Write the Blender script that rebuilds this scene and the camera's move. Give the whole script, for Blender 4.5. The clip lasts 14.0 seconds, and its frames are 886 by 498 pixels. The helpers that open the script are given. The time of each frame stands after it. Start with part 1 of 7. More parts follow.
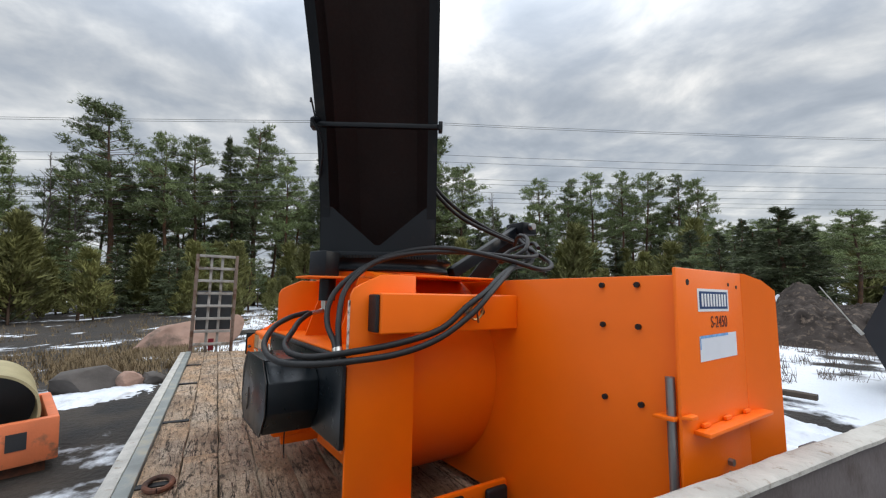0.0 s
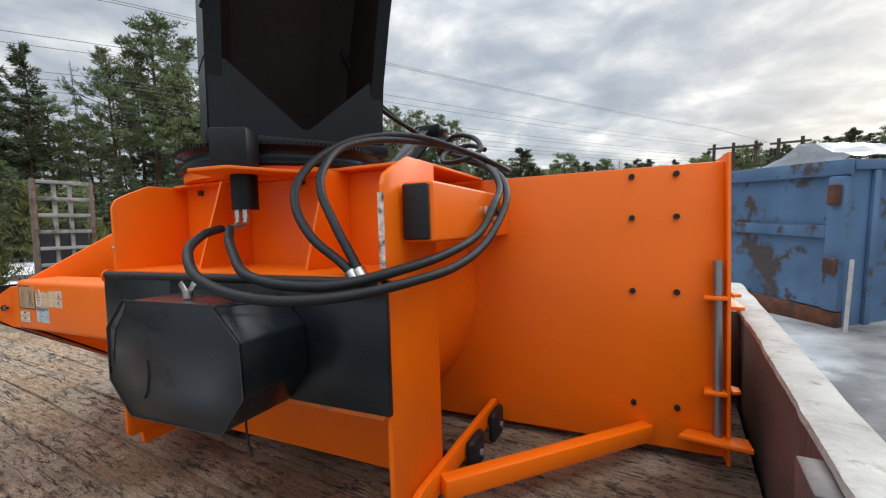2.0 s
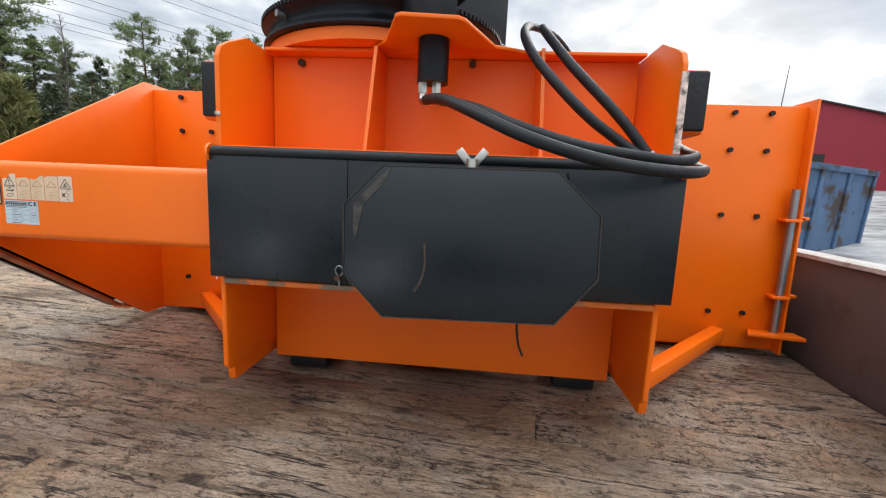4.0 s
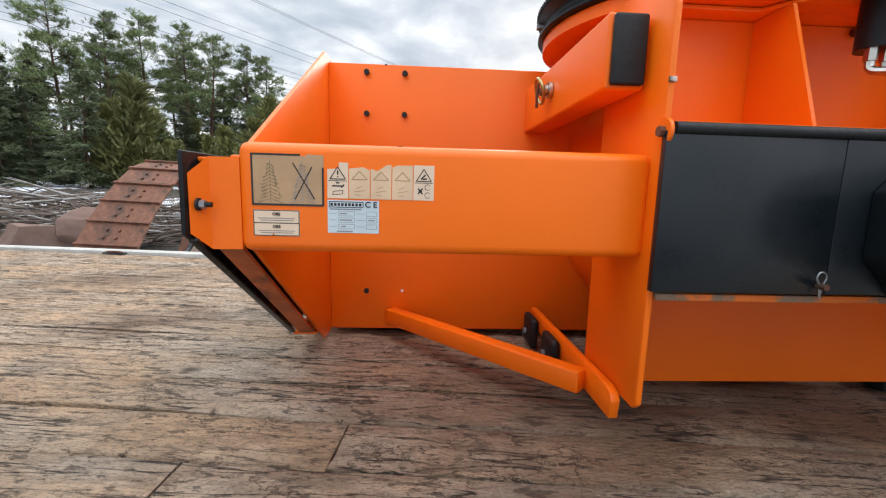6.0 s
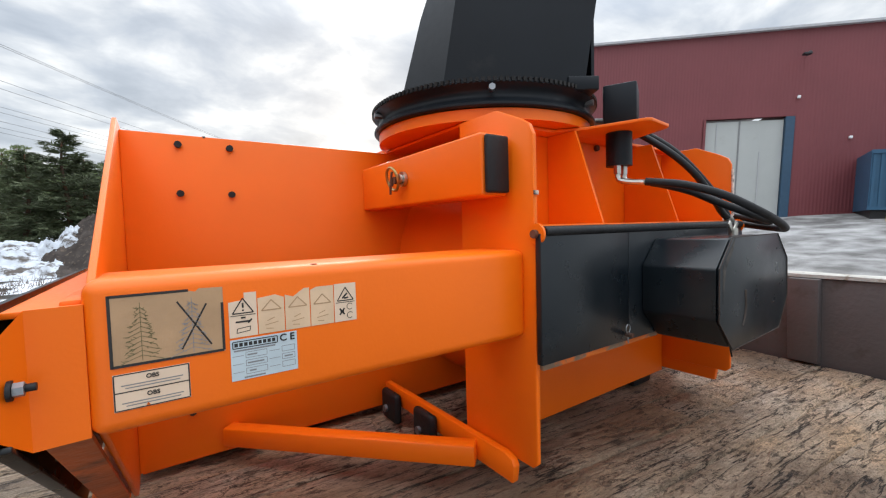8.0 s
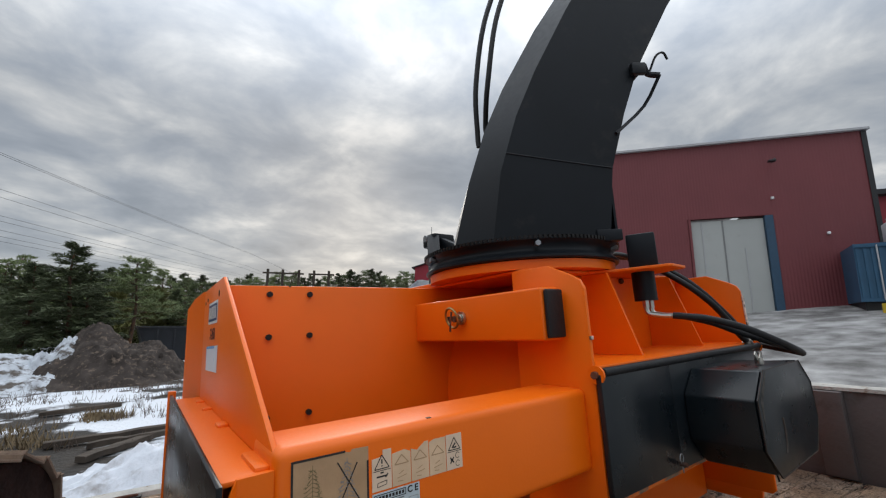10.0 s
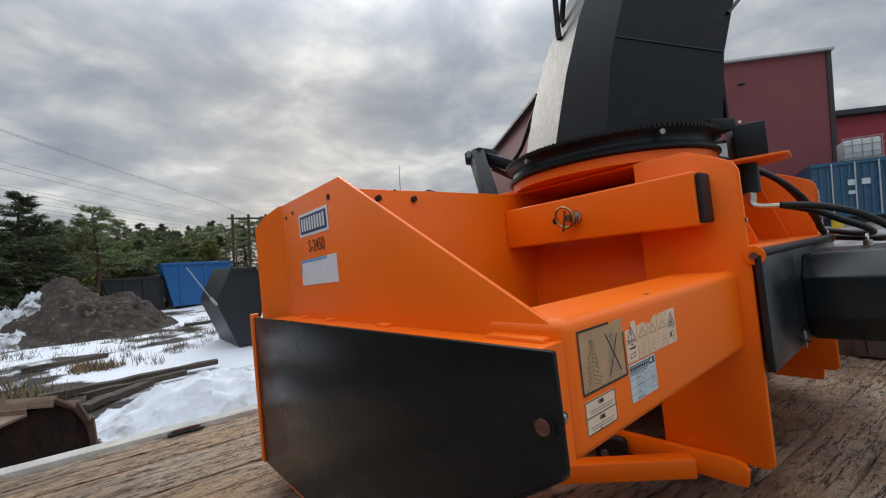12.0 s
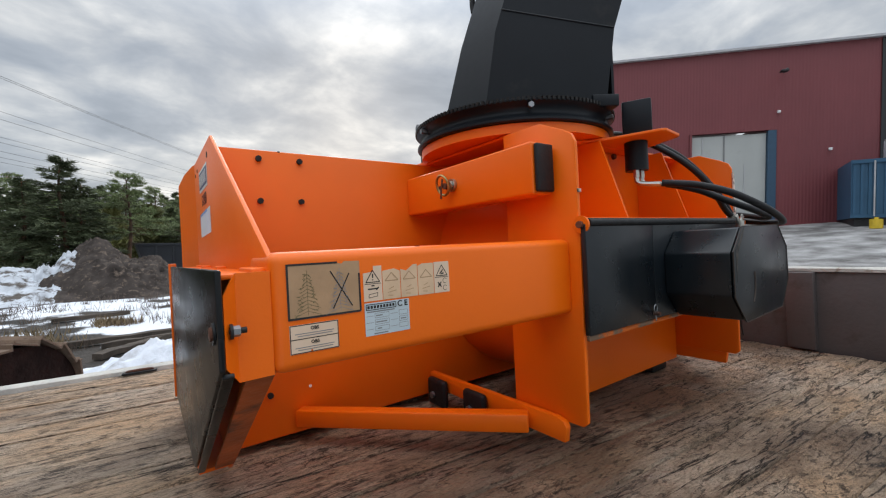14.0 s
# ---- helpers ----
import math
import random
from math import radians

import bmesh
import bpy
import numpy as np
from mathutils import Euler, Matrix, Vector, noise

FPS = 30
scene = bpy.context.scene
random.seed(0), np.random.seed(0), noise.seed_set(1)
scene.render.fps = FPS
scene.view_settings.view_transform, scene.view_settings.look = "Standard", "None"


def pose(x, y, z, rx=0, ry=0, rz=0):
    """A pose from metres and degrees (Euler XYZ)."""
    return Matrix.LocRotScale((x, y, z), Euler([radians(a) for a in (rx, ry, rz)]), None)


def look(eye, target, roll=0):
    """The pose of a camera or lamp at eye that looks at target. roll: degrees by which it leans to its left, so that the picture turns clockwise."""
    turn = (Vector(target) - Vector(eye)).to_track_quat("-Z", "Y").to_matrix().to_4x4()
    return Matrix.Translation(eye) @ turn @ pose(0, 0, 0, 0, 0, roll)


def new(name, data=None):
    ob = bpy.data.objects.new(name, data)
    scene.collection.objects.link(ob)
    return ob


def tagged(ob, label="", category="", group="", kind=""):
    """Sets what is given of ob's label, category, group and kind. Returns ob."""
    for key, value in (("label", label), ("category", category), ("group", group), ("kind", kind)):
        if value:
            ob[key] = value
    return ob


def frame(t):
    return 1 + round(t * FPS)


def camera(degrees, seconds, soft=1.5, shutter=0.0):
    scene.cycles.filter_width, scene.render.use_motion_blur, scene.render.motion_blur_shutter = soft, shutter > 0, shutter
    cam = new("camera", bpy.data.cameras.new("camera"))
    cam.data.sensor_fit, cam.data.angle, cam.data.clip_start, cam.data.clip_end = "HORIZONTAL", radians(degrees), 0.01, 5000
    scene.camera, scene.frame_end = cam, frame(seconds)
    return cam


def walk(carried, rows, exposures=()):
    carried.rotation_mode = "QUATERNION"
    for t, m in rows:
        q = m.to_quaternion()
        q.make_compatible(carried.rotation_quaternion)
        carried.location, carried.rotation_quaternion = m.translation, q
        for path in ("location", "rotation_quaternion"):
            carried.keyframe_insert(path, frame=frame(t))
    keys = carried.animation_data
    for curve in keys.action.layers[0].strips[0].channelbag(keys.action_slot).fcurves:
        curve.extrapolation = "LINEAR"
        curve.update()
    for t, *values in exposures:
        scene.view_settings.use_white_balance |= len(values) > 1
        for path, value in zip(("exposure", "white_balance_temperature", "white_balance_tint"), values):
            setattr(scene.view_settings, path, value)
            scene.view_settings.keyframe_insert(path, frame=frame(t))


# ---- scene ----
cam = camera(94.1, 14.0, 1.2)
# The trailer stands tilted on the sloping yard: TILT takes deck coordinates (z square to the deck) to the world.
UP = Vector((0.03, -0.045, 1.0)).normalized()
TILT = UP.rotation_difference(Vector((0, 0, 1))).to_matrix().to_4x4()
PATH = [
    (0, (1.805, -1.223, 0.833), (0.168, -0.097, 1.061), 0.9),
    (0.5, (1.538, -1.177, 0.851), (-0.062, 0.019, 0.949), -0.6),
    (1, (1.34, -1.264, 0.79), (-0.169, 0.049, 0.759), -2.5),
    (1.5, (1.141, -1.402, 0.706), (-0.055, 0.197, 0.592), -3.1),
    (2, (0.966, -1.43, 0.734), (0.138, 0.388, 0.637), -1.8),
    (2.2, (0.895, -1.454, 0.756), (0.175, 0.411, 0.683), -1.5),
    (4.3, (-0.053, -1.591, 0.538), (-0.181, 0.384, 0.248), 3.3),
    (4.5, (-0.159, -1.58, 0.532), (-0.27, 0.397, 0.248), 3.5),
    (5, (-0.443, -1.498, 0.527), (-0.544, 0.483, 0.272), 2.1),
    (5.5, (-0.725, -1.451, 0.528), (-0.757, 0.531, 0.264), 1.1),
    (6, (-0.908, -1.402, 0.514), (-0.802, 0.574, 0.227), 1.6),
    (6.5, (-1.011, -1.216, 0.54), (-0.746, 0.745, 0.246), 1.3),
    (7, (-1.006, -1.117, 0.566), (-0.504, 0.794, 0.26), 0.6),
    (7.2, (-0.998, -1.123, 0.569), (-0.35, 0.747, 0.282), 0.6),
    (7.5, (-1.026, -1.173, 0.579), (-0.164, 0.611, 0.309), -0.0),
    (7.7, (-1.088, -1.221, 0.599), (-0.082, 0.496, 0.398), -0.7),
    (8, (-1.15, -1.297, 0.636), (-0.013, 0.346, 0.541), -1.6),
    (8.5, (-1.185, -1.365, 0.693), (0.055, 0.2, 0.819), -2.1),
    (8.7, (-1.178, -1.378, 0.722), (0.073, 0.162, 0.968), -2.3),
    (10.8, (-1.591, -1.202, 0.765), (-0.495, 0.429, 1.138), -4.1),
    (11, (-1.629, -1.148, 0.768), (-0.496, 0.476, 1.052), -5.1),
    (11.5, (-1.679, -1.036, 0.724), (-0.446, 0.531, 0.882), -5.9),
    (12, (-1.695, -0.992, 0.679), (-0.422, 0.548, 0.748), -5.9),
    (12.5, (-1.693, -1.009, 0.619), (-0.431, 0.542, 0.64), -5.4),
    (13, (-1.653, -1.071, 0.583), (-0.428, 0.51, 0.584), -4.6),
    (13.5, (-1.559, -1.192, 0.578), (-0.364, 0.412, 0.572), -3.7),
    (14, (-1.38, -1.331, 0.581), (-0.211, 0.292, 0.575), -2.9),
]
EXPOSURES = [(0.0, -0.05), (1.0, 0.05), (2.2, 0.14), (4.5, 0.55), (6.5, 0.50), (7.9, 0.42), (8.7, 0.10), (10.8, -0.54), (11.5, -0.46), (12.5, -0.33), (14.0, -0.08)]
walk(cam, [(t, TILT @ look(eye, target, roll)) for t, eye, target, roll in PATH], EXPOSURES)

# ---- world and sun ----
world = bpy.data.worlds.new("overcast")
scene.world = world
world.use_nodes = True
wn, wl = world.node_tree.nodes, world.node_tree.links
wn.clear()
w_out = wn.new("ShaderNodeOutputWorld")
w_bg = wn.new("ShaderNodeBackground")
sky = wn.new("ShaderNodeTexSky")
sky.sky_type, sky.sun_disc = "NISHITA", False
sky.sun_elevation, sky.sun_rotation = radians(16), radians(22)
w_co = wn.new("ShaderNodeTexCoord")
w_sep = wn.new("ShaderNodeSeparateXYZ")
wl.new(w_co.outputs["Generated"], w_sep.inputs["Vector"])


def w_math(op, a, b=None):
    nd = wn.new("ShaderNodeMath")
    nd.operation = op
    for k, v in enumerate((a, b)):
        if v is None:
            continue
        if isinstance(v, (int, float)):
            nd.inputs[k].default_value = v
        else:
            wl.new(v, nd.inputs[k])
    return nd.outputs["Value"]


# clouds lie in a flat layer overhead: the direction is carried onto a plane
w_h = w_math("ADD", w_math("MAXIMUM", w_sep.outputs["Z"], 0.0), 0.22)
w_pos = wn.new("ShaderNodeCombineXYZ")
wl.new(w_math("DIVIDE", w_sep.outputs["X"], w_h), w_pos.inputs["X"])
wl.new(w_math("DIVIDE", w_sep.outputs["Y"], w_h), w_pos.inputs["Y"])
w_noise = wn.new("ShaderNodeTexNoise")
w_noise.inputs["Scale"].default_value, w_noise.inputs["Detail"].default_value = 2.5, 8.0
w_noise.inputs["Roughness"].default_value, w_noise.inputs["Distortion"].default_value = 0.54, 0.25
w_ramp = wn.new("ShaderNodeValToRGB")
for pos, col in ((0.30, (3.7, 4.2, 4.9, 1)), (0.43, (4.7, 5.2, 5.9, 1)), (0.51, (5.8, 6.2, 6.7, 1)), (0.58, (7.2, 7.5, 7.8, 1)), (0.68, (10.0, 10.0, 9.9, 1))):
    e = w_ramp.color_ramp.elements.new(pos)
    e.color = col
w_ramp.color_ramp.elements.remove(w_ramp.color_ramp.elements[0])
w_ramp.color_ramp.elements.remove(w_ramp.color_ramp.elements[-1])
w_mix = wn.new("ShaderNodeMix")
w_mix.data_type = "RGBA"
w_mix.inputs["Factor"].default_value = 0.92
wl.new(w_pos.outputs["Vector"], w_noise.inputs["Vector"])
wl.new(w_noise.outputs["Fac"], w_ramp.inputs["Fac"])
wl.new(sky.outputs["Color"], w_mix.inputs["A"])
wl.new(w_ramp.outputs["Color"], w_mix.inputs["B"])
wl.new(w_mix.outputs["Result"], w_bg.inputs["Color"])
# an overcast sky is brighter overhead than at the horizon
w_up = wn.new("ShaderNodeMapRange")
w_up.interpolation_type = "SMOOTHSTEP"
w_up.inputs["From Min"].default_value, w_up.inputs["From Max"].default_value = 0.35, 0.95
w_up.inputs["To Min"].default_value, w_up.inputs["To Max"].default_value = 0.098, 0.40
wl.new(w_sep.outputs["Z"], w_up.inputs["Value"])
wl.new(w_up.outputs["Result"], w_bg.inputs["Strength"])
wl.new(w_bg.outputs["Background"], w_out.inputs["Surface"])

sun = new("sun", bpy.data.lights.new("sun", "SUN"))
sun.data.energy, sun.data.angle, sun.data.color = 1.1, radians(25), (1.0, 0.95, 0.88)
SUN_AZ, SUN_EL = radians(22), radians(28)
sun.matrix_world = look((0, 0, 30), (-math.sin(SUN_AZ) * 30, -math.cos(SUN_AZ) * 30, 30 - 30 * math.tan(SUN_EL)))


# ---- materials ----
def material(name, base, rough=0.5, metal=0.0, vary=0.12, scale=6.0, bump=0.15, bump_scale=60.0, second=None, second_at=0.6, second_scale=3.0, stretch=(1, 1, 1), coat=0.0, island=0.0, sharp=0.06, rough2=None, spec=0.5):
    """A surface with broad and fine variation, an optional second colour in patches (wear, rust, dirt) and fine relief."""
    m = bpy.data.materials.new(name)
    m.use_nodes = True
    n, l = m.node_tree.nodes, m.node_tree.links
    bsdf = n["Principled BSDF"]
    co = n.new("ShaderNodeTexCoord")
    mp = n.new("ShaderNodeMapping")
    mp.inputs["Scale"].default_value = stretch
    l.new(co.outputs["Object"], mp.inputs["Vector"])
    if island:
        oi = n.new("ShaderNodeObjectInfo")
        vm = n.new("ShaderNodeVectorMath")
        vm.operation = "SCALE"
        vm.inputs[0].default_value = (37.0, 11.0, 23.0)
        l.new(oi.outputs["Random"], vm.inputs["Scale"])
        l.new(vm.outputs["Vector"], mp.inputs["Location"])
    big = n.new("ShaderNodeTexNoise")
    big.inputs["Scale"].default_value, big.inputs["Detail"].default_value = scale, 6.0
    l.new(mp.outputs["Vector"], big.inputs["Vector"])
    rng = n.new("ShaderNodeMapRange")
    rng.inputs["From Min"].default_value, rng.inputs["From Max"].default_value = 0.25, 0.75
    rng.inputs["To Min"].default_value, rng.inputs["To Max"].default_value = 1 - vary, 1 + vary
    l.new(big.outputs["Fac"], rng.inputs["Value"])
    hsv = n.new("ShaderNodeHueSaturation")
    hsv.inputs["Color"].default_value = (*base, 1)
    value = rng.outputs["Result"]
    if island:
        info = n.new("ShaderNodeObjectInfo")
        r2 = n.new("ShaderNodeMapRange")
        r2.inputs["To Min"].default_value, r2.inputs["To Max"].default_value = 1 - island, 1 + island
        l.new(info.outputs["Random"], r2.inputs["Value"])
        mul = n.new("ShaderNodeMath")
        mul.operation = "MULTIPLY"
        l.new(value, mul.inputs[0])
        l.new(r2.outputs["Result"], mul.inputs[1])
        value = mul.outputs["Value"]
    l.new(value, hsv.inputs["Value"])
    colour = hsv.outputs["Color"]
    fine = n.new("ShaderNodeTexNoise")
    fine.inputs["Scale"].default_value, fine.inputs["Detail"].default_value = bump_scale, 5.0
    l.new(mp.outputs["Vector"], fine.inputs["Vector"])
    if second:
        spots = n.new("ShaderNodeTexNoise")
        spots.inputs["Scale"].default_value, spots.inputs["Detail"].default_value = second_scale, 10.0
        spots.inputs["Roughness"].default_value = 0.65
        l.new(mp.outputs["Vector"], spots.inputs["Vector"])
        r3 = n.new("ShaderNodeMapRange")
        r3.inputs["From Min"].default_value, r3.inputs["From Max"].default_value = second_at - sharp, second_at + sharp
        l.new(spots.outputs["Fac"], r3.inputs["Value"])
        mix = n.new("ShaderNodeMix")
        mix.data_type = "RGBA"
        mix.inputs["B"].default_value = (*second, 1)
        l.new(r3.outputs["Result"], mix.inputs["Factor"])
        l.new(colour, mix.inputs["A"])
        colour = mix.outputs["Result"]
    l.new(colour, bsdf.inputs["Base Color"])
    r4 = n.new("ShaderNodeMapRange")
    r4.inputs["To Min"].default_value, r4.inputs["To Max"].default_value = max(0.03, rough - 0.1), min(1, rough + 0.1)
    l.new(fine.outputs["Fac"], r4.inputs["Value"])
    rough_out = r4.outputs["Result"]
    if second and rough2 is not None:
        rm = n.new("ShaderNodeMix")
        rm.inputs["B"].default_value = rough2
        l.new(r3.outputs["Result"], rm.inputs["Factor"])
        l.new(rough_out, rm.inputs["A"])
        rough_out = rm.outputs["Result"]
    l.new(rough_out, bsdf.inputs["Roughness"])
    bsdf.inputs["Metallic"].default_value = metal
    bsdf.inputs["Coat Weight"].default_value = coat
    bsdf.inputs["Specular IOR Level"].default_value = spec
    if bump:
        bp = n.new("ShaderNodeBump")
        bp.inputs["Strength"].default_value, bp.inputs["Distance"].default_value = bump, 0.02
        l.new(fine.outputs["Fac"], bp.inputs["Height"])
        l.new(bp.outputs["Normal"], bsdf.inputs["Normal"])
    return m


ORANGE = material("orange_paint", (0.87, 0.150, 0.002), 0.40, vary=0.06, scale=3, bump=0.03, bump_scale=180, second=(0.55, 0.13, 0.02), second_at=0.80, second_scale=5, spec=0.38)
CHIP = material("chipped_orange", (0.80, 0.17, 0.012), 0.5, vary=0.1, scale=8, bump=0.1, second=(0.25, 0.16, 0.1), second_at=0.56, second_scale=14)
BLACK = material("black_paint", (0.0060, 0.0081, 0.0110), 0.42, vary=0.3, scale=4, bump=0.012, bump_scale=50, second=(0.022, 0.021, 0.02), second_at=0.64, second_scale=5, spec=0.24)
STEEL_DARK = material("worn_dark_steel", (0.008, 0.0088, 0.0096), 0.28, 0.0, vary=0.4, scale=3, bump=0.0, bump_scale=5, second=(0.016, 0.0165, 0.0165), second_at=0.60, second_scale=2.0, stretch=(1, 1, 2), spec=0.24)
GUARD = material("scuffed_black_guard_paint", (0.0062, 0.0098, 0.0130), 0.30, vary=0.35, scale=3, bump=0.012, bump_scale=20, second=(0.016, 0.018, 0.020), second_at=0.62, second_scale=4, sharp=0.14, spec=0.46)
RUBBER = material("black_rubber", (0.011, 0.011, 0.012), 0.55, vary=0.2, bump=0.1, spec=0.35)
CHUTE_IN = material("rust_stained_chute_lining", (0.022, 0.010, 0.009), 0.7, vary=0.4, scale=4, bump=0.1)
CHROME = material("zinc_plated_steel", (0.55, 0.53, 0.48), 0.32, 1.0, vary=0.15, bump=0.05)
GALV = material("galvanised_pipe", (0.30, 0.31, 0.32), 0.45, 0.85, vary=0.15, bump=0.05)
BRASS = material("yellow_zinc_ring", (0.45, 0.35, 0.16), 0.35, 1.0, vary=0.2, bump=0.05)
RUST = material("rusty_steel", (0.13, 0.045, 0.022), 0.85, vary=0.45, scale=7, bump=0.35, bump_scale=45, second=(0.05, 0.028, 0.02), second_at=0.52, second_scale=4)
# orange paint with dark scuffs, its base browned for the shade underneath
ORANGE_SHADED = material("scuffed_shaded_orange", (0.40, 0.088, 0.016), 0.6, vary=0.4, scale=9, bump=0.15, second=(0.02, 0.018, 0.016), second_at=0.6, second_scale=6)
WALL_STEEL = material("brown_grey_painted_steel", (0.085, 0.07, 0.068), 0.55, vary=0.2, scale=3, bump=0.1, second=(0.05, 0.035, 0.03), second_at=0.62, second_scale=5)
CAP_WORN = material("pale_weathered_edge", (0.42, 0.405, 0.37), 0.8, vary=0.25, scale=8, bump=0.4, second=(0.24, 0.19, 0.14), second_at=0.64, second_scale=22)
RAIL_GALV = material("grey_green_side_rail", (0.20, 0.215, 0.205), 0.6, vary=0.25, scale=5, bump=0.15, second=(0.30, 0.28, 0.22), second_at=0.6, second_scale=5)
def wood_material():
    """Weathered deck boards: tan and grey grain, wet stains, knots and dark splits along the board."""
    m = bpy.data.materials.new("weathered_deck_wood")
    m.use_nodes = True
    n, l = m.node_tree.nodes, m.node_tree.links
    bsdf = n["Principled BSDF"]
    co = n.new("ShaderNodeTexCoord")
    geo = n.new("ShaderNodeNewGeometry")
    oi = n.new("ShaderNodeObjectInfo")
    vm = n.new("ShaderNodeVectorMath")
    vm.operation = "SCALE"
    vm.inputs[0].default_value = (37.0, 11.0, 23.0)
    l.new(oi.outputs["Random"], vm.inputs["Scale"])

    def tex(kind, stretch, scale, detail=6.0, rough=0.6, own=True):
        mp = n.new("ShaderNodeMapping")
        mp.inputs["Scale"].default_value = stretch
        l.new(co.outputs["Object"] if own else geo.outputs["Position"], mp.inputs["Vector"])
        if own:
            l.new(vm.outputs["Vector"], mp.inputs["Location"])
        t = n.new(kind)
        t.inputs["Scale"].default_value = scale
        if kind == "ShaderNodeTexNoise":
            t.inputs["Detail"].default_value, t.inputs["Roughness"].default_value = detail, rough
        l.new(mp.outputs["Vector"], t.inputs["Vector"])
        return t

    def ramp(fac, lo, hi, a=0.0, b=1.0):
        r = n.new("ShaderNodeMapRange")
        r.inputs["From Min"].default_value, r.inputs["From Max"].default_value = lo, hi
        r.inputs["To Min"].default_value, r.inputs["To Max"].default_value = a, b
        l.new(fac, r.inputs["Value"])
        return r.outputs["Result"]

    def mixed(fac, a, b):
        x = n.new("ShaderNodeMix")
        x.data_type = "RGBA"
        l.new(fac, x.inputs["Factor"])
        for key, v in (("A", a), ("B", b)):
            if isinstance(v, tuple):
                x.inputs[key].default_value = (*v, 1)
            else:
                l.new(v, x.inputs[key])
        return x.outputs["Result"]

    grain = tex("ShaderNodeTexNoise", (1.7, 9.0, 9.0), 5.0, 10.0, 0.72)
    patch = tex("ShaderNodeTexNoise", (0.8, 1.6, 1.6), 2.6, 8.0, 0.6)
    wet = tex("ShaderNodeTexNoise", (0.8, 1.2, 1.0), 1.5, 9.0, 0.62, own=False)
    split = tex("ShaderNodeTexNoise", (0.7, 9.0, 9.0), 2.0, 9.0, 0.55)
    chip = tex("ShaderNodeTexNoise", (2.6, 7.5, 7.5), 6.5, 5.0, 0.66)
    fine = tex("ShaderNodeTexNoise", (6.0, 14.0, 14.0), 14.0, 6.0, 0.7)
    knot = tex("ShaderNodeTexVoronoi", (1.0, 1.6, 1.0), 3.4)
    col = mixed(ramp(patch.outputs["Fac"], 0.36, 0.64), (0.760, 0.500, 0.305), (0.730, 0.580, 0.445))
    col = mixed(ramp(grain.outputs["Fac"], 0.46, 0.64, 0.0, 0.56), col, (0.245, 0.175, 0.120))
    col = mixed(ramp(fine.outputs["Fac"], 0.50, 0.60, 0.0, 0.50), col, (0.165, 0.118, 0.082))
    # wet boards round the machine, with its shade painted into the same dark oval
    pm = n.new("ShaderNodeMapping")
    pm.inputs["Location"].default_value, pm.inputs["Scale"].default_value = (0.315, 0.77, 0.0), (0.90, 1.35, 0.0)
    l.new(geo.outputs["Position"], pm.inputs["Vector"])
    wet_shade_spot = n.new("ShaderNodeTexGradient")
    wet_shade_spot.gradient_type = "SPHERICAL"
    l.new(pm.outputs["Vector"], wet_shade_spot.inputs["Vector"])
    wet_shade = n.new("ShaderNodeMath")
    wet_shade.operation = "MULTIPLY_ADD"
    wet_shade.inputs[1].default_value = 0.22
    l.new(wet_shade_spot.outputs["Fac"], wet_shade.inputs[0])
    l.new(wet.outputs["Fac"], wet_shade.inputs[2])
    col = mixed(ramp(wet_shade.outputs["Value"], 0.50, 0.66, 0.0, 0.66), col, (0.165, 0.094, 0.056))
    col = mixed(ramp(knot.outputs["Distance"], 0.04, 0.12, 0.75, 0.0), col, (0.060, 0.040, 0.030))
    ridge = n.new("ShaderNodeMath")
    ridge.operation = "ABSOLUTE"
    sub = n.new("ShaderNodeMath")
    sub.operation = "SUBTRACT"
    sub.inputs[1].default_value = 0.5
    l.new(split.outputs["Fac"], sub.inputs[0])
    l.new(sub.outputs["Value"], ridge.inputs[0])
    gate = n.new("ShaderNodeMath")
    gate.operation = "MULTIPLY"
    l.new(ramp(ridge.outputs["Value"], 0.004, 0.014, 1.0, 0.0), gate.inputs[0])
    l.new(ramp(patch.outputs["Fac"], 0.38, 0.50), gate.inputs[1])
    crack = gate.outputs["Value"]
    # thin flakes: their edges follow the outlines of a stretched noise, here and there
    flake = tex("ShaderNodeTexNoise", (3.2, 6.5, 6.5), 5.2, 5.0, 0.60)
    rim0 = n.new("ShaderNodeMath")
    rim0.operation = "SUBTRACT"
    rim0.inputs[1].default_value = 0.49
    l.new(flake.outputs["Fac"], rim0.inputs[0])
    rim1 = n.new("ShaderNodeMath")
    rim1.operation = "ABSOLUTE"
    l.new(rim0.outputs["Value"], rim1.inputs[0])
    some = tex("ShaderNodeTexNoise", (1.6, 2.8, 2.8), 3.0, 5.0, 0.62)
    flakes = n.new("ShaderNodeMath")
    flakes.operation = "MULTIPLY"
    l.new(ramp(rim1.outputs["Value"], 0.012, 0.026, 1.0, 0.0), flakes.inputs[0])
    l.new(ramp(some.outputs["Fac"], 0.51, 0.60), flakes.inputs[1])
    col = mixed(ramp(flakes.outputs["Value"], 0.0, 1.0, 0.0, 0.66), col, (0.060, 0.042, 0.031))
    step = ramp(flake.outputs["Fac"], 0.475, 0.505)
    chips = ramp(chip.outputs["Fac"], 0.575, 0.600)
    col = mixed(ramp(crack, 0.0, 1.0, 0.0, 0.9), col, (0.035, 0.026, 0.021))
    col = mixed(ramp(chips, 0.0, 1.0, 0.0, 0.60), col, (0.045, 0.033, 0.026))
    l.new(col, bsdf.inputs["Base Color"])
    l.new(ramp(wet_shade.outputs["Value"], 0.45, 0.70, 0.85, 0.50), bsdf.inputs["Roughness"])
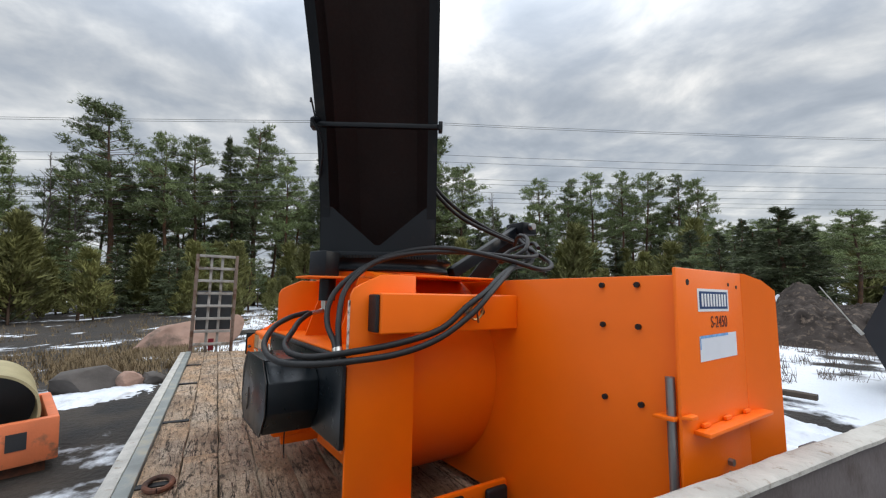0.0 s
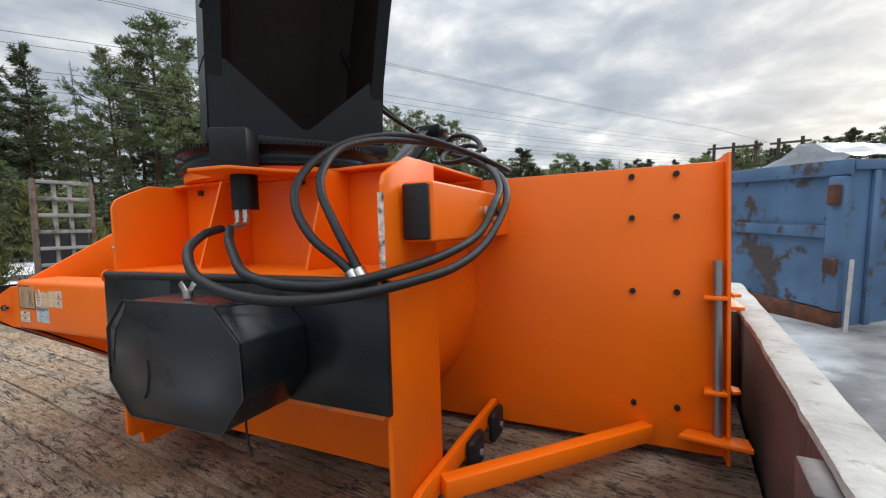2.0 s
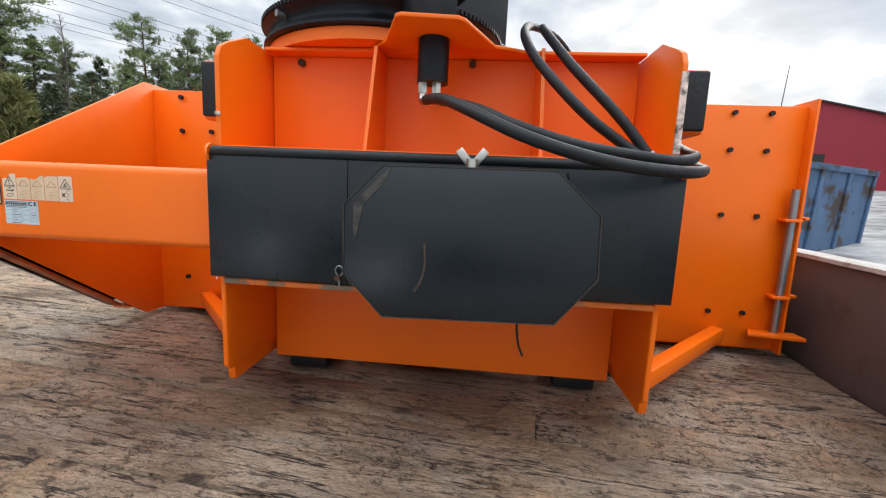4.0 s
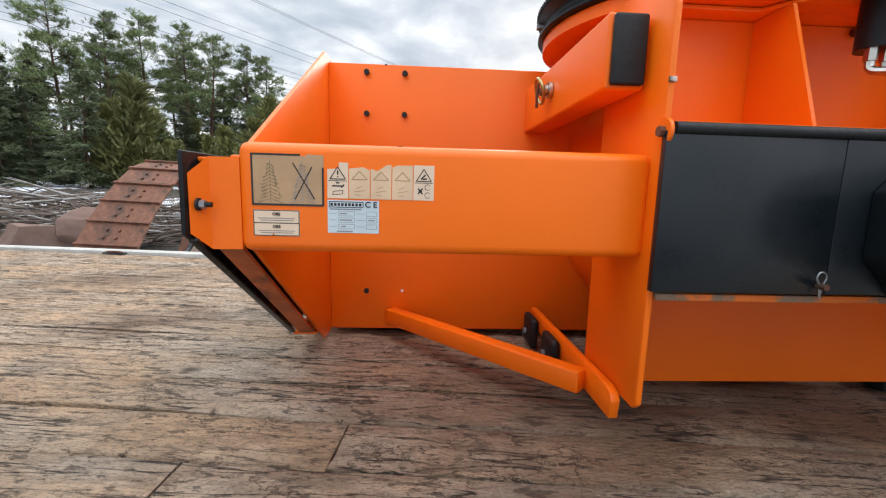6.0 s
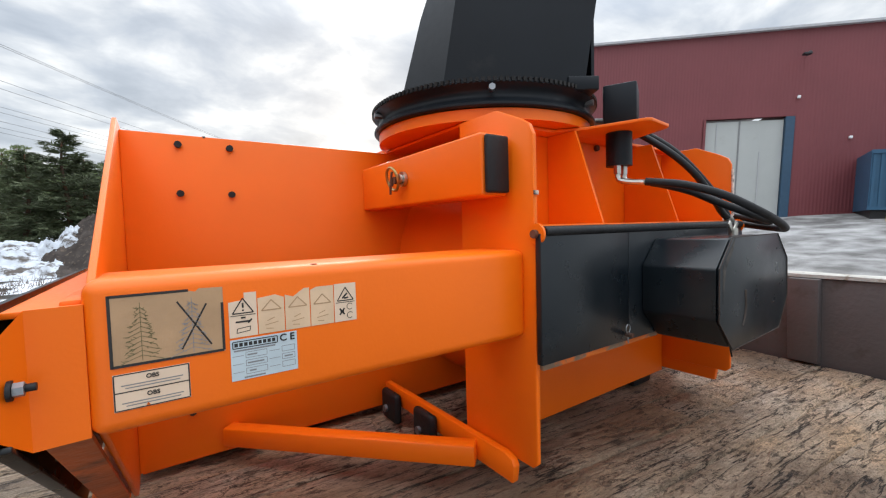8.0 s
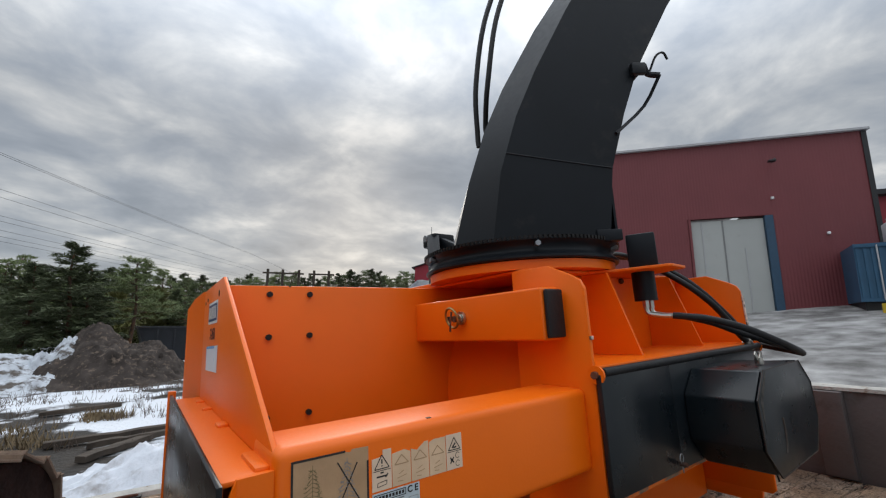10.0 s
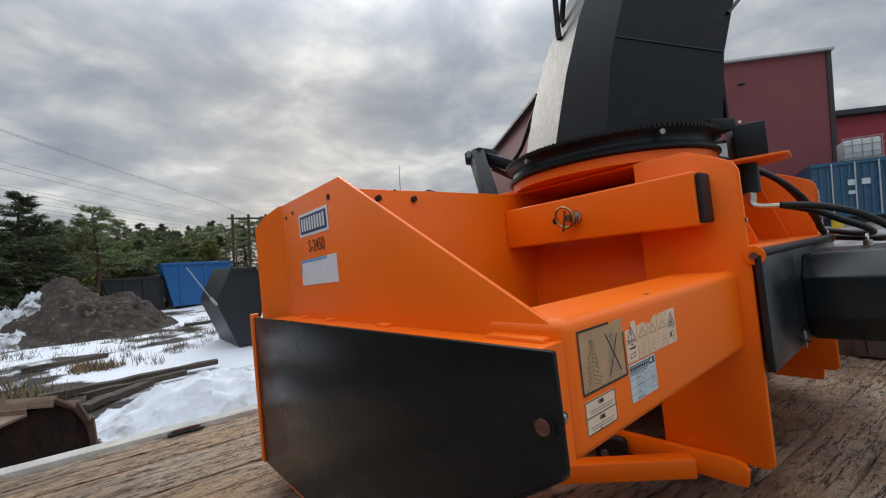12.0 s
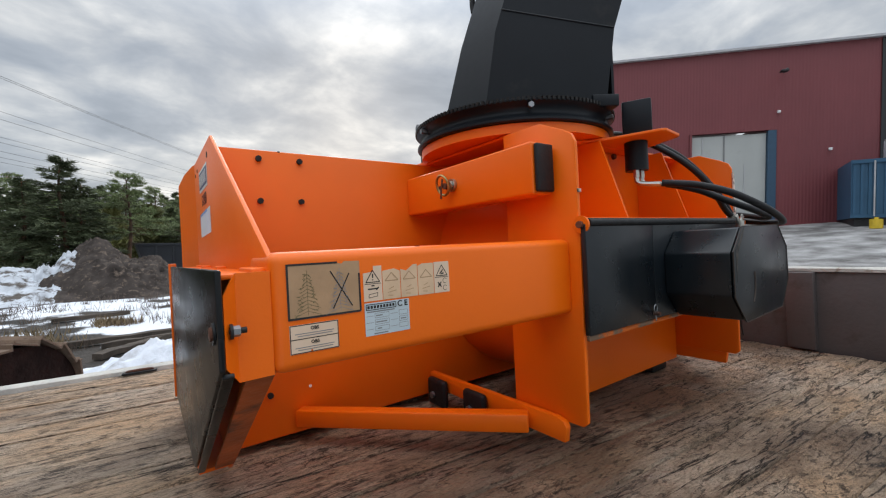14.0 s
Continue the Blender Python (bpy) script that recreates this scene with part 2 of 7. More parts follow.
    bsdf.inputs["Specular IOR Level"].default_value = 0.3
    hgt = n.new("ShaderNodeMath")
    hgt.operation = "MULTIPLY_ADD"
    hgt.inputs[1].default_value = -0.55
    l.new(crack, hgt.inputs[0])
    l.new(grain.outputs["Fac"], hgt.inputs[2])
    hg2 = n.new("ShaderNodeMath")
    hg2.operation = "MULTIPLY_ADD"
    hg2.inputs[1].default_value = -1.3
    l.new(chips, hg2.inputs[0])
    l.new(hgt.outputs["Value"], hg2.inputs[2])
    bp = n.new("ShaderNodeBump")
    hg3 = n.new("ShaderNodeMath")
    hg3.operation = "MULTIPLY_ADD"
    hg3.inputs[1].default_value = -0.6
    l.new(fine.outputs["Fac"], hg3.inputs[0])
    l.new(hg2.outputs["Value"], hg3.inputs[2])
    furrow = tex("ShaderNodeTexNoise", (1.1, 6.0, 6.0), 3.2, 5.0, 0.6)
    hg4 = n.new("ShaderNodeMath")
    hg4.operation = "MULTIPLY_ADD"
    hg4.inputs[1].default_value = 1.1
    l.new(furrow.outputs["Fac"], hg4.inputs[0])
    l.new(hg3.outputs["Value"], hg4.inputs[2])
    bp.inputs["Strength"].default_value, bp.inputs["Distance"].default_value = 1.0, 0.032
    hg5 = n.new("ShaderNodeMath")
    hg5.operation = "MULTIPLY_ADD"
    hg5.inputs[1].default_value = 0.60
    l.new(step, hg5.inputs[0])
    l.new(hg4.outputs["Value"], hg5.inputs[2])
    l.new(hg5.outputs["Value"], bp.inputs["Height"])
    l.new(bp.outputs["Normal"], bsdf.inputs["Normal"])
    return m


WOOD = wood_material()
HALL_RED = material("dark_red_corrugated_sheet", (0.185, 0.042, 0.047), 0.55, vary=0.08, scale=0.6, bump=0.05)
HALL_RED2 = material("bright_red_sheet", (0.30, 0.020, 0.035), 0.55, vary=0.08, scale=0.6, bump=0.05)
DARK_TRIM = material("dark_trim_sheet", (0.02, 0.02, 0.022), 0.5, vary=0.1, bump=0.05)
PALE_TRIM = material("pale_roof_edge", (0.45, 0.45, 0.46), 0.5, vary=0.1, bump=0.05)
DOOR_WHITE = material("off_white_folding_door", (0.44, 0.45, 0.43), 0.55, vary=0.06, scale=0.8, bump=0.04, second=(0.38, 0.38, 0.36), second_at=0.66, second_scale=1.5)
BLUE_TRIM = material("blue_door_frame", (0.03, 0.075, 0.13), 0.5, vary=0.1, bump=0.05)
BIN_BLUE = material("scuffed_blue_skip_paint", (0.075, 0.140, 0.240), 0.6, vary=0.35, scale=1.6, bump=0.2, second=(0.060, 0.045, 0.040), second_at=0.555, second_scale=1.9, sharp=0.03)
BIN_DULL = material("dull_dark_blue_skip_paint", (0.055, 0.115, 0.205), 0.6, vary=0.2, scale=2, bump=0.12, second=(0.075, 0.045, 0.032), second_at=0.59, second_scale=2.6, sharp=0.02)
CONT_BLUE = material("blue_container_paint", (0.026, 0.092, 0.168), 0.5, vary=0.12, scale=2, bump=0.08)
SKIP_BLUE = material("bright_blue_skip_paint", (0.012, 0.115, 0.34), 0.45, vary=0.1, scale=1, bump=0.05)
SKIP_DARK = material("dark_skip_steel", (0.012, 0.014, 0.018), 0.42, vary=0.3, scale=2, bump=0.1)
BARK = material("pine_bark", (0.085, 0.052, 0.034), 0.9, vary=0.4, scale=3, bump=0.6, bump_scale=20, second=(0.16, 0.075, 0.035), second_at=0.55, second_scale=1.2)
BARK_GREY = material("grey_bark", (0.12, 0.105, 0.09), 0.9, vary=0.3, scale=3, bump=0.4)
NEEDLE = material("pine_needles", (0.155, 0.195, 0.078), 0.75, vary=0.35, scale=0.8, bump=0, island=0.25)
SPRUCE = material("spruce_needles", (0.088, 0.108, 0.050), 0.75, vary=0.35, scale=0.8, bump=0, island=0.25)
BUSH = material("juniper_needles", (0.165, 0.165, 0.052), 0.8, vary=0.35, scale=1.5, bump=0, island=0.25)
SOIL = material("dark_soil", (0.052, 0.043, 0.038), 0.95, vary=0.6, scale=2.5, bump=1.0, bump_scale=9, second=(0.15, 0.115, 0.09), second_at=0.60, second_scale=7, spec=0.1)
ROCK = material("pink_granite", (0.30, 0.19, 0.145), 0.85, vary=0.2, scale=2, bump=0.4, bump_scale=12, second=(0.12, 0.09, 0.07), second_at=0.6, second_scale=1.5)
ROCK_RED = material("red_brown_granite", (0.150, 0.088, 0.066), 0.85, vary=0.25, scale=3, bump=0.4, bump_scale=14, second=(0.10, 0.075, 0.06), second_at=0.58, second_scale=2)
STONE = material("grey_boulder", (0.085, 0.075, 0.068), 0.9, vary=0.3, scale=2, bump=0.4, bump_scale=12)
LOG = material("weathered_timber", (0.065, 0.050, 0.038), 0.9, vary=0.4, scale=4, bump=0.5)
TWIG = material("bare_twigs", (0.115, 0.085, 0.066), 0.9, vary=0.3, scale=2, bump=0)
STRAW = material("dry_grass", (0.185, 0.135, 0.075), 0.9, vary=0.4, scale=2, bump=0)
ROLLER_OR = material("faded_orange_machine_paint", (0.62, 0.16, 0.06), 0.6, vary=0.2, scale=3, bump=0.1, second=(0.2, 0.1, 0.06), second_at=0.64, second_scale=5)
PALE_STEEL = material("pale_yellow_steel", (0.34, 0.29, 0.16), 0.55, vary=0.2, scale=4, bump=0.1)
RAMP_MAT = material("muddy_grey_ramp_steel", (0.30, 0.285, 0.265), 0.75, vary=0.3, scale=5, bump=0.2, second=(0.12, 0.085, 0.06), second_at=0.58, second_scale=4)
RAMP_SIDE = material("rust_stained_ramp_side", (0.17, 0.125, 0.10), 0.8, vary=0.35, scale=6, bump=0.2, second=(0.10, 0.05, 0.03), second_at=0.55, second_scale=6)
SHEET_DULL = material("dull_blue_grey_sheet", (0.050, 0.056, 0.062), 0.7, vary=0.3, scale=6, bump=0.15)
WIRE = material("cable_grey", (0.09, 0.095, 0.10), 0.6, vary=0.1, bump=0)
LABEL_BEIGE = material("faded_beige_sticker", (0.43, 0.265, 0.14), 0.6, vary=0.15, scale=14, bump=0.05)
LABEL_PALE = material("faded_cream_sticker", (0.66, 0.46, 0.29), 0.6, vary=0.12, scale=20, bump=0.04)
LABEL_CREAM = material("cream_sticker", (0.72, 0.54, 0.39), 0.55, vary=0.06, scale=14, bump=0.03)
LABEL_SILVER = material("silver_type_plate", (0.54, 0.62, 0.65), 0.4, 0.2, vary=0.06, scale=14, bump=0.03)
LABEL_WHITE = material("faded_white_sticker", (0.68, 0.72, 0.78), 0.5, vary=0.05, scale=9, bump=0.03, second=(0.16, 0.33, 0.60), second_at=0.70, second_scale=9)
LABEL_BLUE = material("faded_blue_print", (0.16, 0.36, 0.66), 0.55, vary=0.3, scale=40, bump=0.03)
SIGN_WHITE = material("white_sign_film", (0.80, 0.80, 0.80), 0.4, vary=0.03, bump=0.02)
SIGN_BLUE = material("dark_blue_sign_film", (0.018, 0.055, 0.16), 0.4, vary=0.05, bump=0.02)
INK = material("black_print", (0.02, 0.018, 0.016), 0.6, vary=0.1, bump=0)
INK_RED = material("dark_red_print", (0.10, 0.02, 0.015), 0.6, vary=0.1, bump=0)
INK_GREY = material("grey_print", (0.22, 0.22, 0.22), 0.6, vary=0.1, bump=0)
PLASTIC_WHITE = material("translucent_white_tank", (0.55, 0.58, 0.58), 0.4, vary=0.08, bump=0.03)
YELLOW = material("yellow_paint", (0.65, 0.45, 0.03), 0.5, vary=0.1, bump=0.05)
CARPAINT = material("white_vehicle_paint", (0.62, 0.64, 0.66), 0.3, vary=0.05, bump=0.02, coat=0.5)


# ---- mesh tools ----
def mesh_ob(name, bm, mat, smooth=False):
    me = bpy.data.meshes.new(name)
    bmesh.ops.recalc_face_normals(bm, faces=bm.faces)
    bm.to_mesh(me)
    bm.free()
    me.materials.append(mat)
    if smooth:
        me.shade_smooth()
        me.set_sharp_from_angle(angle=radians(38))
    return new(name, me)


def part(name, bm, mat, parent, label="", smooth=True):
    ob = mesh_ob(name, bm, mat, smooth)
    ob.parent = parent
    return tagged(ob, label)


def root(name, label, category, m=None, group="", kind=""):
    ob = new(name)
    ob.empty_display_size = 0.1
    ob.matrix_world = m if m is not None else Matrix()
    return tagged(ob, label, category, group, kind)


def add_box(bm, x0, x1, y0, y1, z0, z1, bev=0.0, m=None, seg=2):
    r = bmesh.ops.create_cube(bm, size=1.0)
    v = r["verts"]
    for p in v:
        p.co = Vector(((x0 + x1) / 2 + p.co.x * (x1 - x0), (y0 + y1) / 2 + p.co.y * (y1 - y0), (z0 + z1) / 2 + p.co.z * (z1 - z0)))
    if bev:
        es = list({e for p in v for e in p.link_edges})
        r2 = bmesh.ops.bevel(bm, geom=es, offset=bev, segments=seg, affect="EDGES", profile=0.5)
        v = list({p for f in r2["faces"] for p in f.verts} | {p for p in v if p.is_valid})
    if m is not None:
        bmesh.ops.transform(bm, matrix=m, verts=[p for p in v if p.is_valid])
    return v


def box(*a, bev=0.0, m=None, seg=2):
    bm = bmesh.new()
    add_box(bm, *a, bev=bev, m=m, seg=seg)
    return bm


def add_plate(bm, poly, axis, a0, a1, bev=0.0):
    """A polygon given in the two other axes (in x, y, z order), made solid between a0 and a1 along axis."""
    k = "xyz".index(axis)

    def place(p, a):
        q = list(p)
        q.insert(k, a)
        return Vector(q)

    lo = [bm.verts.new(place(p, a0)) for p in poly]
    hi = [bm.verts.new(place(p, a1)) for p in poly]
    n = len(poly)
    fs = [bm.faces.new(lo), bm.faces.new(hi)]
    for i in range(n):
        fs.append(bm.faces.new((lo[i], lo[(i + 1) % n], hi[(i + 1) % n], hi[i])))
    bmesh.ops.recalc_face_normals(bm, faces=fs)
    if bev:
        bmesh.ops.bevel(bm, geom=list({e for f in fs for e in f.edges}), offset=bev, segments=2, affect="EDGES", profile=0.5)


def plate(poly, axis, a0, a1, bev=0.0):
    bm = bmesh.new()
    add_plate(bm, poly, axis, a0, a1, bev)
    return bm


def add_rod(bm, p0, p1, r, seg=14, r2=None):
    p0, p1 = Vector(p0), Vector(p1)
    d = p1 - p0
    m = Matrix.Translation((p0 + p1) / 2) @ d.to_track_quat("Z", "Y").to_matrix().to_4x4()
    bmesh.ops.create_cone(bm, cap_ends=True, segments=seg, radius1=r, radius2=r if r2 is None else r2, depth=d.length, matrix=m)


def rod(p0, p1, r, seg=14, r2=None):
    bm = bmesh.new()
    add_rod(bm, p0, p1, r, seg, r2)
    return bm


def spline(points, steps=8):
    """A smooth line through the points."""
    p = [Vector(q) for q in points]
    p = [2 * p[0] - p[1], *p, 2 * p[-1] - p[-2]]
    out = []
    for i in range(1, len(p) - 2):
        for s in range(steps):
            t = s / steps
            a, b, c, d = p[i - 1 : i + 3]
            out.append(0.5 * (2 * b + (c - a) * t + (2 * a - 5 * b + 4 * c - d) * t * t + (3 * b - a - 3 * c + d) * t**3))
    out.append(p[-2])
    return out


def add_tube(bm, line, r, seg=10):
    rings, up = [], Vector((0.31, 0.17, 0.93))
    for i, p in enumerate(line):
        d = (line[min(i + 1, len(line) - 1)] - line[max(i - 1, 0)]).normalized()
        u = (up - d * up.dot(d)).normalized()
        up = u
        w = d.cross(u)
        rr = r(i / (len(line) - 1)) if callable(r) else r
        rings.append([bm.verts.new(p + (u * math.cos(k * math.tau / seg) + w * math.sin(k * math.tau / seg)) * rr) for k in range(seg)])
    for a, b in zip(rings, rings[1:]):
        for k in range(seg):
            bm.faces.new((a[k], a[(k + 1) % seg], b[(k + 1) % seg], b[k]))
    bm.faces.new(rings[0][::-1])
    bm.faces.new(rings[-1])


def tube(points, r, seg=10, steps=8):
    bm = bmesh.new()
    add_tube(bm, spline(points, steps) if steps > 1 else [Vector(p) for p in points], r, seg)
    return bm


def beam_bm(p0, p1, w, h, bev=0.006, up=(0, 0, 1)):
    """A square tube from p0 to p1, w wide and h high."""
    p0, p1 = Vector(p0), Vector(p1)
    d = (p1 - p0).normalized()
    s = d.cross(Vector(up)).normalized()
    u = s.cross(d)
    m = Matrix((s, d, u)).transposed().to_4x4()
    m.translation = p0
    return box(-w / 2, w / 2, 0, (p1 - p0).length, -h / 2, h / 2, bev=bev, m=m)


def ring_bm(c, r_in, r_out, z0, z1, seg=64):
    bm = bmesh.new()
    loops = []
    for r, z in ((r_in, z0), (r_out, z0), (r_out, z1), (r_in, z1)):
        loops.append([bm.verts.new((c[0] + r * math.cos(k * math.tau / seg), c[1] + r * math.sin(k * math.tau / seg), z)) for k in range(seg)])
    for a, b in zip(loops, loops[1:] + loops[:1]):
        for k in range(seg):
            bm.faces.new((a[k], a[(k + 1) % seg], b[(k + 1) % seg], b[k]))
    return bm


# ---- ground ----
def ground_z(x, y):
    """The height of the yard: it rises towards the hall and lies a little lower by the trees."""
    z = -0.98 + 0.085 * max(0.0, min(x - 1.0, 20.0)) + 0.046 * max(0.0, min(x - 6.0, 14.0)) - 0.008 * max(0.0, min(y - 2, 40)) - 0.025 * max(0.0, min(-x - 7, 60))
    return z + 0.10 * noise.noise((x * 0.12, y * 0.12, 0.0)) + 0.03 * noise.noise((x * 0.7, y * 0.7, 3.0))


def build_ground():
    bm = bmesh.new()
    xs = [-400, -220, -120, -80, -60] + [-50 + 1.0 * i for i in range(101)] + [60, 80, 120, 220, 400]
    grid = [[bm.verts.new((x, y, ground_z(x, y))) for y in xs] for x in xs]
    for i in range(len(xs) - 1):
        for j in range(len(xs) - 1):
            bm.faces.new((grid[i][j], grid[i + 1][j], grid[i + 1][j + 1], grid[i][j + 1]))
    m = bpy.data.materials.new("muddy_yard_with_thawing_snow")
    m.use_nodes = True
    n, l = m.node_tree.nodes, m.node_tree.links
    bsdf = n["Principled BSDF"]
    co = n.new("ShaderNodeTexCoord")
    a = n.new("ShaderNodeTexNoise")
    a.inputs["Scale"].default_value, a.inputs["Detail"].default_value, a.inputs["Roughness"].default_value = 0.22, 10, 0.62
    b = n.new("ShaderNodeTexNoise")
    b.inputs["Scale"].default_value, b.inputs["Detail"].default_value = 1.6, 8
    c = n.new("ShaderNodeTexNoise")
    c.inputs["Scale"].default_value, c.inputs["Detail"].default_value = 14, 6
    for t in (a, b, c):
        l.new(co.outputs["Object"], t.inputs["Vector"])
    soil = n.new("ShaderNodeValToRGB")
    soil.color_ramp.elements[0].position, soil.color_ramp.elements[0].color = 0.3, (0.014, 0.013, 0.0125, 1)
    soil.color_ramp.elements[1].position, soil.color_ramp.elements[1].color = 0.72, (0.055, 0.044, 0.034, 1)
    l.new(b.outputs["Fac"], soil.inputs["Fac"])
    add = n.new("ShaderNodeMath")
    add.operation = "MULTIPLY_ADD"
    add.inputs[1].default_value = 0.22
    l.new(b.outputs["Fac"], add.inputs[0])
    l.new(a.outputs["Fac"], add.inputs[2])
    sep0 = n.new("ShaderNodeSeparateXYZ")
    l.new(co.outputs["Object"], sep0.inputs["Vector"])
    bias = n.new("ShaderNodeMapRange")
    bias.inputs["From Min"].default_value, bias.inputs["From Max"].default_value = -4.0, 9.0
    bias.inputs["To Min"].default_value, bias.inputs["To Max"].default_value = -0.055, 0.026
    l.new(sep0.outputs["Y"], bias.inputs["Value"])
    west = n.new("ShaderNodeMapRange")
    west.inputs["From Min"].default_value, west.inputs["From Max"].default_value = -13.0, -6.0
    west.inputs["To Min"].default_value, west.inputs["To Max"].default_value = -0.028, 0.0
    l.new(sep0.outputs["X"], west.inputs["Value"])
    less = n.new("ShaderNodeMath")
    less.operation = "ADD"
    l.new(add.outputs["Value"], less.inputs[0])
    l.new(west.outputs["Result"], less.inputs[1])
    plus = n.new("ShaderNodeMath")
    plus.operation = "ADD"
    l.new(less.outputs["Value"], plus.inputs[0])
    l.new(bias.outputs["Result"], plus.inputs[1])
    snow = n.new("ShaderNodeMapRange")
    snow.inputs["From Min"].default_value, snow.inputs["From Max"].default_value = 0.575, 0.615
    l.new(plus.outputs["Value"], snow.inputs["Value"])
    mix = n.new("ShaderNodeMix")
    mix.data_type = "RGBA"
    mix.inputs["B"].default_value = (0.72, 0.75, 0.80, 1)
    l.new(snow.outputs["Result"], mix.inputs["Factor"])
    l.new(soil.outputs["Color"], mix.inputs["A"])
    # towards the hall the yard is packed ice with wet grit
    sep = n.new("ShaderNodeSeparateXYZ")
    l.new(co.outputs["Object"], sep.inputs["Vector"])
    side = n.new("ShaderNodeMapRange")
    side.inputs["From Min"].default_value, side.inputs["From Max"].default_value = 1.0, 3.2
    l.new(sep.outputs["X"], side.inputs["Value"])
    ice = n.new("ShaderNodeValToRGB")
    ice.color_ramp.elements[0].position, ice.color_ramp.elements[0].color = 0.40, (0.11, 0.105, 0.10, 1)
    ice.color_ramp.elements[1].position, ice.color_ramp.elements[1].color = 0.66, (0.50, 0.495, 0.485, 1)
    add2 = n.new("ShaderNodeMath")
    add2.operation = "MULTIPLY_ADD"
    add2.inputs[1].default_value = 0.5
    half = n.new("ShaderNodeMath")
    half.operation = "MULTIPLY"
    half.inputs[1].default_value = 0.5
    l.new(b.outputs["Fac"], half.inputs[0])
    l.new(a.outputs["Fac"], add2.inputs[0])
    l.new(half.outputs["Value"], add2.inputs[2])
    l.new(add2.outputs["Value"], ice.inputs["Fac"])
    mix2 = n.new("ShaderNodeMix")
    mix2.data_type = "RGBA"
    l.new(side.outputs["Result"], mix2.inputs["Factor"])
    l.new(mix.outputs["Result"], mix2.inputs["A"])
    l.new(ice.outputs["Color"], mix2.inputs["B"])
    l.new(mix2.outputs["Result"], bsdf.inputs["Base Color"])
    rr = n.new("ShaderNodeMapRange")
    rr.inputs["To Min"].default_value, rr.inputs["To Max"].default_value = 0.6, 0.95
    l.new(b.outputs["Fac"], rr.inputs["Value"])
    l.new(rr.outputs["Result"], bsdf.inputs["Roughness"])
    bsdf.inputs["Specular IOR Level"].default_value = 0.3
    bp = n.new("ShaderNodeBump")
    bp.inputs["Strength"].default_value, bp.inputs["Distance"].default_value = 0.8, 0.06
    l.new(c.outputs["Fac"], bp.inputs["Height"])
    l.new(bp.outputs["Normal"], bsdf.inputs["Normal"])
    ob = mesh_ob("ground", bm, m, True)
    return tagged(ob, "muddy yard with patches of thawing snow", "ground", kind="structure")


build_ground()

# ---- trailer: rotated a little against the machine that stands on it ----
TR = TILT @ Matrix.Rotation(radians(-6.0), 4, "Z")
U0, U1, V0, V1 = -4.95, 1.285, -1.28, 1.27
trailer = root("flatbed_trailer", "long flatbed trailer with weathered plank deck and steel bulkhead", "trailer", TR)
part("deck_frame", box(U0, U1 + 0.1, V0 + 0.02, V1 - 0.02, -0.30, -0.062, bev=0.01), DARK_TRIM, trailer)
part("side_rail", box(U0, U1 + 0.1, V0 - 0.065, V0 - 0.004, -0.22, 0.012, bev=0.006), RAIL_GALV, trailer, "grey steel side rail")
part("side_rail", box(U0, U1 + 0.1, V0 - 0.13, V0 - 0.069, -0.22, 0.006, bev=0.006), CAP_WORN, trailer, "pale weathered outer rail")
part("side_rail", box(U0, U1 + 0.1, V1 + 0.004, V1 + 0.10, -0.22, 0.015, bev=0.006), CAP_WORN, trailer, "pale weathered outer rail")
part("bulkhead", box(U1 + 0.012, U1 + 0.075, V0 - 0.12, V1 + 0.1, -0.22, 0.375, bev=0.004), WALL_STEEL, trailer, "brown grey steel bulkhead")
cap = bmesh.new()
cap_rows = []
for i in range(61):
    v = V0 - 0.12 + (V1 - V0 + 0.22) * i / 60
    e = 0.006 * noise.noise((v * 3.0, 1.0, 0.0)) + 0.005 * noise.noise((v * 14.0, 2.0, 0.0))
    o = 0.006 * noise.noise((v * 5.0, 7.0, 0.0))
    cap_rows.append([cap.verts.new(p) for p in ((U1 + 0.002 + e, v, 0.377), (U1 + 0.004 + e, v, 0.391 + o * 0.4), (U1 + 0.020 + e, v, 0.397 + o * 0.5), (U1 + 0.075 + o, v, 0.396 - o * 0.5), (U1 + 0.086 + o, v, 0.389), (U1 + 0.086 + o, v, 0.377))])
for a, b in zip(cap_rows, cap_rows[1:]):
    for k in range(6):
        cap.faces.new((a[k], a[(k + 1) % 6], b[(k + 1) % 6], b[k]))
cap.faces.new(cap_rows[0])
cap.faces.new(cap_rows[-1])
part("bulkhead_cap", cap, CAP_WORN, trailer, "pale worn cap with chipped edges")
for v in (-0.58, 0.7):
    part("bulkhead_post", box(U1 - 0.032, U1 + 0.008, v - 0.055, v + 0.055, 0.004, 0.374, bev=0.004), WALL_STEEL, trailer)
for v in (-0.55, 0.55):
    part("frame_beam", box(U0 + 0.1, U1, v - 0.07, v + 0.07, -0.50, -0.304, bev=0.01), DARK_TRIM, trailer)
for u in (-4.2, -3.1, -2.0):
    for v in (-0.95, 0.95):
        wheel = part("wheel", rod((u, v - 0.12, -0.62), (u, v + 0.12, -0.62), 0.36, 32), RUBBER, trailer)
        part("rim", rod((u, v - 0.13, -0.62), (u, v + 0.13, -0.62), 0.2, 24), RUST, wheel)
    part("axle", rod((u, -0.9, -0.62), (u, 0.9, -0.62), 0.05), DARK_TRIM, trailer)
for u in (0.6, -0.6):
    for v in (-0.9, 0.9):
        part("support_leg", box(u - 0.06, u + 0.06, v - 0.06, v + 0.06, -0.99, -0.304), DARK_TRIM, trailer)

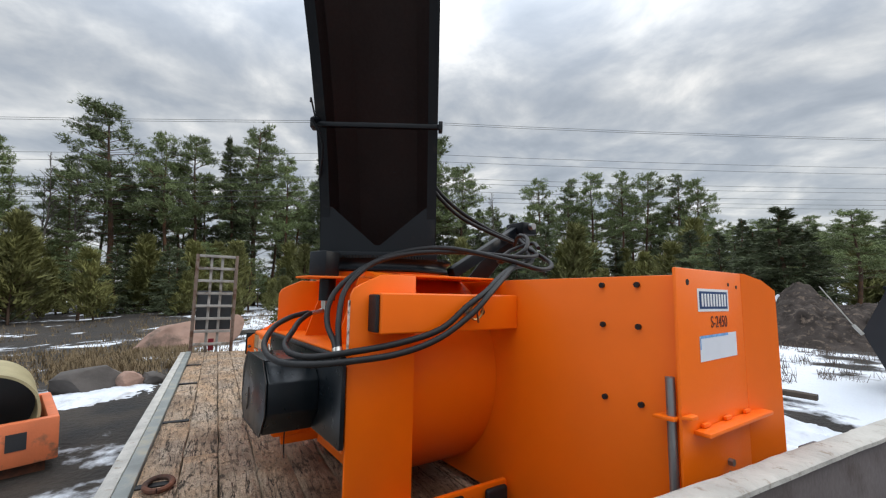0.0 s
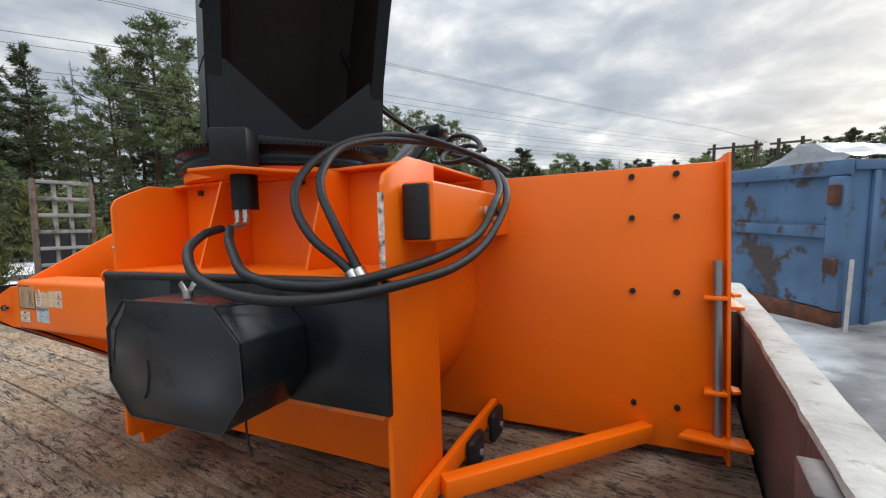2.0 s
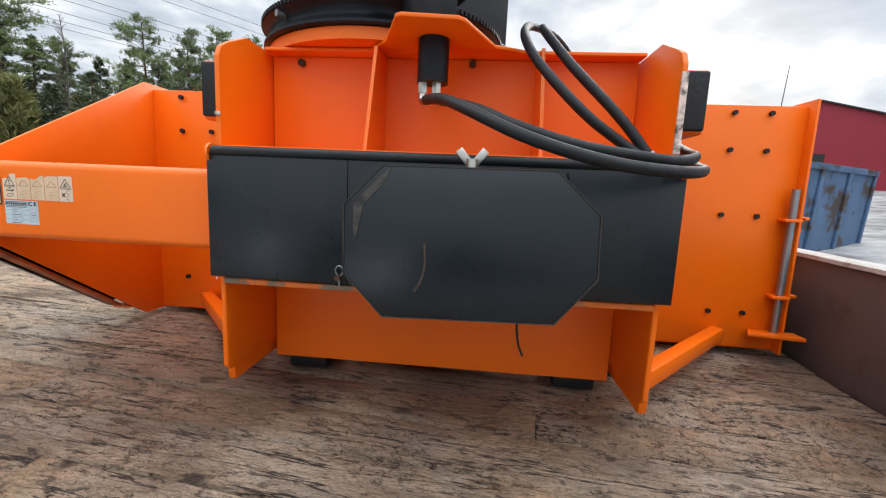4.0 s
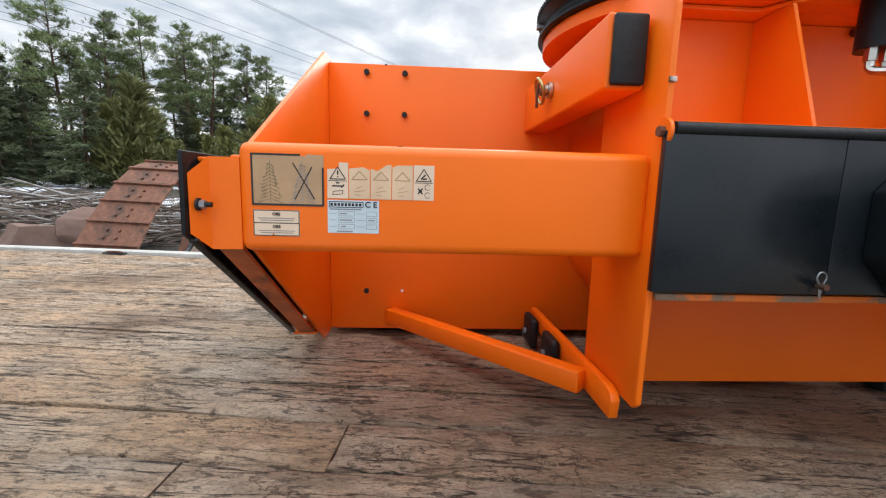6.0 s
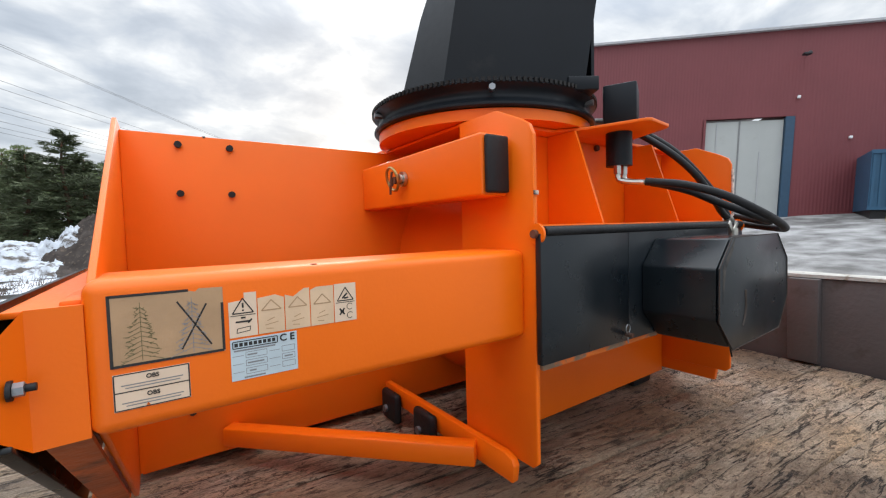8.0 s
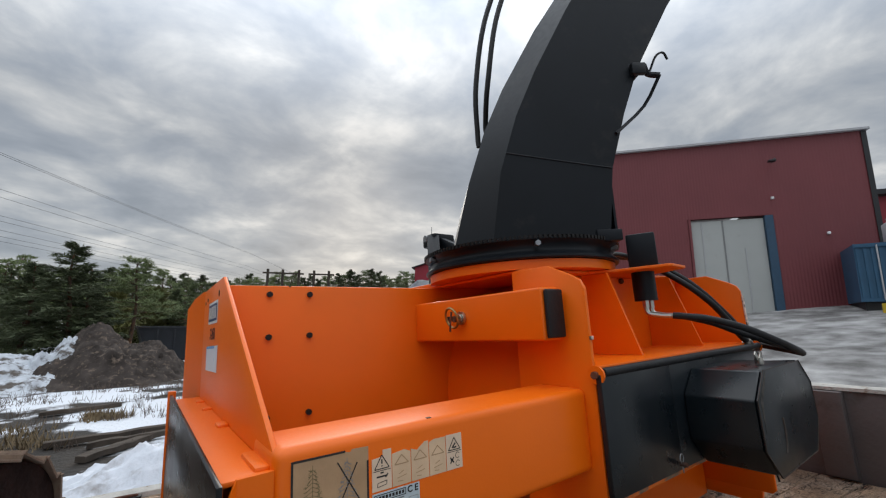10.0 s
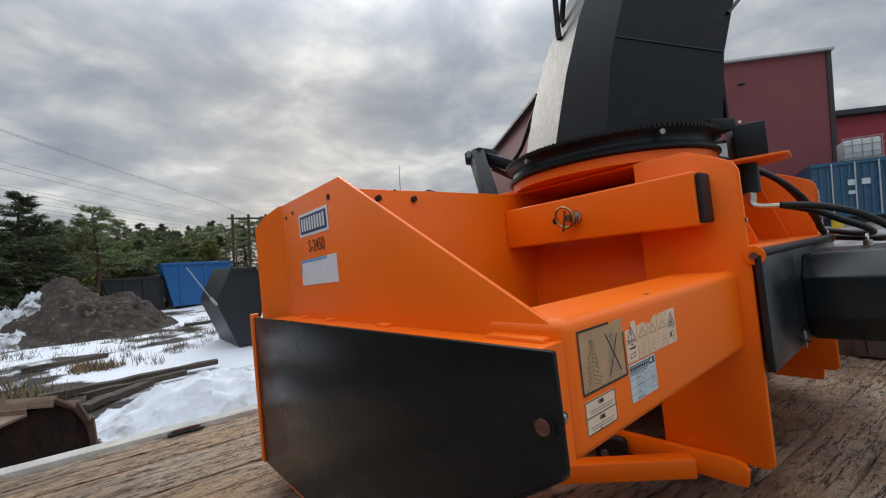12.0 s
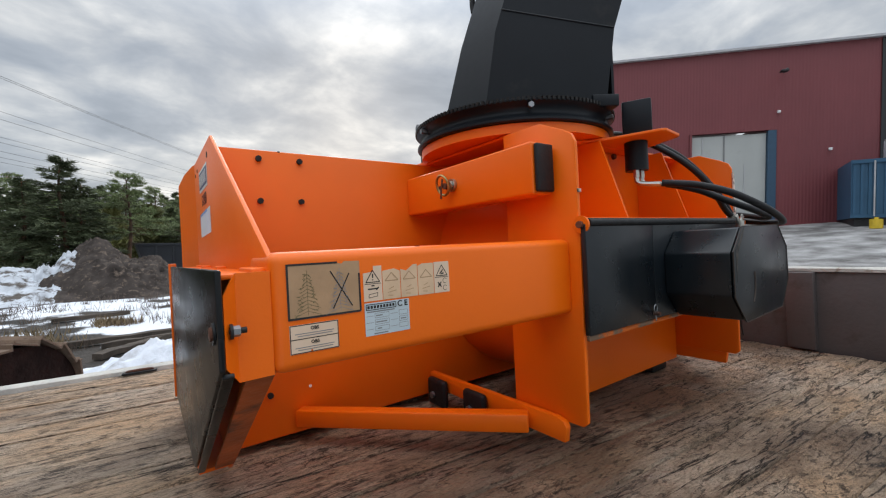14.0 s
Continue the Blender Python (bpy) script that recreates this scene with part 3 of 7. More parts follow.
# ---- snow blower ----
BL = TILT
blower = root("snow_blower", "orange tractor snow blower with black chute, on a trailer deck", "snow blower", BL)
part("back_wall", plate([(-1.215, 0.03), (1.215, 0.03), (1.215, 0.905), (-1.215, 0.905)], "y", 0.0, 0.008, 0.003), ORANGE, blower)
part("floor_plate", box(-1.21, 1.21, 0.012, 0.50, 0.022, 0.030), ORANGE, blower)


def end_plate(side):
    s = side
    rear = [(-0.642, 0.578), (-0.642, 0.405), (-0.085, 0.02)] if s < 0 else [(-0.04, 0.02)]
    flat = [(0.40, 0.925), (-0.035, 0.925), *rear, (0.40, 0.02)]
    bm = plate(flat, "x", s * 1.215, s * 1.225, 0.003)
    flare = Matrix.Translation((s * 1.22, 0.40, 0)) @ Matrix.Rotation(-s * radians(13), 4, "Z")
    bm2 = plate([(0.0, 0.925), (0.02, 0.925), (0.11, 0.905), (0.18, 0.87), (0.18, 0.02), (0.0, 0.02)], "x", -0.005, 0.005, 0.0)
    bmesh.ops.transform(bm2, matrix=flare, verts=bm2.verts)
    tmp = bpy.data.meshes.new("tmp")
    bm2.to_mesh(tmp)
    bm.from_mesh(tmp)
    bm2.free()
    bpy.data.meshes.remove(tmp)
    return part("end_plate", bm, ORANGE, blower)


end_plate(-1)
end_plate(1)
part("beam", box(-1.2285, -0.490, -0.662, -0.51, 0.395, 0.587, bev=0.018, seg=5), ORANGE, blower, "square tube beam with warning stickers")

for s in (-1, 1):
    part("upright", plate([(-0.44, 0.105), (-0.44, 0.906), (-0.578, 0.906), (-0.652, 0.872), (-0.680, 0.855), (-0.691, 0.832), (-0.691, 0.62), (-0.694, 0.60), (-0.690, 0.118), (-0.676, 0.105)], "x", s * 0.484, s * 0.496, 0.003), ORANGE, blower)
    arm = part("lift_arm", box(min(s * 0.50, s * 0.575), max(s * 0.50, s * 0.575), -0.618, -0.002, 0.706, 0.842, bev=0.007, seg=4), ORANGE, blower)
    part("end_cap", box(min(s * 0.506, s * 0.569), max(s * 0.506, s * 0.569), -0.632, -0.619, 0.712, 0.836, bev=0.005, seg=4), RUBBER, arm, "black plastic end cap")
    part("brace", beam_bm((s * 1.012, -0.006, 0.076), (s * 0.530, -0.520, 0.084), 0.046, 0.052, 0.006), ORANGE, blower)
    part("skid_bar", plate([(-0.012, 0.058), (-0.010, 0.105), (-0.016, 0.113), (-0.606, 0.120), (-0.632, 0.112), (-0.640, 0.098), (-0.634, 0.058)], "x", s * 0.499, s * 0.519, 0.003), ORANGE, blower)
    for y, z in ((-0.080, 0.053), (-0.290, 0.060)):
        pad = part("rubber_pad", box(min(s * 0.521, s * 0.547), max(s * 0.521, s * 0.547), y - 0.052, y + 0.052, z - 0.048, z + 0.050, bev=0.012, seg=3), RUBBER, blower, "black rubber pad")
        part("pad_bolt", rod((s * 0.546, y + 0.012, z - 0.008), (s * 0.556, y + 0.012, z - 0.008), 0.012, 8), GALV, pad)
part("fan_housing", rod((0, -0.002, 0.50), (0, -0.44, 0.50), 0.445, 72), ORANGE, blower)
part("rear_panel", box(-0.482, 0.482, -0.452, -0.444, 0.052, 0.901), ORANGE, blower)
part("ledge", box(-0.482, 0.482, -0.70, -0.454, 0.628, 0.640, bev=0.002), ORANGE, blower)
part("ledge", box(-0.482, 0.482, -0.698, -0.454, 0.325, 0.338, bev=0.002), CHIP, blower, "chipped orange lower ledge")
part("top_plate", box(-0.482, 0.482, -0.50, -0.004, 0.903, 0.912, bev=0.002), ORANGE, blower)
for x in (-0.172, 0.228):
    part("gusset", plate([(-0.454, 0.642), (-0.638, 0.642), (-0.552, 0.901), (-0.454, 0.901)], "x", x - 0.004, x + 0.004), ORANGE, blower)

part("belt_cover", box(-0.504, -0.1853, -0.716, -0.701, 0.345, 0.622, bev=0.002), GUARD, blower, "black painted sheet cover")
part("belt_cover", box(-0.1847, 0.508, -0.716, -0.701, 0.345, 0.622, bev=0.002), GUARD, blower, "black painted sheet cover")
part("cover_hinge", rod((-0.49, -0.712, 0.626), (0.505, -0.712, 0.626), 0.011), RUBBER, blower)
octo = [(-0.128, 0.530), (-0.062, 0.596), (0.221, 0.598), (0.294, 0.530), (0.298, 0.426), (0.234, 0.346), (-0.058, 0.339), (-0.128, 0.412)]
guard = part("drive_guard", plate(octo, "y", -0.890, -0.717, 0.006), GUARD, blower, "black octagonal sheet drive guard")

RC = (-0.228, -0.216)
part("turntable", rod((*RC, 0.914), (*RC, 0.943), 0.345, 72), ORANGE, blower)
rim = bmesh.new()
rim_profile = [(0.25, 0.945), (0.356, 0.945), (0.360, 0.949), (0.360, 0.955), (0.354, 0.960), (0.344, 0.968), (0.341, 0.980), (0.346, 0.992), (0.358, 0.999), (0.362, 1.003), (0.362, 1.009), (0.356, 1.012), (0.25, 1.012)]
rim_rows = [[rim.verts.new((RC[0] + q * math.cos(k * math.tau / 80), RC[1] + q * math.sin(k * math.tau / 80), z)) for q, z in rim_profile] for k in range(80)]
for a, b in zip(rim_rows, rim_rows[1:] + rim_rows[:1]):
    for k in range(len(rim_profile)):
        rim.faces.new((a[k], b[k], b[(k + 1) % len(rim_profile)], a[(k + 1) % len(rim_profile)]))
bmesh.ops.recalc_face_normals(rim, faces=rim.faces)
part("turntable_ring", rim, BLACK, blower, "black grooved turntable ring")
part("motor_tab", plate([(-0.20, -0.5005), (-0.142, -0.575), (-0.092, -0.712), (-0.078, -0.720), (0.036, -0.705), (0.050, -0.692), (0.115, -0.540), (0.20, -0.5005)], "z", 0.903, 0.912, 0.002), ORANGE, blower)
part("slewing_motor", rod((-0.026, -0.592, 0.806), (-0.026, -0.592, 0.902), 0.036, 24), BLACK, blower, "black hydraulic motor")
part("gear_box", box(-0.050, 0.050, -0.044, 0.044, 0.914, 1.026, bev=0.005, m=Matrix.Translation((-0.037, -0.607, 0)) @ Matrix.Rotation(radians(27), 4, "Z")), BLACK, blower)

# chute
CHUTE_M = Matrix.Translation((*RC, 0)) @ Matrix.Rotation(radians(-33.2), 4, "Z")  # local x: the throwing way, local -y: the near side


def chute_bm(shrink, lip):
    """The bent channel: back, two chamfers and two sides, open to the front, swept up along its stations."""
    st = [(1.0, -0.263, -0.142, 0.245), (1.25, -0.195, -0.098, 0.283), (1.45, -0.125, -0.03, 0.350), (1.62, -0.045, 0.05, 0.420), (1.87, 0.10, 0.19, 0.565), (2.09, 0.25, 0.33, 0.72), (2.40, 0.52, 0.58, 0.98), (2.62, 0.80, 0.82, 1.18)]
    bm = bmesh.new()
    rows = []
    for z, xb, xc, xf in st:
        w, wb = 0.28 - shrink, 0.17 - shrink * 0.4
        pts = [(xf, -w + lip), (xf, -w), (xc, -w), (xb + shrink, -wb), (xb + shrink, wb), (xc, w), (xf, w), (xf, w - lip)]
        if not lip:
            pts = pts[1:-1]
        rows.append([bm.verts.new((x, y, z)) for x, y in pts])
    for a, b in zip(rows, rows[1:]):
        for k in range(len(a) - 1):
            bm.faces.new((a[k], a[k + 1], b[k + 1]))
            bm.faces.new((a[k], b[k + 1], b[k]))
    bmesh.ops.transform(bm, matrix=CHUTE_M, verts=bm.verts)
    return bm


chute = part("chute", chute_bm(0.0, 0.045), BLACK, blower, "black painted sheet steel chute")
lining = part("chute_lining", chute_bm(0.010, 0.0), CHUTE_IN, chute, "dark rust brown chute inside")
for o in (chute, lining):
    o.data.set_sharp_from_angle(angle=radians(18))

# skid shoe side on the end plate
part("side_skid", plate([(0.53, 0.562), (-0.698, 0.566), (-0.700, 0.427), (-0.166, 0.084), (0.55, 0.070)], "x", -1.307, -1.298, 0.003), STEEL_DARK, blower, "worn black steel side skid")
part("skid_shelf", box(-1.297, -1.226, -0.655, 0.40, 0.550, 0.558, bev=0.002), ORANGE, blower)
web = bmesh.new()
for x0, y0, x1, y1, za, zb in ((-1.226, -0.656, -1.276, -0.660, 0.0, 0.0), (-1.276, -0.660, -1.2965, -0.690, 0.0, 0.030)):
    lo, hi = 0.398, 0.559
    f = [web.verts.new(p) for p in ((x0, y0, lo + za), (x1, y1, lo + zb), (x1, y1, hi - zb), (x0, y0, hi - za), (x0, y0 + 0.008, lo + za), (x1, y1 + 0.008, lo + zb), (x1, y1 + 0.008, hi - zb), (x0, y0 + 0.008, hi - za))]
    for q in ((0, 1, 2, 3), (7, 6, 5, 4), (0, 4, 5, 1), (2, 6, 7, 3), (1, 5, 6, 2), (3, 7, 4, 0)):
        web.faces.new([f[i] for i in q])
bmesh.ops.recalc_face_normals(web, faces=web.faces)
part("skid_web", web, ORANGE, blower, smooth=False)

# bolts on the back wall
bolt_src = None
for sx in (-1, 1):
    for x in (0.971, 1.093):
        for z in (0.878, 0.750, 0.520, 0.161):
            if sx < 0 and x < 1 and z < 0.2:
                # empty hole: a white disc painted as the daylight behind it
                part("bolt_hole_light", rod((sx * x, -0.0008, z), (sx * x, 0.004, z), 0.005, 10), SIGN_WHITE, blower, "white disc painted as daylight in a small bolt hole")
                continue
            if bolt_src is None:
                bolt_src = part("bolt", rod((0, 0, 0), (0, -0.010, 0), 0.009, 8), RUBBER, blower)
                b = bolt_src
            else:
                b = bolt_src.copy()
                scene.collection.objects.link(b)
            b.location = (sx * x, -0.0005, z)

# ---- snow blower: chute details, skid, hoses, fittings ----
def chute_pt(x, y, z):
    return CHUTE_M @ Vector((x, y, z))


front = bmesh.new()
add_plate(front, [(-0.275, 1.03), (0.275, 1.03), (0.275, 1.258), (0.225, 1.256), (0.012, 1.072), (-0.012, 1.072), (-0.225, 1.256), (-0.275, 1.258)], "x", 0.268, 0.276)
bmesh.ops.transform(front, matrix=CHUTE_M, verts=front.verts)
part("chute_front_plate", front, BLACK, chute, "black plate with a V notch")
band = box(0.20, 0.285, -0.288, 0.288, 1.002, 1.04, bev=0.004)
bmesh.ops.transform(band, matrix=CHUTE_M, verts=band.verts)
part("chute_foot", band, BLACK, chute)
bar = bmesh.new()
add_box(bar, 0.405, 0.428, -0.29, 0.29, 1.60, 1.622, bev=0.003)
add_box(bar, 0.39, 0.44, -0.302, -0.283, 1.59, 1.632, bev=0.003)
add_box(bar, 0.39, 0.44, 0.283, 0.302, 1.59, 1.632, bev=0.003)
bmesh.ops.transform(bar, matrix=CHUTE_M, verts=bar.verts)
part("chute_joint_bar", bar, BLACK, chute)
part("weld_seam", tube([chute_pt(0.282, -0.281, 1.252), chute_pt(0.1, -0.281, 1.285), chute_pt(-0.075, -0.281, 1.318)], 0.0025, 6, 2), BLACK, chute)
part("hook_bracket", tube([chute_pt(0.44, -0.285, 1.63), Vector((0.02, -0.69, 1.612)), Vector((0.043, -0.72, 1.597))], 0.011, 8, 3), BLACK, chute)
part("hook_rod", tube([Vector((0.043, -0.72, 1.60)), Vector((0.02, -0.66, 1.50)), chute_pt(0.31, -0.283, 1.375)], 0.006, 8, 3), BLACK, chute)
part("hook", tube([Vector((0.02, -0.70, 1.62)), Vector((0.035, -0.72, 1.67)), Vector((0.06, -0.735, 1.685)), Vector((0.075, -0.74, 1.66))], 0.004, 6, 4), BLACK, chute)
for d in (0.0, 0.035):
    part("chute_hose", tube([chute_pt(-0.122 + d * 1.2, d, 1.47 + 2 * d), chute_pt(-0.124 + d * 1.2, d, 1.52 + 2 * d), (-0.335 + d, -0.165 - d, 1.75), (-0.27 + d, -0.2 - d, 2.1), (-0.1 + d, -0.25 - d, 2.45), (0.2 + d, -0.35 - d, 2.62)], 0.011, 8, 6), RUBBER, blower, "black hydraulic hose")

teeth = bmesh.new()
for k in range(150):
    a = k * math.tau / 150
    m = Matrix.Translation((RC[0] + 0.360 * math.cos(a), RC[1] + 0.360 * math.sin(a), 1.009)) @ Matrix.Rotation(a, 4, "Z")
    add_box(teeth, -0.010, 0.006, -0.0042, 0.0042, -0.005, 0.006, m=m)
part("drive_chain", teeth, material("oily_chain_steel", (0.010, 0.009, 0.008), 0.5, 0.0, vary=0.3, bump=0.1, spec=0.25), blower, "oily dark drive chain round the turntable", False)
for a in (-2.2, -1.2, 2.9):
    part("ring_bolt", rod((RC[0] + 0.340 * math.cos(a), RC[1] + 0.340 * math.sin(a), 0.990), (RC[0] + 0.366 * math.cos(a), RC[1] + 0.366 * math.sin(a), 0.990), 0.009, 6), GALV, blower)

# folding arm behind the chute
part("folding_arm", beam_bm((-0.03, 0.60, 1.25), (0.06, 0.03, 0.95), 0.05, 0.06), BLACK, blower, "black folding arm behind the chute")
part("folding_arm", beam_bm((-0.06, 0.61, 1.25), (-0.20, 0.40, 0.925), 0.07, 0.10), RUBBER, blower, "black folding arm behind the chute")
knuckle = part("arm_knuckle", box(-0.09, 0.06, 0.56, 0.68, 1.215, 1.29, bev=0.012), BLACK, blower)
part("knuckle_pin", rod((-0.11, 0.62, 1.262), (0.09, 0.62, 1.262), 0.02, 12), GALV, knuckle)
part("arm_foot", box(-0.46, 0.12, 0.02, 0.34, 0.905, 0.93, bev=0.004), ORANGE, blower)

for x in (-0.40, 0.40):
    part("rubber_foot", box(x - 0.06, x + 0.06, -0.42, -0.30, 0.003, 0.050, bev=0.01), RUBBER, blower, "black block under the housing")

# side skid
# underside: scuffed orange with shade put into its colour
part("skid_bottom", beam_bm((-1.2465, -0.652, 0.400), (-1.2465, -0.19, 0.080), 0.041, 0.008, 0.0), ORANGE_SHADED, blower, "scuffed orange underside of the skid box, darkened as shade")
part("skid_floor", box(-1.297, -1.2262, -0.155, 0.53, 0.058, 0.066), ORANGE, blower)
part("skid_front_strip", box(-1.313, -1.288, 0.535, 0.556, 0.07, 0.572, bev=0.003), ORANGE, blower)
part("skid_edge", beam_bm((-1.294, -0.688, 0.418), (-1.294, -0.170, 0.072), 0.016, 0.007, 0.002), STEEL_DARK, blower, "worn black lower flange of the skid")
for y, half in ((-0.585, 0.055), (-0.22, 0.025), (0.06, 0.015), (0.24, 0.015)):
    part("weld_tab", box(-1.250, -1.2262, y - half, y + half, 0.553, 0.5645, bev=0.005), ORANGE, blower)
sb = part("skid_bolt", rod((-1.311, -0.676, 0.477), (-1.266, -0.676, 0.477), 0.0045, 10), RUBBER, blower)
part("bolt_head", rod((-1.314, -0.676, 0.477), (-1.308, -0.676, 0.477), 0.010, 24), RUST, sb, "rusty round bolt head")
part("nut", rod((-1.284, -0.678, 0.477), (-1.275, -0.678, 0.477), 0.008, 6), GALV, sb)
part("washer", rod((-1.2885, -0.678, 0.477), (-1.2845, -0.678, 0.477), 0.011, 20), RUBBER, sb)
part("washer", ring_bm((0, 0), 0.010, 0.016, 0.0, 0.003, 24), STEEL_DARK, sb).matrix_local = Matrix.Translation((-1.3075, -0.676, 0.477)) @ Matrix.Rotation(radians(-90), 4, "Y")
part("corner_bead", rod((-0.4975, -0.643, 0.40), (-0.4975, -0.643, 0.58), 0.010, 14), ORANGE, blower)

# right side: parking stand and shelf
part("parking_stand", rod((1.194, -0.030, 0.09), (1.194, -0.030, 0.62), 0.0125, 20), GALV, blower, "galvanised steel parking stand pipe")
for z in (0.512, 0.235):
    part("stand_lug", plate([(1.155, -0.058), (1.214, -0.058), (1.214, -0.002), (1.165, -0.002)], "z", z - 0.005, z + 0.005, 0.002), ORANGE, blower)
part("stand_foot", plate([(1.09, -0.055), (1.27, -0.085), (1.27, -0.02), (1.12, -0.002)], "z", 0.088, 0.102, 0.003), ORANGE, blower)
for z in (0.52, 0.24):
    part("stand_lug", plate([(1.227, -0.045), (1.250, -0.035), (1.250, 0.0), (1.227, 0.01)], "z", z - 0.005, z + 0.005, 0.002), ORANGE, blower)
for z in (0.318, 0.354):
    part("plate_bolt", rod((1.226, 0.23, z), (1.240, 0.23, z), 0.011, 6), GALV, blower)
part("skid_shelf", box(1.227, 1.270, 0.02, 0.47, 0.466, 0.478, bev=0.003), ORANGE, blower)
for y in (0.08, 0.22, 0.36):
    part("weld_tab", box(1.228, 1.238, y - 0.02, y + 0.02, 0.479, 0.490, bev=0.002), ORANGE, blower)
for s in (-1, 1):
    for y, z in ((0.03, 0.885), (0.36, 0.878), (0.30, 0.885)):
        part("plate_hole", rod((s * 1.2245, y, z), (s * 1.2262, y, z), 0.009 if y < 0.1 else 0.006, 12), RUBBER, blower)

# linch pins, hinge bolt, clip, wing nut
for s, y in ((-1, -0.275), (1, -0.25)):
    pin = part("linch_pin", rod((s * 0.560, y, 0.776), (s * 0.603, y, 0.776), 0.010, 14), RUST, blower)
    part("pin_head", rod((s * 0.577, y - 0.012, 0.778), (s * 0.586, y - 0.012, 0.778), 0.021, 22), CHROME, pin)
    part("pin_collar", rod((s * 0.587, y - 0.012, 0.778), (s * 0.595, y - 0.012, 0.778), 0.013, 16), CHROME, pin)
    part("pull_ring", tube([Vector((s * 0.600 + s * 0.008 * math.sin(k), y + 0.012 + 0.030 * math.cos(k), 0.780 + 0.031 * math.sin(k))) for k in [i * math.tau / 14 for i in range(15)]], 0.0042, 8, 2), BRASS, pin, "yellow zinc pull ring")
    part("pin_leg", tube([Vector((s * 0.604, y + 0.006, 0.800)), Vector((s * 0.607, y + 0.010, 0.770)), Vector((s * 0.604, y + 0.018, 0.738))], 0.0036, 6, 3), RUST, pin)
    part("arm_hole", rod((s * 0.5752, y + 0.062, 0.776), (s * 0.5762, y + 0.062, 0.776), 0.011, 14), RUBBER, blower)
    part("hinge_bolt", rod((s * 0.500, -0.702, 0.621), (s * 0.512, -0.702, 0.621), 0.009, 8), RUST, blower)
    part("hinge_eye", rod((s * 0.4965, -0.702, 0.621), (s * 0.503, -0.702, 0.621), 0.022, 18), ORANGE, blower)
part("r_clip", tube([(-0.199, -0.722, 0.340), (-0.197, -0.722, 0.362), (-0.191, -0.722, 0.376), (-0.195, -0.722, 0.386), (-0.204, -0.722, 0.386), (-0.208, -0.722, 0.376), (-0.202, -0.722, 0.362), (-0.200, -0.722, 0.344)], 0.0016, 6, 4), GALV, blower, "bent wire spring clip")
part("latch_pin", rod((-0.2, -0.735, 0.362), (-0.2, -0.717, 0.362), 0.006, 10), RUST, blower)
wing = part("wing_nut", rod((0.082, -0.845, 0.600), (0.082, -0.845, 0.618), 0.011, 12), CHROME, blower)
for s in (-1, 1):
    part("wing", beam_bm((0.082 + s * 0.006, -0.845, 0.612), (0.082 + s * 0.024, -0.845, 0.634), 0.004, 0.014, 0.001), CHROME, wing)
part("guard_wire", tube([(0.19, -0.80, 0.352), (0.185, -0.80, 0.31), (0.19, -0.80, 0.27), (0.20, -0.80, 0.245)], 0.0025, 6, 4), RUBBER, blower)
part("guard_seam", tube([(0.24, -0.886, 0.598), (0.26, -0.80, 0.592), (0.27, -0.72, 0.590)], 0.002, 5, 2), STEEL_DARK, blower)

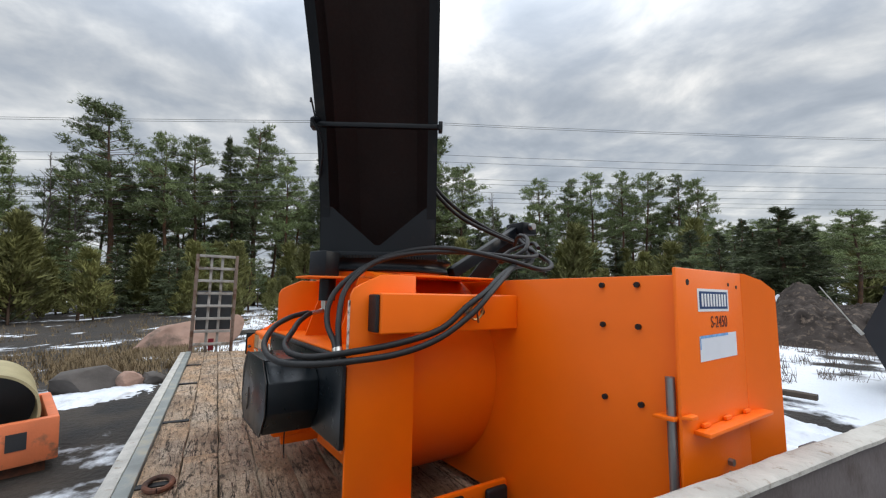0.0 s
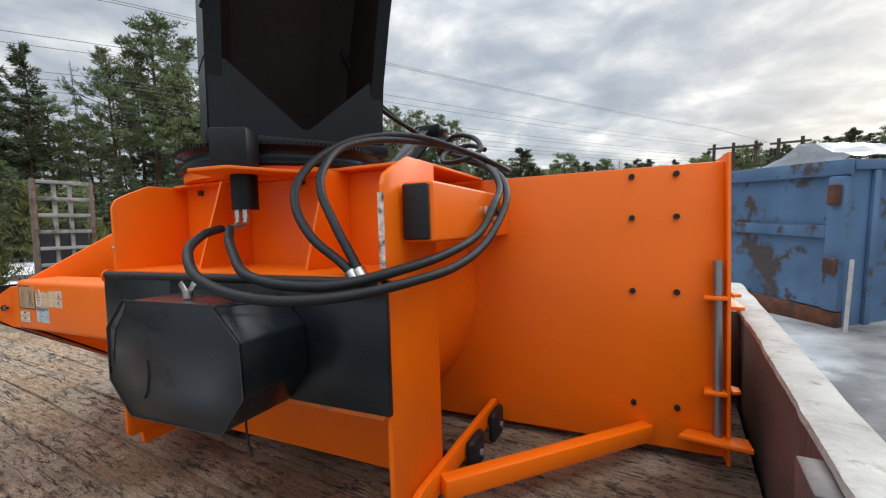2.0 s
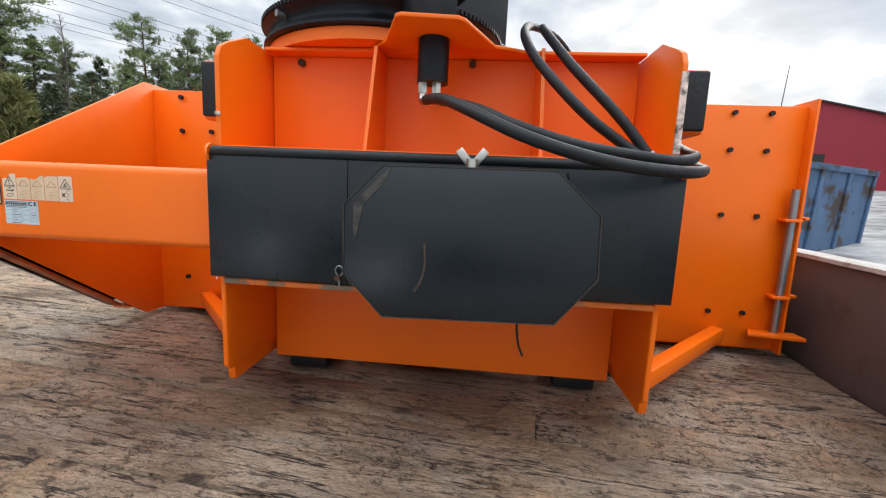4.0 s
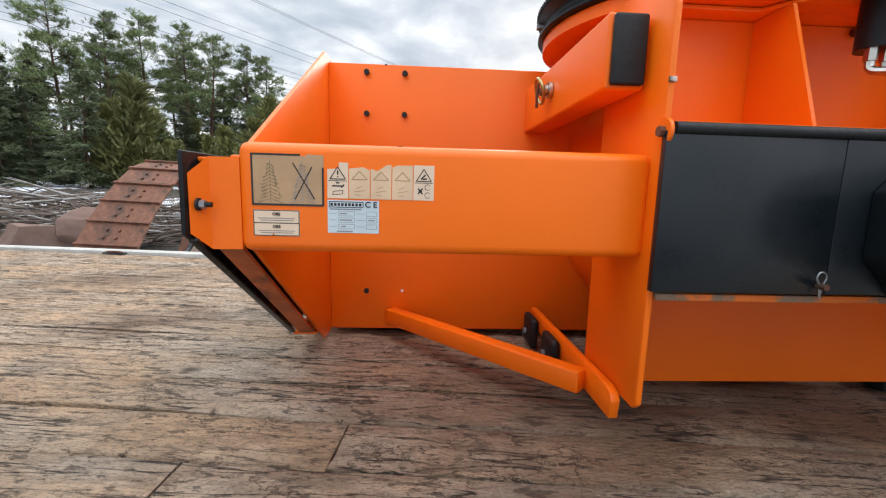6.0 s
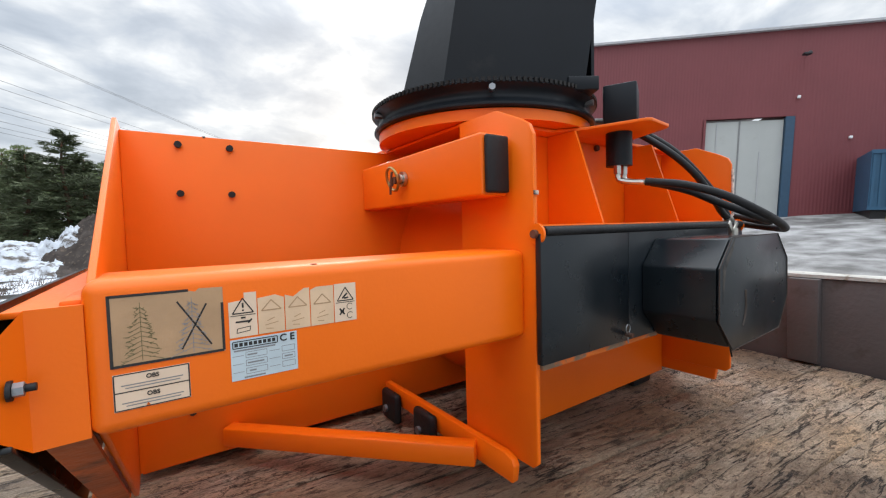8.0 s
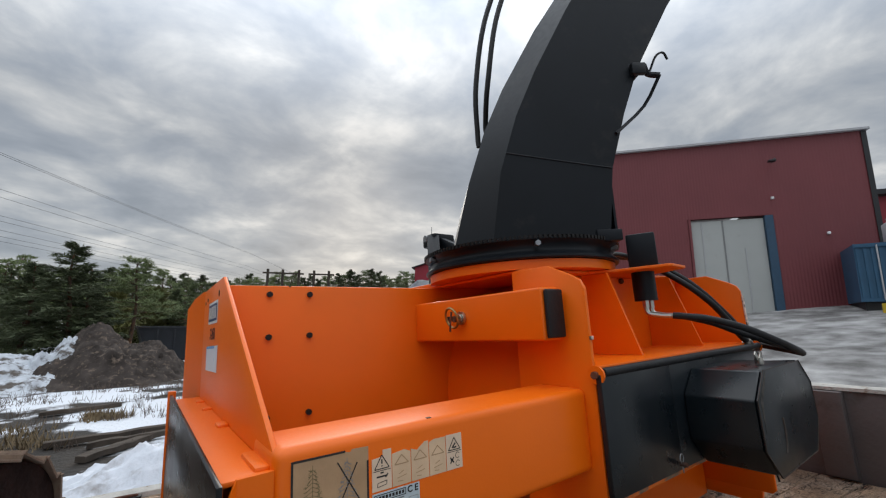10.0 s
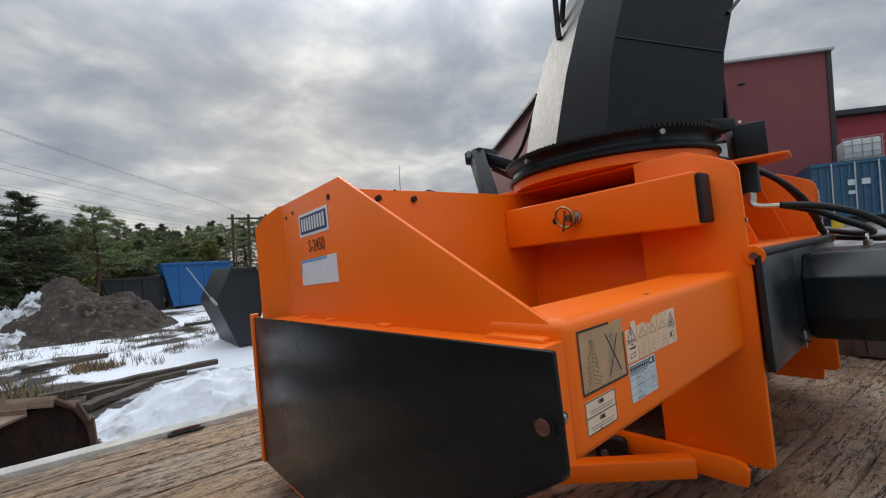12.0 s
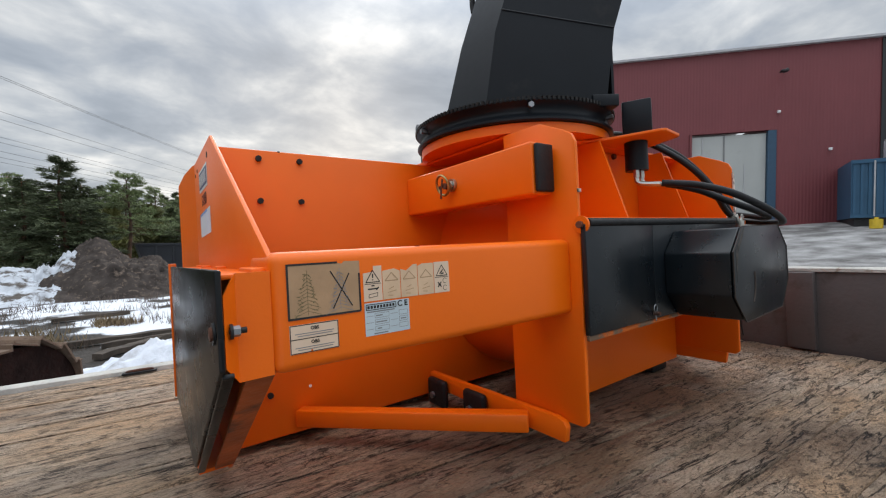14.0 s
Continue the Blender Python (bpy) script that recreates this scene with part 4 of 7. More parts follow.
# fittings and hydraulic hoses
for x in (-0.047, -0.015):
    f = part("hose_fitting", rod((x, -0.60, 0.812), (x, -0.60, 0.782), 0.011, 6), CHROME, blower)
    part("elbow", tube([(x, -0.60, 0.785), (x, -0.605, 0.765), (x + 0.01, -0.63, 0.757), (x + 0.022, -0.668, 0.752)], 0.008, 8, 4), CHROME, f)
HOSES = [
    [(-0.028, -0.672, 0.753), (-0.01, -0.71, 0.747), (0.02, -0.76, 0.736), (0.07, -0.83, 0.705), (0.156, -0.88, 0.660), (0.24, -0.893, 0.632), (0.32, -0.885, 0.616), (0.40, -0.86, 0.610), (0.48, -0.80, 0.613), (0.545, -0.70, 0.625), (0.595, -0.56, 0.645), (0.622, -0.42, 0.69), (0.634, -0.29, 0.77), (0.625, -0.2, 0.84), (0.57, -0.08, 0.905), (0.47, 0.08, 0.965), (0.38, 0.28, 1.0), (0.2, 0.48, 1.08), (0.02, 0.58, 1.18)],
    [(0.005, -0.672, 0.752), (0.04, -0.70, 0.742), (0.09, -0.742, 0.722), (0.15, -0.78, 0.692), (0.228, -0.825, 0.660), (0.29, -0.838, 0.644), (0.37, -0.835, 0.634), (0.45, -0.795, 0.632), (0.525, -0.70, 0.650), (0.575, -0.55, 0.676), (0.603, -0.4, 0.72), (0.612, -0.29, 0.80), (0.60, -0.19, 0.855), (0.54, -0.06, 0.922), (0.44, 0.12, 0.98), (0.35, 0.3, 1.03), (0.12, 0.5, 1.12), (-0.02, 0.57, 1.2)],
    [(0.432, -0.700, 0.652), (0.40, -0.692, 0.695), (0.36, -0.678, 0.744), (0.284, -0.636, 0.835), (0.247, -0.575, 0.905), (0.232, -0.47, 0.975), (0.27, -0.3, 1.02), (0.35, -0.1, 1.03), (0.42, 0.12, 1.02), (0.38, 0.32, 1.04), (0.22, 0.46, 1.10), (0.03, 0.56, 1.21)],
    [(0.415, -0.705, 0.648), (0.38, -0.700, 0.672), (0.309, -0.700, 0.722), (0.241, -0.676, 0.794), (0.196, -0.615, 0.870), (0.185, -0.5, 0.955), (0.22, -0.36, 1.02), (0.32, -0.18, 1.045), (0.45, 0.05, 1.0), (0.52, 0.2, 0.96), (0.45, 0.35, 1.0), (0.25, 0.42, 1.09), (0.05, 0.53, 1.18)],
    [(0.05, 0.50, 1.16), (0.0, 0.35, 1.22), (-0.08, 0.2, 1.32), (-0.12, 0.08, 1.42), (-0.14, 0.0, 1.52)],
    [(0.09, 0.48, 1.14), (0.05, 0.33, 1.19), (-0.05, 0.18, 1.28), (-0.09, 0.06, 1.38), (-0.11, -0.02, 1.48)],
    [(0.12, 0.42, 1.10), (0.22, 0.36, 1.16), (0.34, 0.30, 1.13), (0.40, 0.22, 1.06), (0.34, 0.15, 1.01), (0.24, 0.2, 1.02), (0.2, 0.32, 1.08), (0.28, 0.4, 1.12), (0.38, 0.34, 1.08)],
]
for line in HOSES:
    part("hydraulic_hose", tube(line, 0.0108, 10, 8), RUBBER, blower, "black ribbed hydraulic hose")
for p, q in (((0.432, -0.700, 0.652), (0.455, -0.706, 0.622)), ((0.415, -0.705, 0.648), (0.437, -0.708, 0.620))):
    part("hose_end", rod(p, q, 0.014, 10), CHROME, blower)
for x, z in ((-0.40, 0.885), (0.06, 0.89)):
    part("panel_bolt", rod((x, -0.453, z), (x, -0.464, z), 0.010, 6), RUST, blower)


EDGE_WEAR = material("worn_brown_edge", (0.045, 0.030, 0.022), 0.7, vary=0.5, scale=20, bump=0.1)
lid = [(0.085 + (x - 0.085) * 1.018, 0.468 + (z - 0.468) * 1.022) for x, z in octo]
part("guard_lid", plate(lid, "y", -0.8975, -0.8935, 0.0015), GUARD, guard, "black bent-edged lid of the drive guard")
face = [(x, -0.898, z) for x, z in lid]
for a, b in zip(face, face[1:] + face[:1]):
    part("worn_edge", beam_bm(a, b, 0.0016, 0.0016, 0.0, up=(0, 1, 0)), EDGE_WEAR, guard)
part("worn_corner", plate([(-0.1145, 0.45), (-0.1145, 0.535), (-0.05, 0.597), (-0.062, 0.570), (-0.098, 0.530)], "y", -0.8982, -0.8976), material("dull_scuffed_paint", (0.05, 0.043, 0.036), 0.7, vary=0.5, scale=25, bump=0.05, second=(0.012, 0.012, 0.012), second_at=0.5, second_scale=18), guard)
part("scratch", tube([(0.010, -0.8982, 0.470), (0.012, -0.8982, 0.435), (0.006, -0.8982, 0.405), (-0.006, -0.8982, 0.385)], 0.0028, 5, 4), EDGE_WEAR, guard, "dull curved scratch")
CHIPPED = material("chipped_primer_edge", (0.80, 0.62, 0.52), 0.6, vary=0.3, scale=30, bump=0.1, second=(0.03, 0.025, 0.02), second_at=0.55, second_scale=24)
part("chipped_edge", box(0.4835, 0.4965, -0.6955, -0.6915, 0.655, 0.815), CHIPPED, blower, "edge with chipped paint")
part("chipped_edge", box(-0.4965, -0.4835, -0.6945, -0.6915, 0.704, 0.713), CHIPPED, blower, "edge with chipped paint")
part("paint_chip", box(-0.953, -0.944, -0.648, -0.641, 0.5790, 0.5876), EDGE_WEAR, blower)
part("paint_chip", box(-1.035, -1.029, -0.0005, 0.006, 0.9015, 0.9062), EDGE_WEAR, blower)


# ---- stickers and lettering ----
def text_bm(word, height, bold=0.0):
    cu = bpy.data.curves.new("lettering", "FONT")
    cu.body, cu.size, cu.extrude, cu.align_x, cu.align_y = word, height * 1.38, 0.0004, "CENTER", "CENTER"
    cu.offset = bold * height
    ob = bpy.data.objects.new("lettering", cu)
    scene.collection.objects.link(ob)
    bpy.context.view_layer.update()
    me = bpy.data.meshes.new_from_object(ob.evaluated_get(bpy.context.evaluated_depsgraph_get()))
    bm = bmesh.new()
    bm.from_mesh(me)
    bpy.data.objects.remove(ob)
    bpy.data.meshes.remove(me)
    bpy.data.curves.remove(cu)
    return bm


# each face has its own frame: local x to the right of the reader, y up, z out of the face
REAR = Matrix(((1, 0, 0, 0), (0, 0, -1, -0.662), (0, 1, 0, 0), (0, 0, 0, 1)))
LEFT = Matrix(((0, 0, -1, -1.2252), (-1, 0, 0, 0), (0, 1, 0, 0), (0, 0, 0, 1)))
RIGHT = Matrix(((0, 0, 1, 1.2252), (1, 0, 0, 0), (0, 1, 0, 0), (0, 0, 0, 1)))


def sheet(face, x0, x1, y0, y1, lift=0.0004, thick=0.0006):
    return box(x0, x1, y0, y1, lift, lift + thick, m=face)


def poly_sheet(face, pts, lift=0.0004, thick=0.0006):
    bm = plate(pts, "z", lift, lift + thick)
    bmesh.ops.transform(bm, matrix=face, verts=bm.verts)
    return bm


def stroke(bm, face, p, q, w, lift):
    p, q = Vector((*p, 0)), Vector((*q, 0))
    d = (q - p).normalized()
    s = Vector((-d.y, d.x, 0)) * w / 2
    vs = [bm.verts.new(face @ (v + Vector((0, 0, lift)))) for v in (p - s, q - s, q + s, p + s)]
    bm.faces.new(vs)


def strokes(face, segs, w, lift=0.0014):
    bm = bmesh.new()
    for p, q in segs:
        stroke(bm, face, p, q, w, lift)
    return bm


def outline(x0, x1, y0, y1):
    return [((x0, y0), (x1, y0)), ((x1, y0), (x1, y1)), ((x1, y1), (x0, y1)), ((x0, y1), (x0, y0))]


beige = part("sticker", poly_sheet(REAR, [(-1.204, 0.478), (-1.080, 0.478), (-1.080, 0.566), (-1.108, 0.567), (-1.112, 0.563), (-1.13, 0.567), (-1.204, 0.567)]), LABEL_BEIGE, blower, "faded beige sticker with two fir trees, one crossed out")
part("print", strokes(REAR, outline(-1.2025, -1.0815, 0.4795, 0.5655)[:1] + [((-1.0815, 0.4795), (-1.0815, 0.545)), ((-1.2025, 0.4780), (-1.2025, 0.5670)), ((-1.2025, 0.5655), (-1.12, 0.5655))], 0.0034), INK, beige)
part("print", strokes(REAR, [((-1.133, 0.552), (-1.096, 0.490)), ((-1.100, 0.546), (-1.130, 0.489))], 0.0021), INK, beige)
rnd = random.Random(5)
for cx in (-1.172, -1.117):
    # a fir: stem, drooping branches and short needles
    segs = [((cx, 0.483), (cx, 0.556))]
    for k in range(11):
        f = k / 10
        y, half = 0.490 + 0.060 * f, 0.0035 + 0.0185 * (1 - f) * rnd.uniform(0.75, 1.1)
        for sd in (-1, 1):
            tip = (cx + sd * half, y - 0.004 - 0.004 * (1 - f))
            segs.append(((cx, y), tip))
            for q in range(4):
                g = rnd.uniform(0.3, 1.0)
                p = (cx + sd * half * g, y + (tip[1] - y) * g)
                segs.append((p, (p[0] + sd * rnd.uniform(0.001, 0.005), p[1] + rnd.uniform(-0.004, 0.003))))
    part("print", strokes(REAR, segs, 0.0007), INK_GREY if cx > -1.12 else material("faded_green_print", (0.16, 0.14, 0.06), 0.6, vary=0.1, bump=0), beige)
obs = part("sticker", poly_sheet(REAR, [(-1.203, 0.424), (-1.172, 0.424), (-1.169, 0.430), (-1.166, 0.424), (-1.123, 0.424), (-1.123, 0.470), (-1.203, 0.470)]), LABEL_CREAM, blower, "cream warning sticker with two paragraphs")
part("print", strokes(REAR, outline(-1.202, -1.124, 0.425, 0.469) + [((-1.202, 0.447), (-1.124, 0.447))], 0.0014), INK, obs)
for zc in (0.4625, 0.4405):
    bm = text_bm("OBS", 0.0054, 0.025)
    bmesh.ops.transform(bm, matrix=REAR @ Matrix.Translation((-1.163, zc, 0.0016)), verts=bm.verts)
    part("print", bm, INK, obs)
    part("print", strokes(REAR, [((-1.195 + 0.004 * j, zc - 0.0072 - 0.0036 * j), (-1.131 - 0.003 * j, zc - 0.0072 - 0.0036 * j)) for j in range(2)], 0.0013), INK_GREY, obs)
picts = [(-1.074 + 0.0376 * k, -1.074 + 0.0376 * k + 0.0362) for k in range(5)]
for k, (xa, xb) in enumerate(picts):
    tops = [[(xb, 0.555), (xa + 0.02, 0.555), (xa + 0.02, 0.545), (xa, 0.543)], [(xb, 0.543), (xb - 0.012, 0.548), (xa, 0.545)], [(xb, 0.553), (xb - 0.008, 0.553), (xa + 0.012, 0.542), (xa, 0.546)], [(xb, 0.553), (xa + 0.01, 0.553), (xa, 0.549)], [(xb, 0.554), (xa, 0.554)]][k]
    st = part("sticker", poly_sheet(REAR, [(xa, 0.493), (xb, 0.493), *tops]), LABEL_CREAM if k in (0, 4) else LABEL_PALE, blower, "torn and faded cream pictogram sticker")
    c = (xa + xb) / 2
    ink = INK if k in (0, 4) else LABEL_BEIGE
    tri = [((c - 0.0135, 0.5265), (c + 0.0135, 0.5265)), ((c + 0.0135, 0.5265), (c, 0.5475 if k in (0, 4) else 0.541)), ((c, 0.5475 if k in (0, 4) else 0.541), (c - 0.0135, 0.5265))]
    part("print", strokes(REAR, tri, 0.0016), ink, st)
    if k == 0:
        part("print", strokes(REAR, [((c, 0.541), (c, 0.534)), ((c, 0.5315), (c, 0.5295)), ((c - 0.010, 0.5145), (c + 0.010, 0.5145)), ((c - 0.003, 0.520), (c + 0.003, 0.520)), ((c + 0.006, 0.512), (c + 0.011, 0.517))], 0.0024), ink, st)
        part("print", strokes(REAR, [((c - 0.009, 0.499), (c + 0.008, 0.501)), ((c + 0.008, 0.501), (c + 0.009, 0.507)), ((c + 0.009, 0.507), (c - 0.008, 0.505)), ((c - 0.008, 0.505), (c - 0.009, 0.499)), ((xa + 0.002, 0.5235), (xb - 0.002, 0.5235))], 0.0010), ink, st)
    elif k == 4:
        part("print", strokes(REAR, [((c - 0.005, 0.530), (c + 0.003, 0.538)), ((c - 0.002, 0.530), (c + 0.005, 0.531)), ((c - 0.010, 0.514), (c - 0.002, 0.504)), ((c - 0.002, 0.514), (c - 0.010, 0.504)), ((c - 0.009, 0.509), (c - 0.003, 0.509))], 0.0026), ink, st)
        part("print", strokes(REAR, [((c + 0.007 + 0.005 * math.cos(a), 0.509 + e + 0.005 * math.sin(a)), (c + 0.007 + 0.005 * math.cos(a + 0.7), 0.509 + e + 0.005 * math.sin(a + 0.7))) for e in (-0.007, 0.007) for a in (0.6, 1.3, 2.0, 2.7, 3.4, 4.1, 4.8)] + [((xa + 0.002, 0.5235), (xb - 0.002, 0.5235))], 0.0010), ink, st)
    else:
        part("print", strokes(REAR, [((c - 0.009, 0.505), (c + 0.009, 0.508)), ((c - 0.006, 0.511), (c + 0.004, 0.515)), ((c - 0.008, 0.500), (c + 0.002, 0.499))], 0.0012), ink, st)
tp = part("type_plate", sheet(REAR, -1.074, -0.984, 0.432, 0.490), LABEL_SILVER, blower, "silver grey type plate")
part("print", strokes(REAR, outline(-1.071, -1.012, 0.4775, 0.4870), 0.0014), INK, tp)
part("print", strokes(REAR, [((-1.069 + 0.0062 * j, 0.48225), (-1.0645 + 0.0062 * j, 0.48225)) for j in range(9)], 0.0052), INK, tp, "dark maker's mark")
ce = text_bm("C E", 0.0105, 0.03)
bmesh.ops.transform(ce, matrix=REAR @ Matrix.Translation((-0.998, 0.4825, 0.0016)), verts=ce.verts)
part("print", ce, INK, tp)
segs = []
for j in range(3):
    y = 0.4665 - 0.0115 * j
    segs += outline(-1.055, -1.027, y - 0.004, y + 0.004) + outline(-1.006, -0.988, y - 0.004, y + 0.004) + [((-1.072, y), (-1.058, y)), ((-1.024, y), (-1.009, y))]
part("print", strokes(REAR, segs, 0.0007), INK_GREY, tp)
part("print", strokes(REAR, [((-1.053, 0.4665), (-1.040, 0.4665)), ((-1.053, 0.455), (-1.031, 0.455)), ((-1.051, 0.4435), (-1.042, 0.4435)), ((-1.003, 0.455), (-0.991, 0.455)), ((-1.058, 0.435), (-1.03, 0.435)), ((-1.07, 0.474), (-1.015, 0.474))], 0.0022), INK_GREY, tp)

for face, sg in ((LEFT, 1), (RIGHT, 1)):
    xa, xb = (-0.250, -0.042) if face is LEFT else (0.085, 0.292)
    sign = part("sign", sheet(face, xa, xb, 0.800, 0.868), SIGN_WHITE, blower, "white bordered dark blue maker's sign")
    panel = part("sign_field", sheet(face, xa + 0.010, xb - 0.010, 0.808, 0.860, 0.0012), SIGN_BLUE, sign)
    w = (xb - xa - 0.036) / 9
    part("maker_mark", strokes(face, [((xa + 0.018 + w * (j + 0.5), 0.815), (xa + 0.018 + w * (j + 0.5), 0.853)) for j in range(9)], w * 0.62, 0.0024), SIGN_WHITE, sign, "row of white bars")
    c = (xa + xb) / 2 + (0.012 if face is LEFT else 0.03)
    bm = text_bm("S-2450", 0.036)
    bmesh.ops.transform(bm, matrix=face @ Matrix.Translation((c, 0.767, 0.0012)) @ Matrix.Diagonal((0.82, 1, 1, 1)), verts=bm.verts)
    part("model_number", bm, INK_RED, blower, "dark printed model number")
    xa, xb = (-0.262, -0.010) if face is LEFT else (0.085, 0.335)
    lab = part("label", poly_sheet(face, [(xa, 0.655), (xb, 0.66), (xb, 0.735), (xa, 0.728)]), LABEL_WHITE, blower, "blank faded white label with blue remains")
    part("label_edge", strokes(face, [((xa + 0.004, 0.7255), (xb - 0.06, 0.7300))], 0.008, 0.0016), LABEL_BLUE, lab)
    part("label_edge", strokes(face, [((xa + 0.004, 0.690), (xa + 0.004, 0.724))], 0.007, 0.0016), LABEL_BLUE, lab)

# ---- trailer: lashing rings, ramps ----
for u in (-1.57, 0.2, -3.2):
    pocket = part("lashing_pocket", box(u - 0.075, u + 0.075, V1 - 0.055, V1 - 0.012, 0.002, 0.012, bev=0.002), RUBBER, trailer)
    part("lashing_ring", tube([(u - 0.055, V1 - 0.03, 0.008), (u - 0.05, V1 - 0.035, 0.016), (u, V1 - 0.035, 0.018), (u + 0.05, V1 - 0.035, 0.016), (u + 0.055, V1 - 0.03, 0.008)], 0.007, 8, 4), RUST, pocket)
part("lashing_ring", tube([(-0.30 + 0.075 * math.cos(k), V0 + 0.09 + 0.05 * math.sin(k), 0.014) for k in [i * math.tau / 14 for i in range(15)]], 0.012, 8, 2), RUST, trailer, "rusty lashing ring lying on the deck")

for u in (-0.335, -1.346, -2.638, -3.756):
    part("stake_slot", box(u - 0.022, u + 0.022, V0 + 0.004, V0 + 0.150, -0.02, 0.0022), RUBBER, trailer, "dark stake slot in the deck edge")


def ramp(v, height):
    r = root("loading_ramp", "upright ladder-like steel loading ramp with muddy bars", "ramp", TR @ Matrix.Translation((U0 - 0.07, v, 0)), "ramps at the trailer's end")
    for y in (-0.255, 0.255):
        part("side_bar", box(-0.03, 0.03, y - 0.022, y + 0.022, -0.05, height, bev=0.004), RAMP_SIDE, r, "rust stained side bar")
    for y in (-0.075, 0.065):
        part("inner_bar", box(-0.016, 0.012, y - 0.018, y + 0.018, -0.03, height - 0.03, bev=0.003), RAMP_MAT, r)
    for k in range(8):
        z = 0.10 + (height - 0.125) * k / 7
        part("rung", box(0.016, 0.045, -0.232, 0.232, z - 0.019, z + 0.019, bev=0.003), RAMP_MAT, r)
    part("back_sheet", box(-0.052, -0.044, -0.225, 0.225, 0.30, height * 0.62, bev=0.002), SHEET_DULL, r, "dull dark grey sheet behind the lower rungs")
    part("red_marker", box(-0.040, -0.030, -0.045, 0.025, 0.0, 0.17), HALL_RED2, r)
    return r


ramp(-1.045, 1.39)
ramp(0.57, 1.42)


# ---- vegetation ----
def tuft(bm, p, d, size, r, blades=6):
    for _ in range(blades):
        v = (d + Vector((r.uniform(-1, 1), r.uniform(-1, 1), r.uniform(-0.7, 0.9))) * 0.9).normalized()
        s = v.cross(Vector((r.uniform(-1, 1), r.uniform(-1, 1), r.uniform(-1, 1)))).normalized() * size * 0.12
        o = p + Vector((r.uniform(-1, 1), r.uniform(-1, 1), r.uniform(-1, 1))) * size * 0.35
        bm.faces.new((bm.verts.new(o - s), bm.verts.new(o + s), bm.verts.new(o + v * size)))


def limb(bm, p, q, r0, r1):
    add_tube(bm, [Vector(p), Vector(q)], lambda t: r0 + (r1 - r0) * t, 4)


